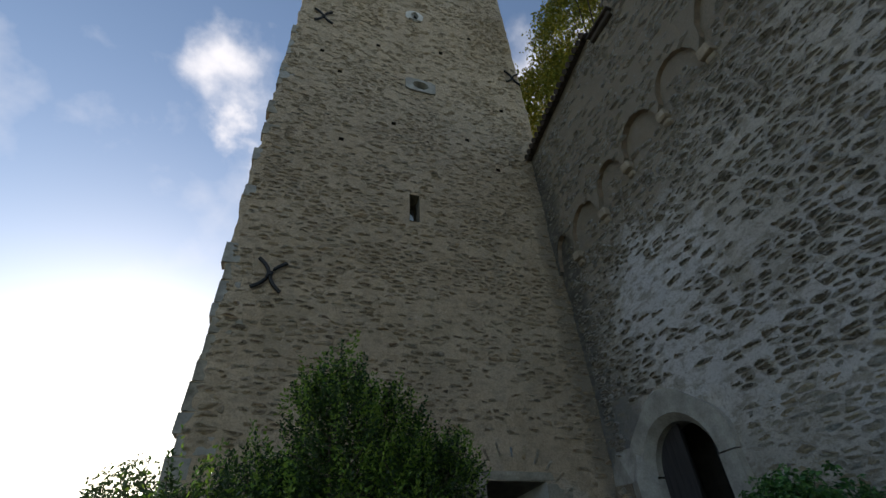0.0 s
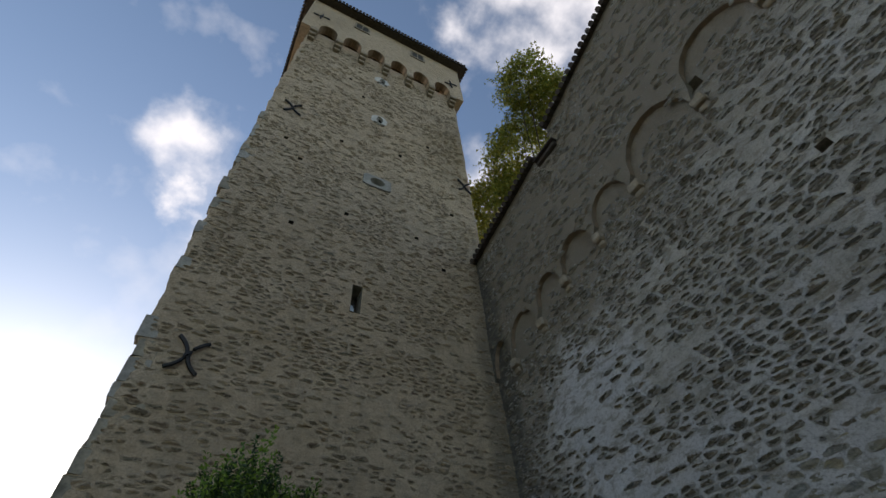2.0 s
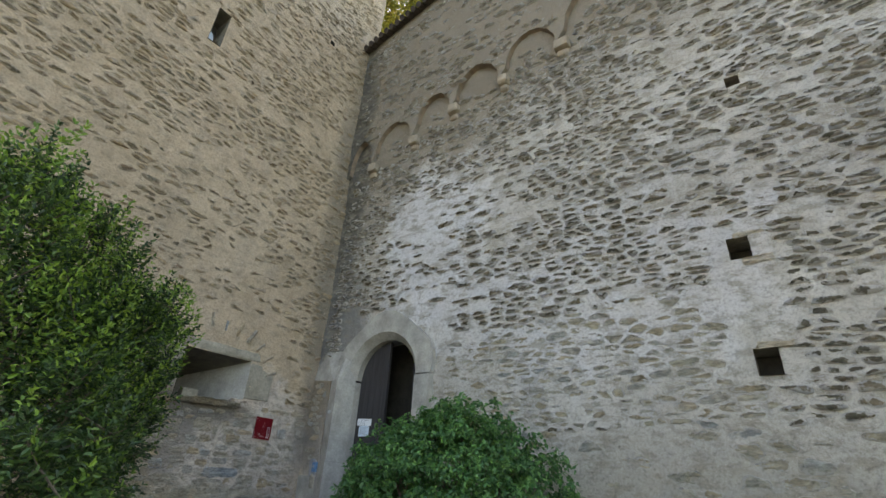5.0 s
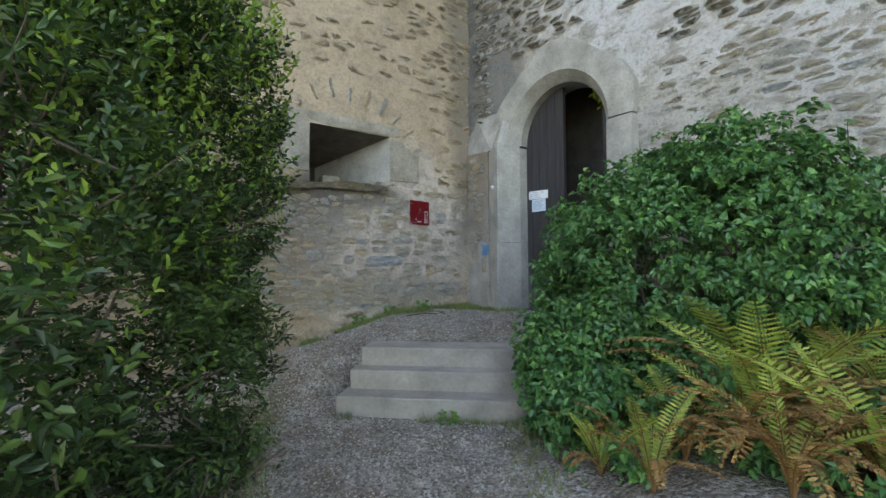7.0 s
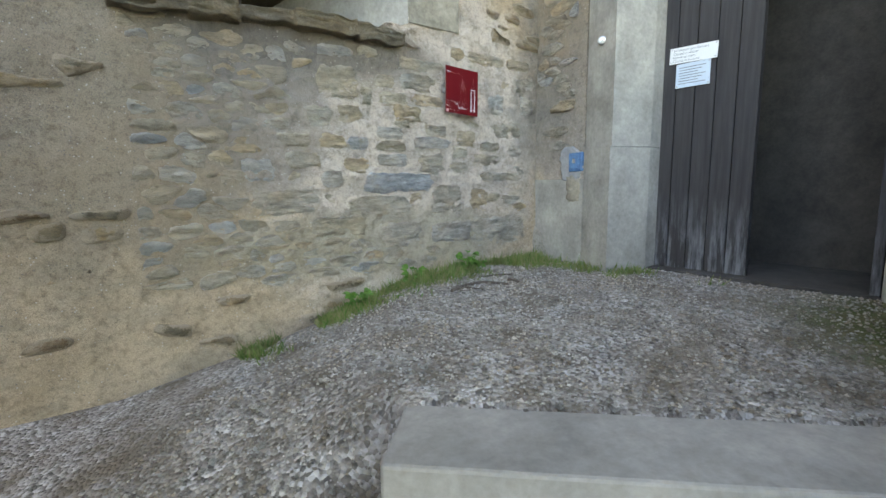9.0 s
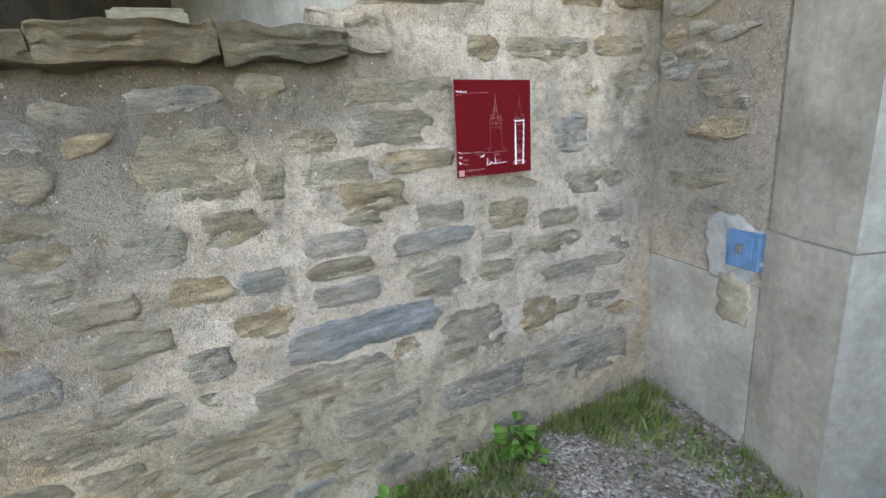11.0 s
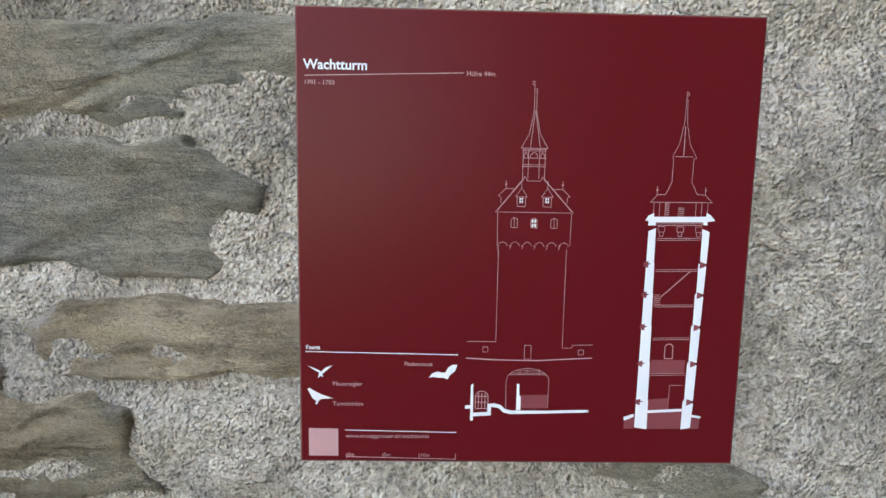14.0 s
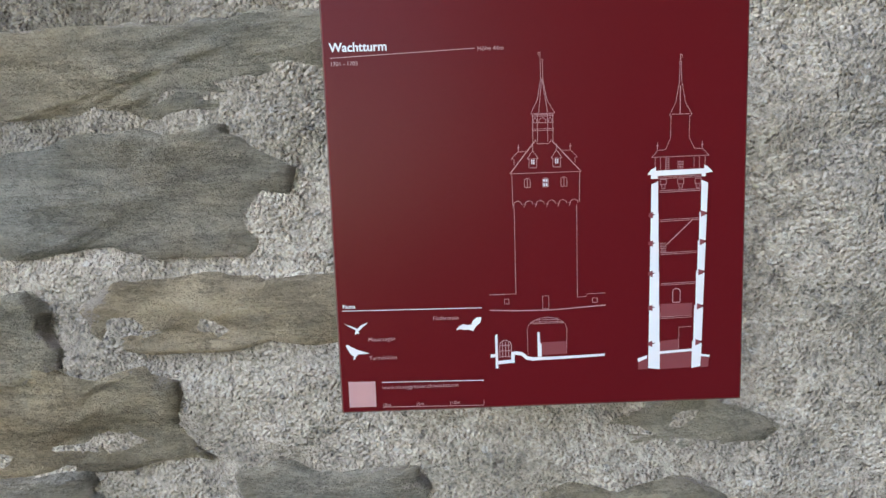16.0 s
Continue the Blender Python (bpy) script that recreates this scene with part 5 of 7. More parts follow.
def twig_leaves(rng, tips, dirs, per, spread, reach):
    """Leaf bases and directions along short twigs, without order."""
    n = len(tips)
    t = rng.random((n, per, 1))
    base = tips[:, None] - dirs[:, None] * reach * t
    out = unit(dirs[:, None] * 0.75 + spread * rng.normal(size=(n, per, 3)))
    return base.reshape(-1, 3), out.reshape(-1, 3)


def paired_leaves(rng, tips, dirs, pairs, reach):
    """Leaves in opposite pairs along arching twigs, spread flat to both sides, with a leaf at the end."""
    n = len(tips)
    t = np.repeat(np.linspace(0.0, 1.0, pairs), 2)[None, :, None]
    side = unit(np.cross(dirs, np.array([0, 0, 1.0])) + 0.35 * rng.normal(size=(n, 3)))[:, None]
    sign = np.tile([-1.0, 1.0], pairs)[None, :, None]
    length = reach * rng.uniform(0.6, 1.25, (n, 1, 1))
    sag = np.array([0, 0, -0.22]) * length * (1 - t) ** 2
    base = tips[:, None] - dirs[:, None] * length * t - sag * 0.5 + 0.006 * rng.normal(size=(n, 2 * pairs, 3))
    out = unit(dirs[:, None] * (0.35 + 0.9 * (1 - t) ** 3) + sign * side * 0.8 + 0.22 * rng.normal(size=(n, 2 * pairs, 3)))
    return base.reshape(-1, 3), out.reshape(-1, 3)


def rosette_leaves(rng, tips, dirs, per, reach):
    """Leaves that stand out round the end of each twig, the outer ones drooping."""
    n = len(tips)
    a = np.linspace(0, 2 * math.pi, per, endpoint=False)[None] + rng.random((n, 1)) * 6.28 + 0.5 * rng.normal(size=(n, per))
    across = unit(np.cross(dirs, unit(rng.normal(size=(n, 3)))))
    other = np.cross(dirs, across)
    ring = across[:, None] * np.cos(a)[..., None] + other[:, None] * np.sin(a)[..., None]
    lift = rng.uniform(-0.35, 0.75, (n, per, 1))
    base = tips[:, None] + ring * 0.012 - dirs[:, None] * reach * (0.6 - lift) * rng.random((n, per, 1))
    return base.reshape(-1, 3), unit(ring + dirs[:, None] * lift).reshape(-1, 3)


def shell_points(rng, blobs, count, keep):
    """Twig tips near the skin of overlapping blobs (cx, cy, cz, rx, ry, rz), with their outward directions."""
    blobs = np.array(blobs)
    area = (blobs[:, 3] * blobs[:, 4] * blobs[:, 5]) ** (2 / 3)
    pick = rng.choice(len(blobs), count, p=area / area.sum())
    d = unit(rng.normal(size=(count, 3)))
    r = 1 - 0.42 * rng.random((count, 1)) ** 1.6
    lump = np.array([1 + 0.16 * nz(*(q * 2.2 + i * 7.0)) + 0.12 * nz(*(q * 5.5 + i * 3.0)) for q, i in zip(d, pick)])[:, None]
    p = blobs[pick, :3] + d * blobs[pick, 3:] * r * lump
    out = unit(d / blobs[pick, 3:])
    inside = np.zeros(count, bool)
    for j, b in enumerate(blobs):
        q = ((p - b[:3]) / b[3:])
        inside |= ((q ** 2).sum(1) < 0.36) & (pick != j)
    ok = ~inside & np.array([keep(*q) for q in p])
    return p[ok], out[ok]


WAY = [(0, 0), (0.08, 0.73), (0.3, 0.87), (0.91, 1.33), (1.2, 1.99), (1.55, 2.73), (1.91, 3.47), (2.3, 4.25), (2.45, 4.58), (3.3, 5.9), (4.31, 7.13), (4.8, 7.35)]


def off_way(x, y):
    """Distance from the line walked."""
    best = 9.0
    for (ax, ay), (bx, by) in zip(WAY, WAY[1:]):
        t = max(0, min(1, ((x - ax) * (bx - ax) + (y - ay) * (by - ay)) / ((bx - ax) ** 2 + (by - ay) ** 2)))
        best = min(best, math.hypot(x - ax - t * (bx - ax), y - ay - t * (by - ay)))
    return best


def shrub(name, label, blobs, tips, per, length, width, mat, seed, keep, stems, shape="oval", upright=0.45, droop=0.0, category="bush", bark=None, reach=0.3):
    rng = np.random.default_rng(seed)
    t = thing(name, label, category)
    p, out = shell_points(rng, blobs, tips, keep)
    rise = upright * np.clip(0.15 + 0.45 * (p[:, 2:] - 1.2), 0.1, 1.2) if shape == "oval" else upright
    d = unit(out * np.array([1.0, 1.0, 0.75]) + np.array([0, 0, 1.0]) * rise + 0.4 * rng.normal(size=out.shape))
    base, dirs = rosette_leaves(rng, p, d, per, reach) if shape == "ivy" else paired_leaves(rng, p, d, per // 2, reach)
    good = base[:, 2] > np.array([lies(x, y) + 0.02 for x, y, _ in base])
    base, dirs = base[good], dirs[good]
    dirs = unit(dirs + np.array([0, 0, -droop]))
    m = len(base)
    nrm = unit(rng.normal(size=(m, 3)) * 0.6 + np.array([0, 0, 1.0]) + 0.3 * np.repeat(out, per, 0)[good])
    size = rng.uniform(0.65, 1.2, m)
    leaf_mesh("leaves", base, nrm, dirs, length * size, width * size * rng.uniform(0.8, 1.15, m), mat, rng, t, "", shape)
    bm = bmesh.new()
    step = max(len(p) // 420, 1)
    for q, dd in zip(p[::step], d[::step]):
        a = Vector(q) - Vector(dd) * 0.5
        tube(bm, [tuple(a), tuple(Vector(q) - Vector(dd) * 0.2 + Vector((0, 0, -0.02))), tuple(q)], [0.007, 0.005, 0.002], 4)
    tagged(part("twig", bm, bark or m_bark, t), kind="stuff")
    r2 = random.Random(seed)
    for x, y, x1, y1, z1, r in stems:
        bm = bmesh.new()
        z0 = lies(x, y) - 0.1
        pts = [(x + (x1 - x) * k / 5 + r2.uniform(-0.06, 0.06), y + (y1 - y) * k / 5 + r2.uniform(-0.06, 0.06), z0 + (z1 - z0) * k / 5) for k in range(6)]
        tube(bm, pts, [r * (1 - 0.15 * k) for k in range(6)], 7)
        part("stem", bm, bark or m_bark, t)
    return t


def build_privet():
    blobs = [(0.75, 5.9, 1.5, 1.45, 1.7, 1.6), (0.62, 5.2, 2.75, 0.5, 0.55, 1.25), (-0.1, 5.9, 1.9, 0.8, 1.0, 1.2), (1.35, 5.0, 1.0, 0.95, 1.15, 1.15), (1.75, 6.7, 1.6, 0.85, 1.0, 1.5), (0.6, 4.2, 0.8, 0.95, 0.9, 0.95), (1.3, 6.0, 2.3, 0.75, 0.9, 1.0), (-0.6, 5.2, 1.3, 1.0, 1.3, 1.4), (2.2, 6.9, 2.0, 0.75, 0.9, 1.2), (1.85, 5.7, 1.1, 0.7, 0.8, 1.0), (2.35, 7.2, 1.4, 0.5, 0.7, 1.0), (1.75, 5.2, 0.55, 0.6, 0.8, 0.7), (1.95, 6.3, 0.8, 0.6, 0.8, 0.9), (1.4, 4.3, 0.5, 0.6, 0.7, 0.65), (2.5, 7.0, 2.75, 0.52, 0.7, 0.85), (2.1, 5.6, 0.45, 0.6, 0.8, 0.65), (2.45, 6.3, 0.5, 0.55, 0.75, 0.75), (2.5, 6.9, 2.1, 0.5, 0.7, 0.8), (2.2, 6.3, 2.9, 0.5, 0.7, 0.6), (0.8, 5.6, 3.3, 0.35, 0.4, 0.85), (1.2, 5.9, 3.1, 0.45, 0.5, 0.7), (1.65, 6.2, 2.9, 0.5, 0.55, 0.65), (0.35, 5.6, 3.2, 0.35, 0.4, 0.8), (1.4, 5.9, 3.15, 0.5, 0.55, 0.8), (0.9, 5.5, 2.6, 0.7, 0.6, 0.9)]
    keep = lambda x, y, z: off_way(x, y) > 0.5 and y < YT - 0.25 and x < 2.75 + 0.12 * z and off_way(x, y) > 0.75 - 0.1 * z and nz(x * 2.6, y * 2.6, z * 3.2) > -0.08 + 0.34 * nz(x * 6, y * 6, z * 7)
    t = shrub("privet_bush", "large dark green privet bush beside the path", blobs, 17500, 16, 0.054, 0.026, m_privet, 11, keep,
          [(0.7, 5.8, 0.6, 5.4, 3.2, 0.05), (0.9, 5.9, 1.6, 6.5, 2.4, 0.04), (0.5, 5.7, 0.0, 5.8, 2.8, 0.04), (0.9, 5.5, 1.2, 4.9, 1.6, 0.035), (0.8, 6.0, 1.3, 6.3, 3.0, 0.035)], upright=0.75)
    # paler leaves, more of them higher up: sky light put into their colour
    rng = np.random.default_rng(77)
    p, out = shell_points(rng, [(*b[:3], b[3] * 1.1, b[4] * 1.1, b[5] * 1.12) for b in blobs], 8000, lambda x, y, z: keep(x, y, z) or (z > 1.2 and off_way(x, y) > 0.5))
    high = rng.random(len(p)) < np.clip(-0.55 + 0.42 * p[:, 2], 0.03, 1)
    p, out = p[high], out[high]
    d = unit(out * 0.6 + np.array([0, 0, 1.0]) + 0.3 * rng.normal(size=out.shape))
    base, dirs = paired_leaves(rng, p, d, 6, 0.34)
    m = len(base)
    leaf_mesh("young_leaves", base, unit(rng.normal(size=(m, 3)) * 0.6 + np.array([0, 0, 1.0])), dirs, rng.uniform(0.035, 0.065, m), rng.uniform(0.018, 0.03, m), m_privet_top, rng, t, "paler privet leaves, sky light put into their colour", "oval")


def build_ivy():
    blobs = [(5.85, 4.6, 1.0, 1.1, 1.3, 1.45), (5.3, 4.95, 1.2, 0.8, 0.8, 1.05), (5.75, 4.15, 1.55, 0.8, 0.85, 1.05), (5.1, 5.1, 0.7, 0.65, 0.6, 0.75), (6.25, 3.75, 1.0, 0.7, 0.95, 1.2), (6.3, 5.0, 1.5, 0.7, 0.9, 1.1), (4.75, 5.2, 0.6, 0.45, 0.45, 0.6), (4.55, 4.95, 0.35, 0.42, 0.5, 0.42), (4.35, 4.45, 0.25, 0.42, 0.5, 0.34), (4.85, 4.2, 0.35, 0.6, 0.7, 0.45), (5.1, 3.3, 0.3, 0.75, 0.8, 0.42), (5.5, 2.4, 0.25, 0.7, 0.8, 0.38)]
    keep = lambda x, y, z: off_way(x, y) > 0.6 and x < XW - 0.12 and nz(x * 3.4, y * 3.4, z * 3.8) > -0.2 + 0.3 * nz(x * 8, y * 8, z * 9)
    t = shrub("ivy_bush", "rounded bush of glossy tree ivy against the wall", blobs, 22000, 6, 0.058, 0.048, m_ivy, 21, keep,
              [(5.8, 4.5, 5.6, 4.5, 1.8, 0.05), (5.6, 4.7, 5.2, 4.9, 1.5, 0.04), (6.0, 4.3, 6.2, 3.9, 1.5, 0.04)], shape="ivy", upright=0.5, droop=0.25, reach=0.06)
    # pale flower heads
    rng = np.random.default_rng(5)
    p, out = shell_points(rng, [(b[0], b[1], b[2], b[3] * 1.06, b[4] * 1.06, b[5] * 1.06) for b in blobs], 260, keep)
    p, out = p[p[:, 2] > 0.7], out[p[:, 2] > 0.7]
    c = np.repeat(p, 16, 0) + rng.normal(size=(len(p) * 16, 3)) * 0.016
    d = unit(rng.normal(size=c.shape) + np.repeat(out, 16, 0) * 0.5)
    leaf_mesh("flower_bud", c, unit(rng.normal(size=c.shape)), d, np.full(len(c), 0.016), np.full(len(c), 0.012), m_ivy_bud, rng, t, "pale green ivy flower heads", "quad")["kind"] = "stuff"
    # yellow-green shoot that hangs over the steps
    b = thing("spindle_shoot", "yellow-green leafy shoot at the edge of the ivy", "plant")
    pts = np.array([(5.02, 5.5, 0.25), (4.86, 5.5, 0.42), (4.72, 5.55, 0.5), (4.6, 5.56, 0.62), (4.5, 5.62, 0.66)])
    bm = bmesh.new()
    tube(bm, pts.tolist(), [0.006, 0.005, 0.004, 0.003, 0.002], 5)
    part("stem", bm, m_bark, b)
    t0 = rng.random(70) * 3.99
    base = np.array([pts[int(q)] * (1 - q % 1) + pts[int(q) + 1] * (q % 1) for q in t0])
    leaf_mesh("leaves", base, unit(rng.normal(size=(70, 3)) * 0.5 + np.array([0, 0, 1])), unit(rng.normal(size=(70, 3)) + np.array([-0.3, 0.2, 0.2])), rng.uniform(0.035, 0.06, 70), rng.uniform(0.02, 0.035, 70), m_bright, rng, b)


def fern(x, y, seed, fronds, length, dry=0.25):
    rng = np.random.default_rng(seed)
    t = thing("fern", "yellowing lady fern with some brown fronds", "fern", pose(x, y, lies(x, y), 0, 0, 0), group="ferns beside the path")
    for k in range(fronds):
        az = 2 * math.pi * (k + rng.random() * 0.7) / fronds
        ln, arch = length * rng.uniform(0.75, 1.2), rng.uniform(0.22, 0.85)
        brown = rng.random() < dry
        if brown:
            arch += 0.5
        n = 30
        q = np.linspace(0, 1, n)
        ang = radians(80) - arch * 1.7 * q ** 1.3
        step = ln / n
        hz, vz = np.cumsum(np.cos(ang)) * step, np.cumsum(np.sin(ang)) * step
        pts = np.stack([hz * math.cos(az), hz * math.sin(az), vz], 1)
        pts[:, 2] = np.maximum(pts[:, 2], 0.015)
        tang = unit(np.gradient(pts, axis=0))
        bend = rng.normal() * 0.25
        pts[:, :2] += np.outer(bend * ln * q ** 2, np.array([-math.sin(az), math.cos(az)]))
        side = np.tile(np.array([-math.sin(az), math.cos(az), 0]), (n, 1))
        C, D, N, LL, WW = [], [], [], [], []
        for i in range(4, n):
            w = 0.125 * ln * math.sin(math.pi * min(1, 0.1 + 0.9 * (1 - q[i]) ** 0.75)) * (1 if not brown else 0.7)
            for s in (-1, 1):
                rachis = unit(side[i] * s + tang[i] * 0.55 + np.array([0, 0, -0.1]))
                up = np.cross(side[i], tang[i]) + rng.normal(size=3) * (0.25 if not brown else 0.6)
                m = max(int(w / 0.016), 2)
                C.append(pts[i]), D.append(rachis), N.append(up), LL.append(w), WW.append(0.016)
                for j in range(m):
                    f = (j + 0.3) / m
                    for e in (-1, 1):
                        C.append(pts[i] + rachis * w * f)
                        D.append(unit(tang[i] * e + rachis * 0.7))
                        N.append(up)
                        LL.append(0.46 * step * (1.15 - f * 0.75) * rng.uniform(0.85, 1.15))
                        WW.append(0.009)
        fr = leaf_mesh("frond", np.array(C), unit(np.array(N)), np.array(D), np.array(LL), np.array(WW), m_fern_dry if brown else m_fern, rng, t, "brown withered frond" if brown else "", "quad")
        bm = bmesh.new()
        tube(bm, pts[::3].tolist(), list(np.linspace(0.006, 0.0015, len(pts[::3]))), 5)
        part("stalk", bm, m_fern_dry, fr)


def build_ferns():
    for k, (x, y, n, ln, dry) in enumerate(((4.75, 3.75, 11, 1.15, 0.15), (3.98, 4.05, 8, 0.55, 0.4), (4.25, 3.5, 10, 0.75, 0.45), (4.55, 3.2, 10, 0.8, 0.35), (4.5, 3.8, 10, 0.8, 0.6), (4.02, 4.4, 7, 0.4, 0.3), (5.0, 4.05, 9, 0.9, 0.6), (5.05, 3.5, 10, 0.85, 0.6), (4.4, 3.55, 8, 0.7, 0.5), (4.85, 3.25, 10, 0.7, 0.7), (5.25, 2.75, 10, 0.75, 0.6), (4.35, 4.05, 7, 0.6, 0.5), (4.95, 2.9, 10, 1.0, 0.5), (5.45, 2.3, 8, 0.9, 0.45), (4.45, 3.1, 7, 0.6, 0.55), (5.3, 1.3, 8, 0.9, 0.3), (5.9, 0.5, 8, 0.85, 0.5), (5.95, 1.9, 7, 0.8, 0.4), (4.3, 4.6, 6, 0.42, 0.3), (6.1, -0.5, 7, 0.85, 0.4), (5.2, 3.2, 9, 0.95, 0.6), (5.0, 2.2, 8, 0.85, 0.65), (5.6, 2.9, 8, 0.9, 0.5), (4.5, 3.9, 6, 0.6, 0.5), (5.7, 1.2, 7, 0.8, 0.6), (4.7, 2.6, 7, 0.65, 0.6), (5.4, 3.5, 6, 0.8, 0.4), (6.5, 3.1, 7, 0.9, 0.45), (6.55, 2.5, 7, 0.9, 0.5), (6.5, 1.8, 7, 0.85, 0.4), (6.2, 2.9, 6, 0.85, 0.5))):
        fern(x, y, 40 + k, n + 3, ln * 0.98, min(dry + 0.2, 0.8))


def tree(name, label, x, y, z0, limbs, blobs, tips, per, length, width, mat, seed, droop=0.3, r=0.22):
    t = thing(name, label, "tree")
    rng = random.Random(seed)
    bm = bmesh.new()
    top = max(b[2] for b in blobs)
    pts = [(x + 0.12 * math.sin(k * 1.3), y + 0.12 * math.cos(k * 1.7), z0 + (top - z0) * k / 9) for k in range(10)]
    tube(bm, pts, [r * (1 - 0.085 * k) for k in range(10)], 9)
    part("trunk", bm, m_bark, t)
    for k in range(limbs):
        b = blobs[k % len(blobs)]
        s = pts[3 + k % 6]
        e = (b[0] + rng.uniform(-0.5, 0.5) * b[3], b[1] + rng.uniform(-0.5, 0.5) * b[4], b[2] + rng.uniform(-0.3, 0.6) * b[5])
        bm = bmesh.new()
        tube(bm, [tuple(s[i] + (e[i] - s[i]) * q + (0.15 * math.sin(3 * q + i) if 0 < q < 1 else 0) for i in range(3)) for q in (0, 0.3, 0.6, 1)], [r * 0.4, r * 0.28, r * 0.16, r * 0.06], 6)
        part("limb", bm, m_bark, t)
    g = np.random.default_rng(seed)
    p, out = shell_points(g, blobs, tips, lambda *q: True)
    d = unit(out * 0.5 + np.array([0, 0, -droop]) + 0.5 * g.normal(size=out.shape))
    base, dirs = twig_leaves(g, p, d, per, 0.6, 5 * length)
    m = len(base)
    size = g.uniform(0.7, 1.2, m)
    leaf_mesh("crown", base, unit(g.normal(size=(m, 3))), unit(dirs + np.array([0, 0, -droop])), length * size, width * size, mat, g, t, "", "quad")
    return t


def build_trees():
    e = np.array((0.0, 0.0, 1.48))

    def at(d, dist):
        return tuple(e + np.array(d) / np.linalg.norm(d) * dist)

    c = at((0.42, 0.32, 0.85), 25.5)
    c2 = at((0.41, 0.46, 0.79), 24.5)
    c3 = at((0.36, 0.21, 0.91), 26)
    c4 = at((0.45, 0.42, 0.77), 22.5)
    c5 = at((0.43, 0.2, 0.88), 24.5)
    tree("birch_tree", "tall birch with yellow-green leaves behind the wall", 11.5, 9.5, 0, 14,
         [(*c, 2.2, 2.4, 2.6), (*c2, 1.9, 2.3, 2.6), (*c3, 1.6, 1.7, 1.8), (*c4, 1.8, 2.2, 2.6), (*c5, 1.5, 1.4, 1.5), (c4[0] + 0.8, c4[1] + 0.5, 14.5, 2.2, 2.4, 2.6)], 9000, 10, 0.15, 0.08, m_birch, 31, 0.5)
    q = [at((0.53, -0.44, 0.72), 5.9), at((0.47, -0.39, 0.81), 6.3), at((0.62, -0.45, 0.64), 5.7), at((0.5, -0.52, 0.7), 6.4)]
    tree("overhanging_tree", "dark broad-leaved tree leaning over the path", 4.9, -4.6, 0, 12,
         [(*q[0], 0.8, 0.75, 0.75), (*q[1], 0.75, 0.7, 0.7), (*q[2], 0.7, 0.7, 0.65), (*q[3], 1.1, 1.0, 0.95), (4.4, -4.4, 6.6, 1.6, 1.5, 1.3)], 2600, 7, 0.075, 0.042, m_far_leaf, 33, 0.4, 0.14)
    tree("far_tree", "green tree standing behind the tower", -6.5, 28, -0.8, 8,
         [(-6.3, 28, 5.6, 2.0, 2.0, 2.2), (-4.9, 27.5, 4.3, 1.7, 1.7, 1.9), (-7.9, 28, 3.8, 2.0, 2.0, 2.2)], 1500, 8, 0.2, 0.12, m_far_leaf, 35, 0.3, 0.2)
    tree("far_tree", "green tree seen through the gate passage", 14, 7.4, -0.5, 6, [(13.0, 7.3, 4.8, 1.6, 1.6, 1.4), (14, 7.0, 6.2, 1.8, 1.8, 1.6)], 700, 8, 0.2, 0.12, m_birch, 36, 0.3, 0.2)


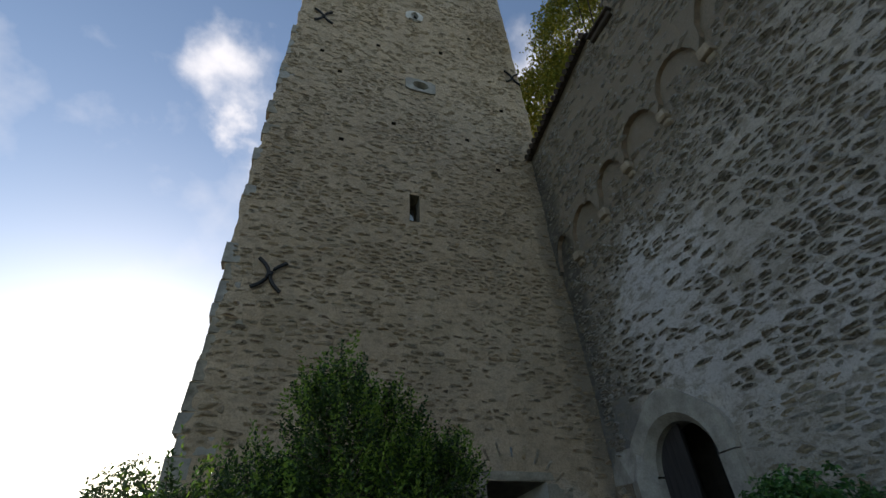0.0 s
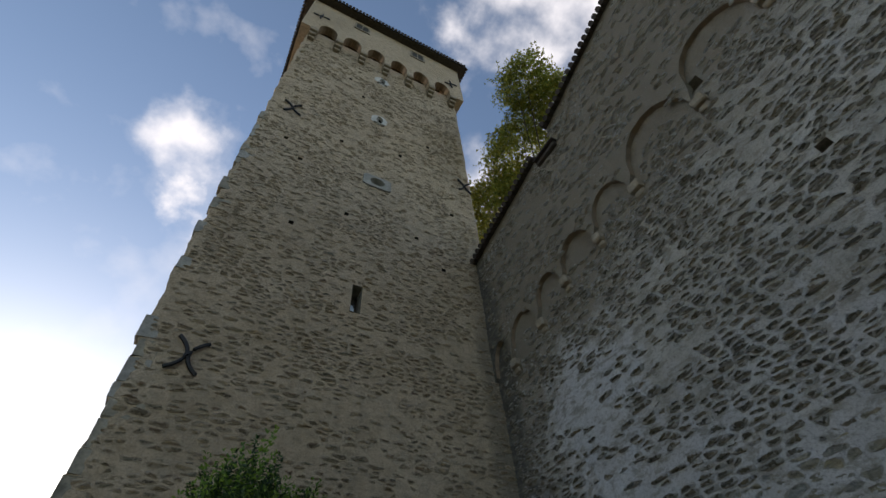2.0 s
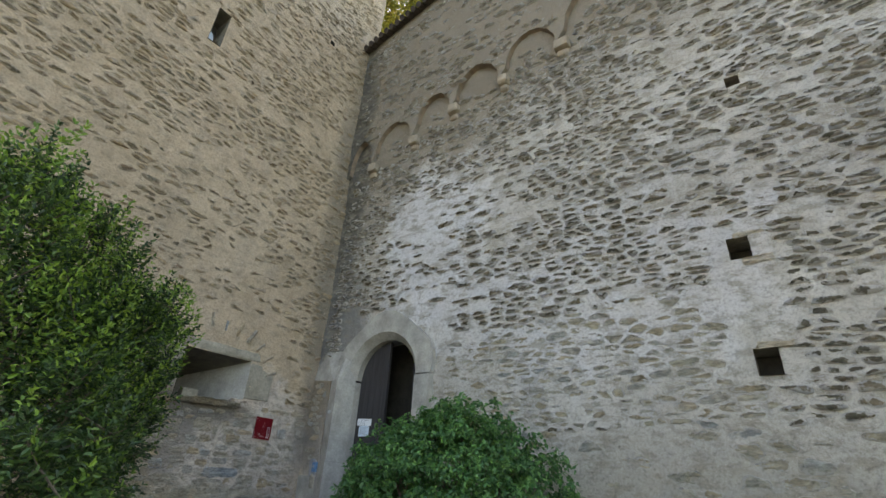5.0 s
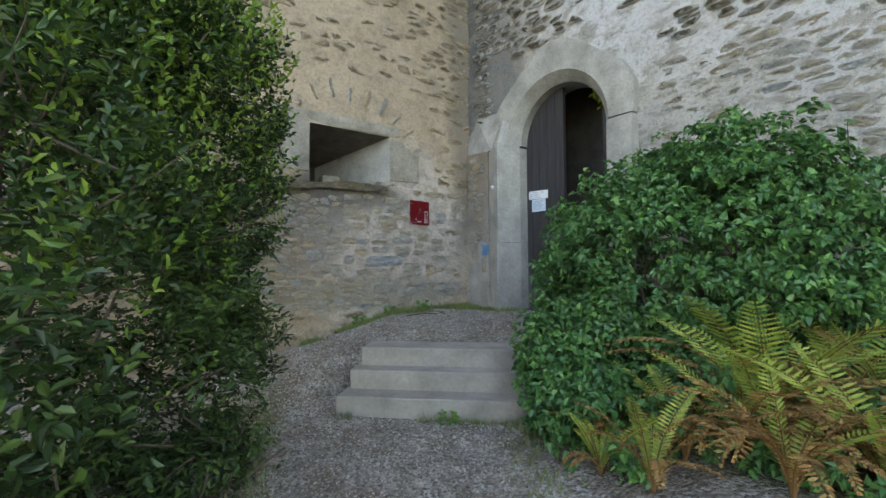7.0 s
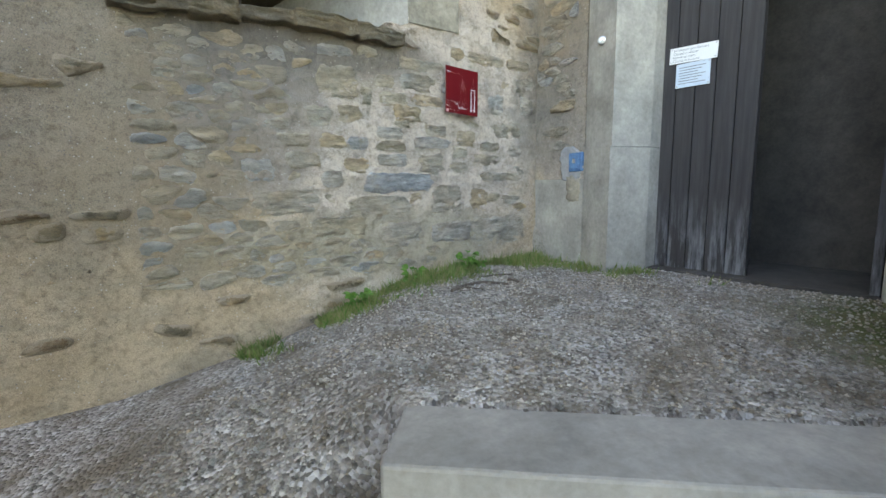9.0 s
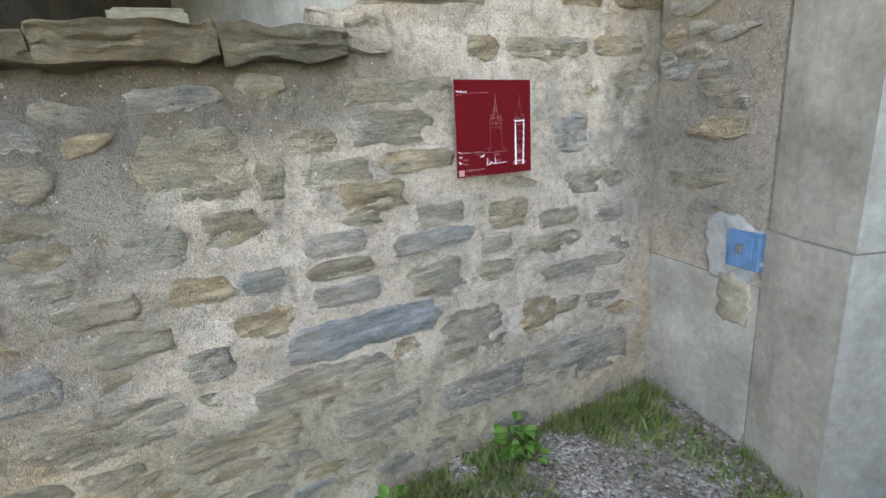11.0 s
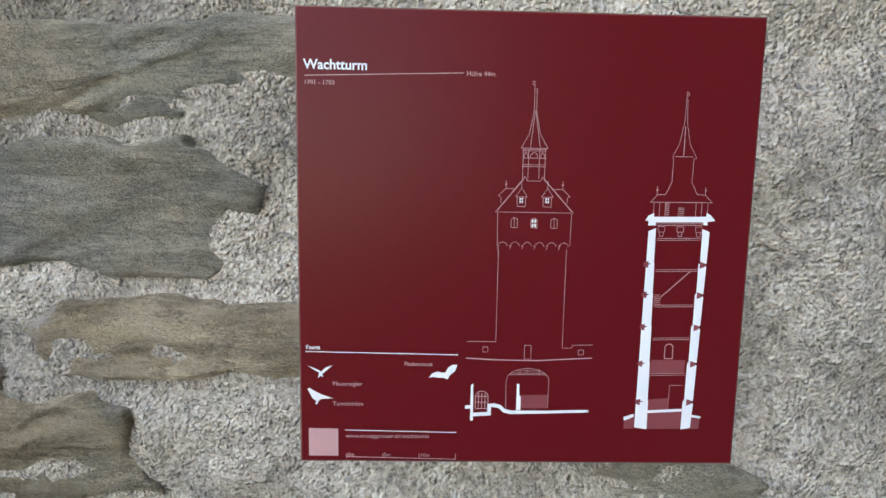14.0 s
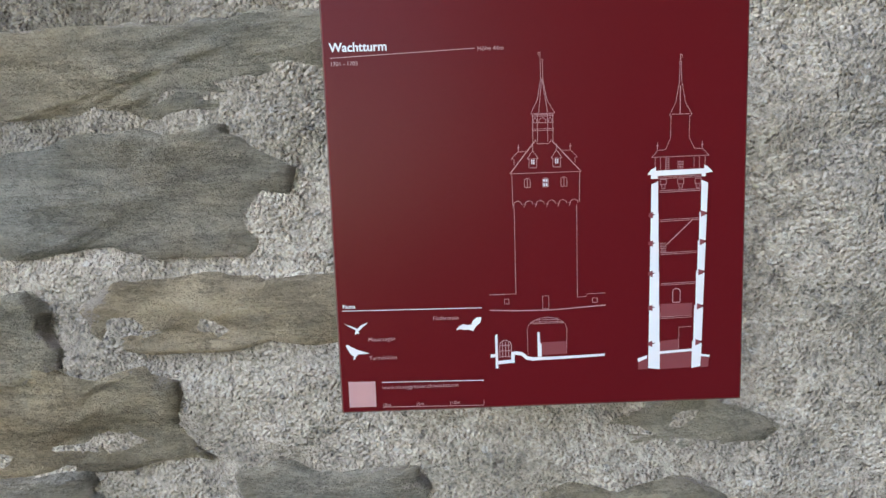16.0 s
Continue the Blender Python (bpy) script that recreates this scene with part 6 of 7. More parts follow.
def build_grass():
    rng = np.random.default_rng(9)
    P = []
    # along the foot of the tower and the jamb
    for x in rng.uniform(3.9, 7.0, 12000):
        P.append((x, YT - 0.04 - abs(rng.normal()) * 0.2))
    for _ in range(1300):
        P.append((rng.uniform(6.6, 6.95) , rng.uniform(7.9, 9.0)))
    for _ in range(700):
        P.append((7.05 - abs(rng.normal()) * 0.1, rng.uniform(7.2, 7.95)))
    # below the first step and at the path's edge
    for s in rng.uniform(0.0, 1.9, 500):
        o = -0.03 - abs(rng.normal()) * 0.05
        P.append((3.37 + 0.701 * s + 0.713 * o, 6.73 - 0.713 * s + 0.701 * o))
    for _ in range(900):
        y = rng.uniform(4.4, 7.6)
        P.append((2.25 + (y - 5.4) * 0.33 + rng.normal() * 0.1, y))
    for _ in range(900):
        y = rng.uniform(3.9, 5.6)
        P.append((3.75 + (y - 4.6) * 0.95 + rng.normal() * 0.12, y))
    P = np.array([p for p in P if off_way(*p) > 0.3 and nz(p[0] * 2.2, p[1] * 2.2, 4.0) > -0.18])
    base = np.array([(x, y, lies(x, y) - 0.005) for x, y in P])
    n = len(base)
    d = unit(np.stack([rng.normal(size=n) * 0.45, rng.normal(size=n) * 0.45 - 0.1, np.ones(n)], 1))
    holder = thing("grass_tufts", "short green grass along walls and path edges", "grass", kind="stuff")
    leaf_mesh("blades", base, unit(rng.normal(size=(n, 3))), d, rng.uniform(0.025, 0.09, n) * (1 + 0.7 * (rng.random(n) < 0.1)), rng.uniform(0.005, 0.011, n), m_grass, rng, holder, "", "quad")
    # broad-leaved weeds
    for k, (x, y, s) in enumerate(((5.98, YT - 0.12, 1.0), (5.3, YT - 0.2, 0.8), (4.72, YT - 0.3, 1.0), (6.0, YT - 0.22, 0.7), (4.05, 5.92, 0.7))):
        w = thing("weed", "small broad-leaved green weed at the wall foot", "weed", pose(x, y, lies(x, y), 0, 0, 0), group="weeds")
        m = 22
        a = rng.random(m) * 2 * math.pi
        h = rng.uniform(0.02, 0.15, m) * s
        b = np.stack([0.05 * np.cos(a), 0.05 * np.sin(a), h], 1)
        leaf_mesh("leaves", b, unit(rng.normal(size=(m, 3)) * 0.4 + np.array([0, -0.3, 1])), unit(np.stack([np.cos(a), np.sin(a), rng.uniform(-0.1, 0.5, m)], 1)), rng.uniform(0.05, 0.09, m) * s, rng.uniform(0.04, 0.065, m) * s, m_weed, rng, w)
        bm = bmesh.new()
        for q in b[::3]:
            tube(bm, [(0, 0, -0.01), tuple(q)], [0.003, 0.002], 4)
        part("stems", bm, m_weed, w)


def build_gravel():
    rng = np.random.default_rng(12)
    verts, faces = [], []
    octa = np.array([(1, 0, 0), (0, 1, 0), (-1, 0, 0), (0, -1, 0), (0, 0, 1), (0, 0, -1)])
    tri = [(0, 1, 4), (1, 2, 4), (2, 3, 4), (3, 0, 4), (1, 0, 5), (2, 1, 5), (3, 2, 5), (0, 3, 5)]
    spots = []
    while len(spots) < 26000:
        x, y = rng.uniform(1.4, 7.2), rng.uniform(2.9, 9.1)
        d = (x - 3.37) * 0.707 + (y - 6.73) * 0.707
        s = (x - 3.37) * 0.707 - (y - 6.73) * 0.707
        if -0.03 < d < 0.95 and s > -0.03:
            continue
        if s > 1.6 and d < 0.9 or s < -1.1 or y > YT - 0.1:
            continue
        spots.append((x, y))
    for x, y in spots:
        r = rng.uniform(0.005, 0.014) * (1.8 if rng.random() < 0.05 else 1)
        m = Euler(rng.uniform(0, 6, 3)).to_matrix()
        v = octa * r * rng.uniform(0.6, 1.15, (6, 1))
        v = v @ np.array(m).T * np.array([1, 1, 0.75]) + np.array([x, y, lies(x, y) + r * 0.2])
        o = len(verts)
        verts += v.tolist()
        faces += [tuple(o + i for i in f) for f in tri]
    ob = solid("gravel", verts, faces, m_pebble)
    tagged(ob, "loose grey gravel strewn over the path", "gravel", kind="stuff")


def build_roots():
    for pts, r in (([(5.25, 8.42), (5.45, 8.5), (5.62, 8.46), (5.72, 8.3)], 0.014), ([(5.4, 8.48), (5.42, 8.35), (5.44, 8.28)], 0.009), ([(5.85, 8.42), (5.87, 8.34), (5.84, 8.3)], 0.014), ([(5.75, 8.66), (5.95, 8.62), (6.05, 8.56)], 0.008)):
        t = thing("root", "thin dark tree root lying in the gravel", "root", group="roots in the gravel")
        bm = bmesh.new()
        p = [(x, y, lies(x, y) + 0.008) for x, y in pts]
        tube(bm, p, [r * (0.7 + 0.3 * ((k + 1) % 2)) for k in range(len(p))], 7)
        part("root_strand", bm, m_root, t)


def build_sprig():
    """A vine that hangs into the gate."""
    t = thing("vine_sprig", "yellow-green vine hanging in the gate arch", "plant")
    rng = np.random.default_rng(77)
    pts = np.array([(7.75, 6.75, 4.62), (7.72, 6.85, 4.2), (7.68, 6.8, 4.0), (7.66, 6.7, 3.86)])
    bm = bmesh.new()
    tube(bm, pts.tolist(), [0.008, 0.007, 0.005, 0.003], 5)
    part("stem", bm, m_bark, t)
    q = rng.random(90) * 2.99
    base = np.array([pts[int(k)] * (1 - k % 1) + pts[int(k) + 1] * (k % 1) for k in q]) + rng.normal(size=(90, 3)) * 0.05
    leaf_mesh("leaves", base, unit(rng.normal(size=(90, 3)) + np.array([-1, 0, 0.5])), unit(rng.normal(size=(90, 3)) + np.array([0, 0, -0.8])), rng.uniform(0.06, 0.11, 90), rng.uniform(0.04, 0.07, 90), m_bright, rng, t)


# ---- red information panel ----
SIGN = 0.4


def build_sign():
    m = pose(5.9675, YT - 0.066, 2.2565, 0, 1.0, 2.6)
    s = thing("info_panel", "square dark red enamel panel with white tower drawings", "sign", m)
    h = SIGN / 2
    box("plate", (-h, 0, -h), (h, 0.008, h), m_sign, s, bevel=0.0015)
    box("rim", (-h - 0.0012, 0.002, -h - 0.0012), (h + 0.0012, 0.0068, h + 0.0012), m_sign_edge, s, "rusty worn edge", bevel=0)
    for x in (-0.15, 0.15):
        box("spacer", (x - 0.015, 0.008, -0.02), (x + 0.015, 0.09, 0.02), m_steel, s, bevel=0.002)
    up = [0.0004]

    def flat(name, polys, mat, label=""):
        """Thin printed shapes, given in parts of the panel's side from its upper left corner."""
        up[0] += 0.00001
        verts, faces = [], []
        for p in polys:
            o = len(verts)
            if p[0][0] > 0.7:
                p = [(0.839 + (u - 0.8475) * 0.91, v + 0.012 * (v < 0.45)) for u, v in p]
            verts += [(-h + u * SIGN, -up[0], h - (v + (0.016 * (1 - v / 0.45) if u > 0.43 and v < 0.45 else 0)) * SIGN) for u, v in p]
            faces.append(tuple(range(o, o + len(p))))
        return solid(name, verts, faces, mat, s, label)

    def line(pts, w=0.0016, closed=False):
        """Strokes along points."""
        out = []
        pts = list(pts) + ([pts[0]] if closed else [])
        for (a, b), (c, d) in zip(pts, pts[1:]):
            n = math.hypot(c - a, d - b) or 1
            x, y = (d - b) / n * w / 2, -(c - a) / n * w / 2
            out.append([(a + x, b + y), (c + x, d + y), (c - x, d - y), (a - x, b - y)])
        return out

    def text(body, u, v, size, mat, bold=0.0):
        c = bpy.data.curves.new("words", "FONT")
        c.body, c.size, c.offset = body, size * SIGN, bold * SIGN
        t = new("words", c)
        dg = bpy.context.evaluated_depsgraph_get()
        me = bpy.data.meshes.new_from_object(t.evaluated_get(dg))
        bpy.data.objects.remove(t)
        me.materials.clear()
        me.materials.append(mat)
        ob = new("lettering", me)
        ob.parent = s
        ob.matrix_basis = pose(-h + u * SIGN, -0.0009, h - v * SIGN, 90, 0, 0)
        tagged(ob, 'lettering "%s"' % body)

    text("Wachtturm", 0.016, 0.127, 0.0285, m_sign_ink, 0.0006)
    text("Höhe 44m", 0.361, 0.1345, 0.0145, m_sign_pink)
    text("1701 - 1703", 0.016, 0.159, 0.0135, m_sign_pink)
    text("Fauna", 0.014, 0.7355, 0.0135, m_sign_ink, 0.0003)
    text("Mauersegler", 0.073, 0.8195, 0.0135, m_sign_pink)
    text("Turmdohlen", 0.073, 0.8665, 0.0138, m_sign_pink)
    text("Fledermaus", 0.234, 0.772, 0.0138, m_sign_pink)
    text("www.museggmauer.ch/wachtturm", 0.102, 0.9425, 0.0138, m_sign_pink)
    for body, u in (("0m", 0.106), ("5m", 0.189), ("10m", 0.273)):
        text(body, u, 0.9875, 0.0125, m_sign_pink)
    flat("title_rule", line([(0.017, 0.1405), (0.355, 0.1285)], 0.0016), m_sign_pink)
    flat("fauna_rule", line([(0.013, 0.7415), (0.355, 0.7455)], 0.0018), m_sign_ink)
    flat("address_rule", line([(0.101, 0.925), (0.355, 0.929)], 0.0018), m_sign_ink)
    bar = line([(0.103, 0.989), (0.355, 0.9935)], 0.0016)
    for u in (0.1035, 0.187, 0.2705, 0.3545):
        bar += line([(u, 0.992), (u, 0.981)], 0.0014)
    flat("scale_bar", bar, m_sign_pink)
    # a plain pale square where the code is printed
    flat("printed_square", [[(0.018, 0.921), (0.085, 0.922), (0.085, 0.987), (0.018, 0.987)]], m_sign_pink)
    # birds and a bat
    flat("swift_shape", [[(0.016, 0.774), (0.03, 0.779), (0.047, 0.787), (0.052, 0.8), (0.046, 0.798), (0.04, 0.803), (0.043, 0.79), (0.03, 0.783)], [(0.047, 0.788), (0.056, 0.779), (0.074, 0.772), (0.06, 0.784), (0.05, 0.793)]], m_sign_ink)
    flat("daw_shape", [[(0.016, 0.829), (0.021, 0.826), (0.028, 0.831), (0.045, 0.84), (0.074, 0.85), (0.046, 0.852), (0.04, 0.858), (0.038, 0.864), (0.033, 0.864), (0.036, 0.857), (0.027, 0.85), (0.019, 0.834)]], m_sign_ink)
    flat("bat_shape", [[(0.29, 0.8), (0.297, 0.79), (0.308, 0.785), (0.318, 0.787), (0.328, 0.787), (0.333, 0.776), (0.343, 0.769), (0.354, 0.769), (0.35, 0.783), (0.338, 0.793), (0.333, 0.803), (0.322, 0.799), (0.31, 0.799), (0.3, 0.797)]], m_sign_ink)
    # the tower from outside, in thin strokes
    thin = 0.0011
    c = 0.511
    front = line([(0.508, 0.13), (0.508, 0.147)], thin) + line([(0.508, 0.131), (0.5035, 0.132), (0.5035, 0.138), (0.508, 0.138)], thin)
    front += line([(c + 0.0035 * math.cos(a), 0.151 + 0.0035 * math.sin(a)) for a in np.linspace(0, 2 * math.pi, 9)], thin)
    front += line([(c - 0.0025, 0.155), (c - 0.0025, 0.194), (0.5, 0.245), (0.483, 0.277), (0.541, 0.277), (0.523, 0.245), (c + 0.0025, 0.194), (c + 0.0025, 0.155)], thin)
    front += line([(c, 0.195), (0.503, 0.275)], thin) + line([(c + 0.001, 0.195), (0.524, 0.275)], thin)
    for v in (0.2795, 0.283, 0.299, 0.314, 0.318):
        front += line([(0.486, v), (0.538, v)], thin)
    for u in (0.488, 0.4995, 0.5235, 0.536):
        front += line([(u, 0.28), (u, 0.345)], thin)
    for u, w in ((0.494, 0.004), (0.5115, 0.008), (0.53, 0.004)):
        front += line([(u - w, 0.299), (u - w, 0.292), (u, 0.286), (u + w, 0.292), (u + w, 0.299)], thin)
    front += line([(0.494, 0.34), (0.431, 0.421), (0.603, 0.421), (0.532, 0.341)], thin) + line([(0.494, 0.34), (0.499, 0.35), (0.527, 0.35), (0.532, 0.341)], thin) + line([(0.492, 0.345), (0.434, 0.419)], thin) + line([(0.534, 0.345), (0.6, 0.419)], thin)
    for s0, k in ((0.44, -1), (0.59, 1)):
        front += line([(s0 + k * 0.0, 0.385), (s0 + k * 0.004, 0.385), (s0 - k * 0.012, 0.368), (s0 - k * 0.032, 0.368)], thin) + line([(s0 - k * 0.013, 0.368), (s0 - k * 0.013, 0.35)], thin) + line([(s0 - k * 0.002, 0.386), (s0 - k * 0.002, 0.4)], thin)
        front += line([(s0 - k * 0.0155, 0.358), (s0 - k * 0.0105, 0.358)], 0.002)
    panes = []
    for u in (0.487, 0.544):
        front += line([(u - 0.013, 0.386), (u, 0.366), (u + 0.013, 0.386)], thin, True) + line([(u - 0.009, 0.386), (u - 0.009, 0.408), (u + 0.009, 0.408), (u + 0.009, 0.386)], thin) + line([(u, 0.366), (u, 0.35)], thin)
        for a in (-0.004, 0.001):
            for b in (0.388, 0.3945):
                panes.append([(u + a, b), (u + a + 0.003, b), (u + a + 0.003, b + 0.005), (u + a, b + 0.005)])
    front += line([(0.436, 0.423), (0.437, 0.495)], thin) + line([(0.599, 0.423), (0.598, 0.494)], thin)
    for u in (0.473, 0.5165, 0.561):
        front += line([(u - 0.007, 0.456), (u - 0.007, 0.437), (u, 0.433), (u + 0.007, 0.437), (u + 0.007, 0.456)], thin, True) + line([(u, 0.434), (u, 0.456)], thin)
    for a in (-0.005, 0.0012):
        for b in (0.437, 0.447):
            panes.append([(0.5165 + a, b), (0.5165 + a + 0.0037, b), (0.5165 + a + 0.0037, b + 0.007), (0.5165 + a, b + 0.007)])
    for k in range(6):
        u = 0.449 + 0.0272 * k
        front += line([(u - 0.0095, 0.497), (u - 0.008, 0.491), (u, 0.4875), (u + 0.008, 0.491), (u + 0.0095, 0.497)], thin) + line([(u - 0.0135, 0.495), (u - 0.0095, 0.497), (u - 0.012, 0.504)], thin)
    front += line([(0.44, 0.503), (0.44, 0.714), (0.375, 0.714)], thin) + line([(0.591, 0.502), (0.591, 0.727), (0.612, 0.727), (0.614, 0.72), (0.66, 0.719)], thin)
    front += line([(0.374, 0.7525), (0.44, 0.756), (0.53, 0.757), (0.66, 0.7495)], 0.0024)
    for u, w, v0, v1 in ((0.417, 0.0055, 0.726, 0.738), (0.634, 0.006, 0.731, 0.742), (0.513, 0.0075, 0.7215, 0.7535)):
        front += line([(u - w, v0), (u + w, v0), (u + w, v1), (u - w, v1)], thin, True)
    # the gate beneath it
    front += line([(0.467, 0.868), (0.466, 0.804), *[(0.515 - 0.049 * math.cos(a), 0.804 - 0.029 * math.sin(a)) for a in np.linspace(0, math.pi, 9)], (0.563, 0.868)], thin)
    for v, a in ((0.79, 0.041), (0.7865, 0.038), (0.781, 0.03)):
        front += line([(0.515 - a, v), (0.515 + a, v)], thin)
    for u in (0.497, 0.513, 0.541):
        front += line([(u, 0.777), (u, 0.79)], thin)
    front += line([(0.397, 0.874), (0.397, 0.842), *[(0.4115 - 0.0145 * math.cos(a), 0.842 - 0.0125 * math.sin(a)) for a in np.linspace(0, math.pi, 7)], (0.426, 0.874)], 0.0016)
    for v in (0.842, 0.856, 0.871):
        front += line([(0.399, v), (0.424, v)], 0.0016)
    for u in (0.404, 0.4115, 0.419):
        front += line([(u, 0.834), (u, 0.872)], 0.0014)
    flat("front_drawing", front, m_sign_pink, "outline drawing of the tower front")
    flat("window_drawing", panes, m_sign_ink)
    flat("room_fill", [[(0.499, 0.838), (0.563, 0.837), (0.563, 0.869), (0.499, 0.87)]], m_sign_mid)
    flat("ground_drawing", [[(0.386, 0.817), (0.392, 0.812), (0.3925, 0.9), (0.386, 0.9)], [(0.374, 0.864), (0.386, 0.863), (0.386, 0.871), (0.374, 0.872)],
                            [(0.3925, 0.881), (0.425, 0.879), (0.425, 0.86), (0.44, 0.858), (0.455, 0.862), (0.466, 0.872), (0.48, 0.875), (0.563, 0.8745), (0.658, 0.872), (0.658, 0.878), (0.563, 0.8815), (0.477, 0.8835), (0.462, 0.88), (0.45, 0.869), (0.434, 0.867), (0.433, 0.887), (0.3925, 0.89)],
                            [(0.491, 0.812), (0.4965, 0.812), (0.4975, 0.838), (0.501, 0.843), (0.501, 0.874), (0.491, 0.874)]], m_sign_ink, "white section of the ground and gate")
    # the section through it
    d = 0.8475
    cut = line([(d - 0.001, 0.134), (d - 0.001, 0.151)], thin) + line([(d - 0.001, 0.135), (d + 0.004, 0.137), (d + 0.004, 0.143), (d - 0.001, 0.144)], thin)
    cut += line([(d + 0.003 * math.cos(a), 0.155 + 0.003 * math.sin(a)) for a in np.linspace(0, 2 * math.pi, 9)], thin)
    cut += line([(d - 0.0015, 0.158), (d - 0.0025, 0.2), (d - 0.012, 0.25), (0.82, 0.28), (0.825, 0.283)], thin) + line([(d + 0.0015, 0.158), (d + 0.0035, 0.2), (d + 0.014, 0.25), (0.879, 0.28), (0.874, 0.283)], thin)
    cut += line([(0.826, 0.2775), (0.872, 0.2775)], thin) + line([(d, 0.21), (d, 0.277)], 0.0018)
    cut += line([(0.824, 0.281), (0.823, 0.335), (0.81, 0.363), (0.79, 0.364), (0.774, 0.381), (0.925, 0.38), (0.907, 0.363), (0.887, 0.362), (0.872, 0.335), (0.873, 0.281)], thin)
    for u in (0.789, 0.907):
        cut += line([(u, 0.363), (u, 0.345)], thin) + line([(u - 0.0025, 0.353), (u + 0.0025, 0.353)], 0.002)
    for u in (0.783, 0.797, 0.811, 0.886, 0.9, 0.915):
        cut += line([(u, 0.382), (u, 0.418)], thin)
    for k in range(7):
        cut += line([(0.812, 0.384 + 0.005 * k), (0.821, 0.384 + 0.005 * k)], 0.0016) + line([(0.842, 0.393 + 0.004 * k), (0.858, 0.393 + 0.004 * k)], 0.0013)
    for u in (0.805, 0.851, 0.897):
        cut += line([(u - 0.008, 0.436), (u + 0.008, 0.436), (u + 0.008, 0.46), (u - 0.008, 0.46)], thin, True) + line([(u - 0.005, 0.46), (u - 0.004, 0.47), (u + 0.004, 0.47), (u + 0.005, 0.46)], thin)
    for v, a, b in ((0.43, 0.79, 0.905), (0.475, 0.795, 0.903), (0.545, 0.797, 0.905), (0.6255, 0.8, 0.898), (0.7015, 0.801, 0.893), (0.785, 0.797, 0.887)):
        cut += line([(a, v), (b, v - 0.002)], thin) + line([(a, v + 0.004), (b, v + 0.002)], thin)
    cut += line([(0.816, 0.605), (0.885, 0.546)], 0.0022)
    for k in range(6):
        cut += line([(0.797, 0.602 + 0.0042 * k), (0.814, 0.602 + 0.0042 * k)], 0.0012) + line([(0.836, 0.754 + 0.0052 * k), (0.848, 0.754 + 0.0052 * k)], 0.0013)
    cut += line([(0.833, 0.749), (0.833, 0.721), (0.838, 0.715), (0.848, 0.715), (0.853, 0.721), (0.853, 0.749)], 0.002, True) + line([(0.85, 0.873), (0.851, 0.812), (0.884, 0.811)], thin)
    flat("section_outline", cut, m_sign_pink, "outline drawing of the tower section")["kind"] = "stuff"
    for p in [[(0.8, 0.752), (0.887, 0.752), (0.885, 0.783), (0.799, 0.784)], [(0.797, 0.846), (0.85, 0.842), (0.849, 0.871), (0.796, 0.873)], [(0.74, 0.893), (0.766, 0.89), (0.766, 0.916), (0.74, 0.916)], [(0.795, 0.878), (0.885, 0.874), (0.885, 0.915), (0.795, 0.917)], [(0.911, 0.886), (0.934, 0.89), (0.932, 0.915), (0.911, 0.916)]]:
        flat("room_tint", [p], m_sign_mid)
    white = [[(0.763, 0.423), (0.772, 0.411), (0.785, 0.405), (0.785, 0.414), (0.913, 0.412), (0.913, 0.403), (0.923, 0.408), (0.936, 0.421), (0.917, 0.424), (0.917, 0.432), (0.906, 0.431), (0.906, 0.425), (0.79, 0.427), (0.79, 0.434), (0.772, 0.434), (0.772, 0.424)]]
    levels = ((0.456, 0.533), (0.533, 0.602), (0.602, 0.676), (0.676, 0.761), (0.761, 0.8515), (0.8515, 0.917))
    lower = 0.0
    for v0, v1 in levels:
        w = 0.018 + 0.024 * (v0 - 0.45)
        lean = 0.014 * (v0 - 0.45)
        white.append([(0.7735 - lean, v0 + 0.003), (0.7735 + w - lean * 0.4, v0 - 0.004), (0.7735 + w - lean * 0.4, v1), (0.7725 - lean, v1 - 0.004)])
        white.append([(0.924 - w - lean * 1.7, v0 - 0.004), (0.924 - lean * 1.9, v0 + 0.003), (0.922 - lean * 2.1, v1 - 0.004), (0.924 - w - lean * 1.9, v1)])
    white += [[(0.738, 0.888), (0.764, 0.88), (0.764, 0.888), (0.74, 0.897)], [(0.79, 0.872), (0.886, 0.867), (0.886, 0.8735), (0.79, 0.8785)], [(0.91, 0.881), (0.936, 0.885), (0.934, 0.89), (0.91, 0.887)]]
    notch = [[(a, v - 0.004), (a + 0.012 * g, v - 0.008), (a + 0.012 * g, v + 0.008), (a, v + 0.004)] for v, _ in levels[1:] for a, g in ((0.766, 1), (0.92 - 0.03 * (v - 0.45), -1))]
    for p in white:
        flat("cut_wall", [p], m_sign_ink, "white cut wall of the drawn section")
    for p in notch:
        flat("window_splay", [p], m_sign_mid)


# ---- build it all ----
build_ground()
tower = build_tower()
build_niche(tower)
build_tower_openings(tower)
town_wall = build_town_wall()
gate = build_gate()
build_steps()
build_sign()
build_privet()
build_ivy()
build_ferns()
build_trees()
build_grass()
build_gravel()
build_roots()
build_sprig()


# ---- rubble of the walls ----
TOWER_CLEAR = [(3.1, 6.04, 2.5, 3.68), SLIT, EYE_HOLE, (2.3, 3.3, 21.3, 22.35), (2.25, 3.25, 26.0, 27.0), *PIT_BOXES, (5.78, 6.16, 2.07, 2.44)]
rng = random.Random(101)


def tower_spot(u, v, d):
    x, y, z = tower_face(u, v)
    return (x, y - d, z)


def near_spot(u, v, d):
    x, y, z = tower_face(u, v)
    return (x, YT + 0.012 - swell(u, v, 0.15) - d, z)


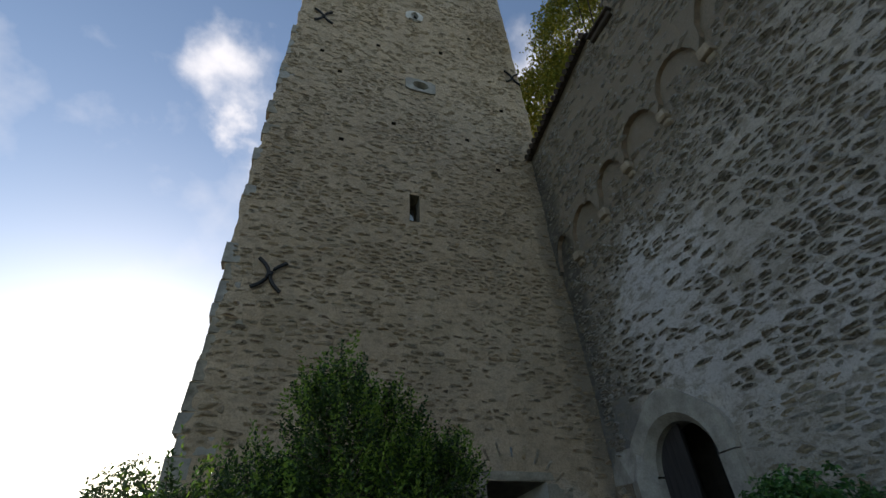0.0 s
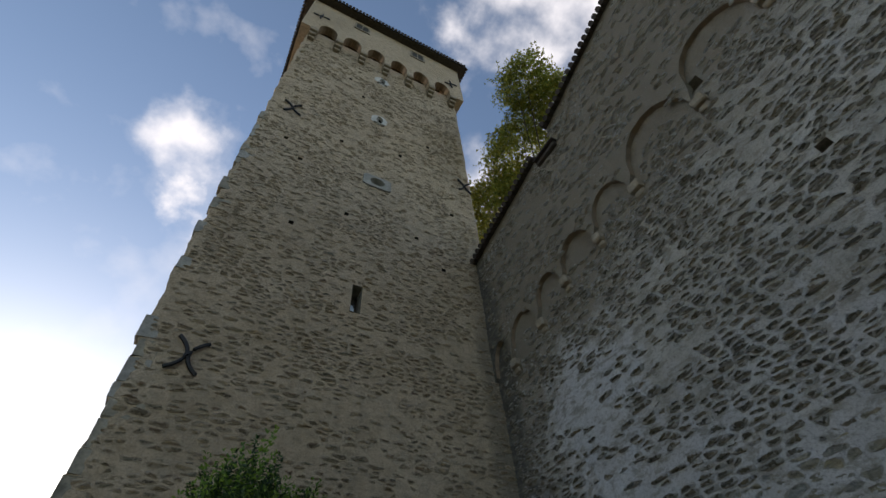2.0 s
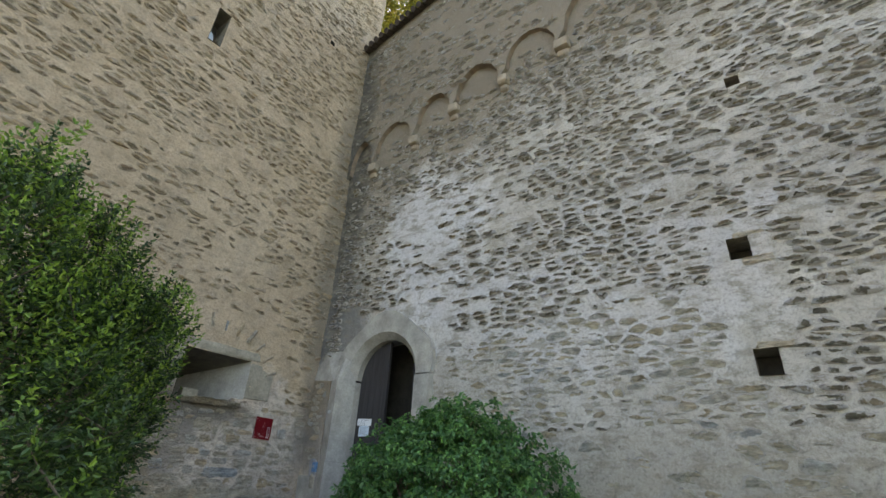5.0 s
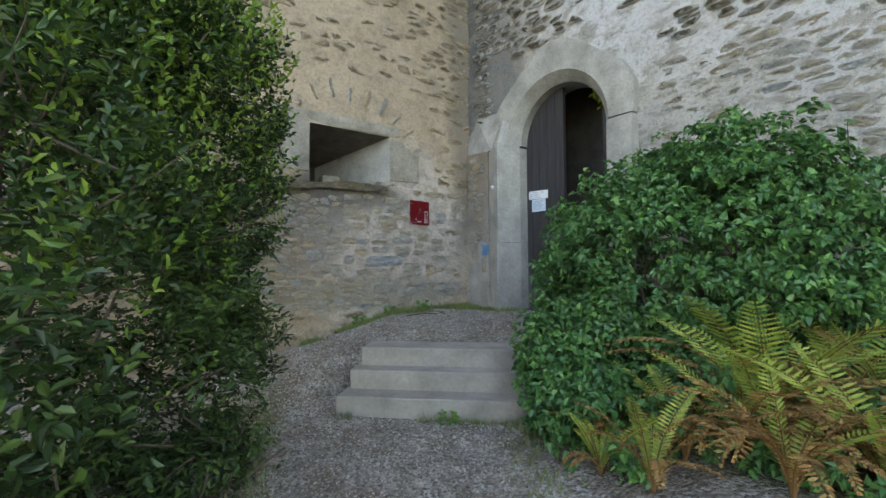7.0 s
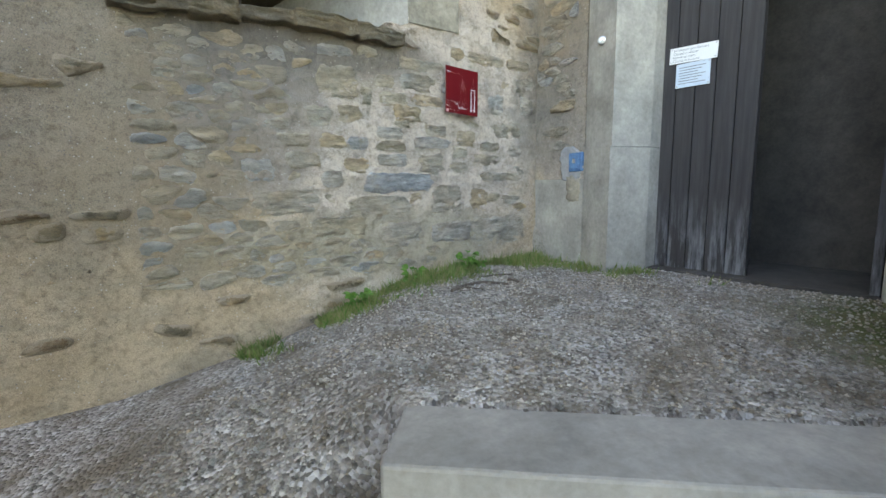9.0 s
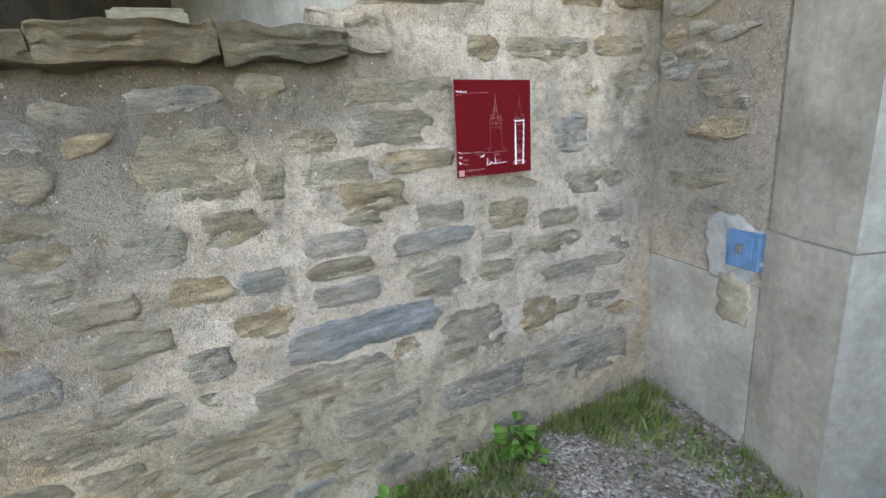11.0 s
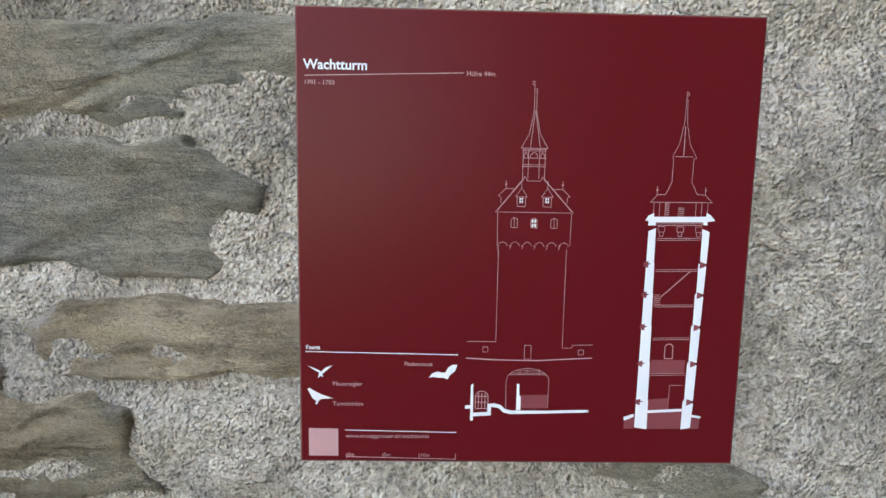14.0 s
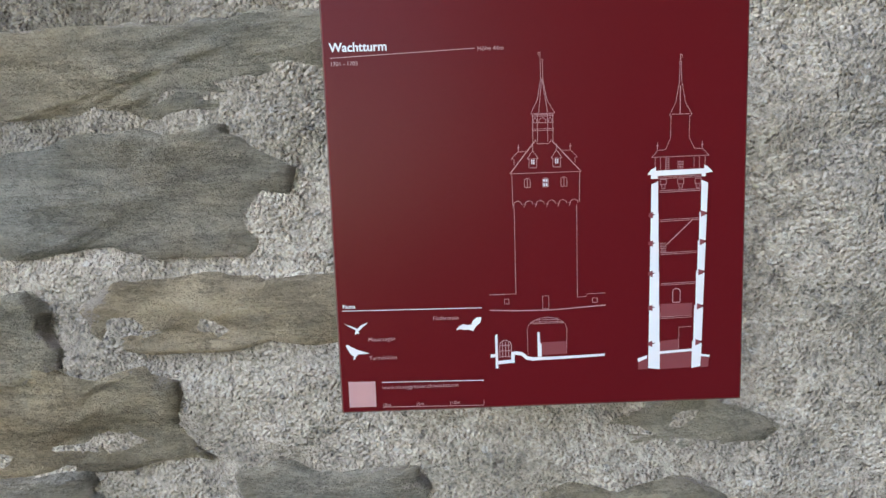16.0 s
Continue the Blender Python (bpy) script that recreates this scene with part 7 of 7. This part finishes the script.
# large stones near the panel, one object each
UPPER = [(5.57, 2.43, 0.49, 0.11), (5.52, 2.29, 0.38, 0.14), (5.19, 2.26, 0.21, 0.1), (5.27, 2.13, 0.28, 0.11), (5.61, 2.15, 0.37, 0.09), (4.78, 2.2, 0.35, 0.24), (4.76, 2.42, 0.3, 0.09), (5.04, 2.46, 0.18, 0.08), (5.42, 2.02, 0.3, 0.14),
         (6.63, 1.96, 0.42, 0.14), (6.48, 2.21, 0.23, 0.2), (6.93, 2.23, 0.2, 0.18), (5.97, 2.6, 0.16, 0.1), (6.33, 2.6, 0.5, 0.1), (6.89, 2.43, 0.3, 0.14), (6.78, 2.62, 0.36, 0.1), (5.02, 2.13, 0.11, 0.15)]
MIDDLE = [(5.71, 1.9, 0.25, 0.11), (6.08, 1.85, 0.25, 0.14), (4.62, 1.94, 0.19, 0.16), (4.87, 1.97, 0.22, 0.13), (5.23, 1.85, 0.27, 0.1), (5.68, 1.79, 0.43, 0.1), (6.01, 1.72, 0.18, 0.1), (6.35, 1.66, 0.41, 0.11), (5.67, 1.61, 0.27, 0.18),
          (6.0, 1.58, 0.22, 0.1), (5.23, 1.74, 0.29, 0.09), (4.93, 1.75, 0.18, 0.11), (4.72, 1.76, 0.24, 0.11), (4.41, 1.75, 0.26, 0.11), (6.75, 1.76, 0.21, 0.13), (6.39, 1.79, 0.28, 0.1), (5.35, 1.93, 0.19, 0.06)]
LOWER = [(5.25, 1.63, 0.32, 0.11), (4.47, 1.61, 0.27, 0.13), (4.92, 1.58, 0.24, 0.12), (5.32, 1.44, 0.73, 0.17), (5.12, 1.24, 0.61, 0.19), (5.85, 1.28, 0.34, 0.3), (6.25, 1.28, 0.24, 0.22), (6.56, 1.5, 0.6, 0.09), (4.14, 1.53, 0.22, 0.18),
         (4.35, 1.3, 0.53, 0.2), (5.34, 1.0, 0.42, 0.22), (4.7, 1.47, 0.17, 0.13), (6.52, 0.95, 0.8, 0.3), (5.9, 0.98, 0.5, 0.2), (4.75, 1.1, 0.5, 0.16)]
picked = [oval(rng, *p) for p in UPPER + MIDDLE + LOWER]
taken = [extent(p) for p in picked]
close = [p for p in rubble(rng, 3.4, 7.05, 0.72, 2.75, 0.24, 0.09, 0.006, lambda u, v: (0.95 if v < 1.95 and u < 5.9 else 0.85 if u < 5.75 else 0.45) + 0.45 * nz(u * 1.7, v * 2.5, 44.0)) if clear(p, TOWER_CLEAR) and clear(p, taken, -0.022)]
single_stones(picked, near_spot, m_stone_near, rng, tower, (0.011, 0.021))
single_stones(close[:250], near_spot, m_stone_near, rng, tower, (0.003, 0.015))


def thick(u, v):
    return (0.74 + 0.7 * nz(u * 0.55, v * 1.0, 40.0)) * (0.78 if v < 8 else 1.0 if v < 17 else 0.85)


KEEP_OFF = TOWER_CLEAR + [(3.4, 7.05, 0.72, 2.75), (3.3, 6.2, 3.4, 4.3)]
far = [p for p in rubble(rng, XL + 0.06, XR - 0.06, 0.3, TOP - 0.3, 0.31, 0.105, 0.012, thick, 0.16) if clear(p, KEEP_OFF)]
joined_stones("rubble", far, tower_spot, m_stone_tower, rng, tower, (-0.004, 0.034))
# thin stones in the mortared corner beside the door
corner = [p for p in rubble(rng, 8.54, 9.12, 1.75, 3.3, 0.3, 0.085, 0.008, lambda u, v: 0.62) if extent(p)[0] > 8.52]
single_stones(corner, lambda u, v, d: (6.967 + (u - 8.503) * 0.19 - d, u, v), m_stone_near, rng, gate, (0.004, 0.014))
# dressed quoins up the free corner
z = 3.0
for k in range(34):
    h = rng.uniform(0.3, 0.62)
    w = rng.uniform(0.32, 0.75) if k < 12 else rng.uniform(0.25, 0.5)
    if k < 12 or rng.random() < 0.55:
        x, y, _ = tower_face(XL, z + h / 2)
        box("quoin", (x - 0.025, y - 0.045, z + 0.012), (x + w, y + 0.3, z + h - 0.012), m_dressed if rng.random() < 0.6 else m_dressed_tan, tower, bevel=0.02, rough=0.012)
    z += h

WALL_CLEAR = [*W_HOLES, (0.33, 0.93, 2.85, 5.0), (5.7, 8.5, -1, 4.75)]


def wall_spot(u, v, d):
    z_out = np.interp(u, ARCH_Y, ARCH_Z)
    if v > z_out:
        return (XW - PROUD + 0.02 - 0.6 * wall_swell(u, v + 3) - d, u, v)
    return (XW - wall_swell(u, v) - d, u, v)


ARCH_Y = [p for a, b, s, t in ARCHES[::-1] for p in (b, (a + b) / 2, a)]
ARCH_Z = [p for a, b, s, t in ARCHES[::-1] for p in (s, t, s)]


def wall_fill(u, v):
    if v < 2.2:
        return 0.4 + 0.4 * nz(u * 0.9, v, 60.0)
    top = float(np.interp(u, ARCH_Y, ARCH_Z))
    if v > top - 0.9:
        return 0.55 + 0.5 * nz(u * 0.6, v * 0.9, 61.0) if v > top + 0.3 or v < top - 0.35 else 0
    pale = math.exp(-(((u - 6.3) / 1.2) ** 2 + ((v - 6.3) / 2.0) ** 2))
    return max(0.84 - 0.75 * pale + 0.6 * nz(u * 0.6, v * 0.8, 62.0), 0)


def in_wall(p):
    return clear(p, WALL_CLEAR) and p[1] < wall_top(p[0]) - 0.2


low_band = [p for p in rubble(rng, -1.5, 6.9, 0.45, 2.3, 0.4, 0.15, 0.025, wall_fill) if in_wall(p)]
mid_band = [p for p in rubble(rng, -12.5, 9.05, 2.3, 19.0, 0.31, 0.1, 0.012, wall_fill, 0.2) if in_wall(p)]
near_mid = [p for p in mid_band if 0.5 < p[0] < 6.5 and 2.3 < p[1] < 4.4]
nearest = (low_band + near_mid)[:300]
chosen = {id(p) for p in nearest}
single_stones(nearest, wall_spot, m_stone_wall_near, rng, town_wall, (-0.004, 0.02), 0.035)
joined_stones("rubble", [p for p in low_band + mid_band if id(p) not in chosen], wall_spot, m_stone_wall, rng, town_wall, (-0.002, 0.062))
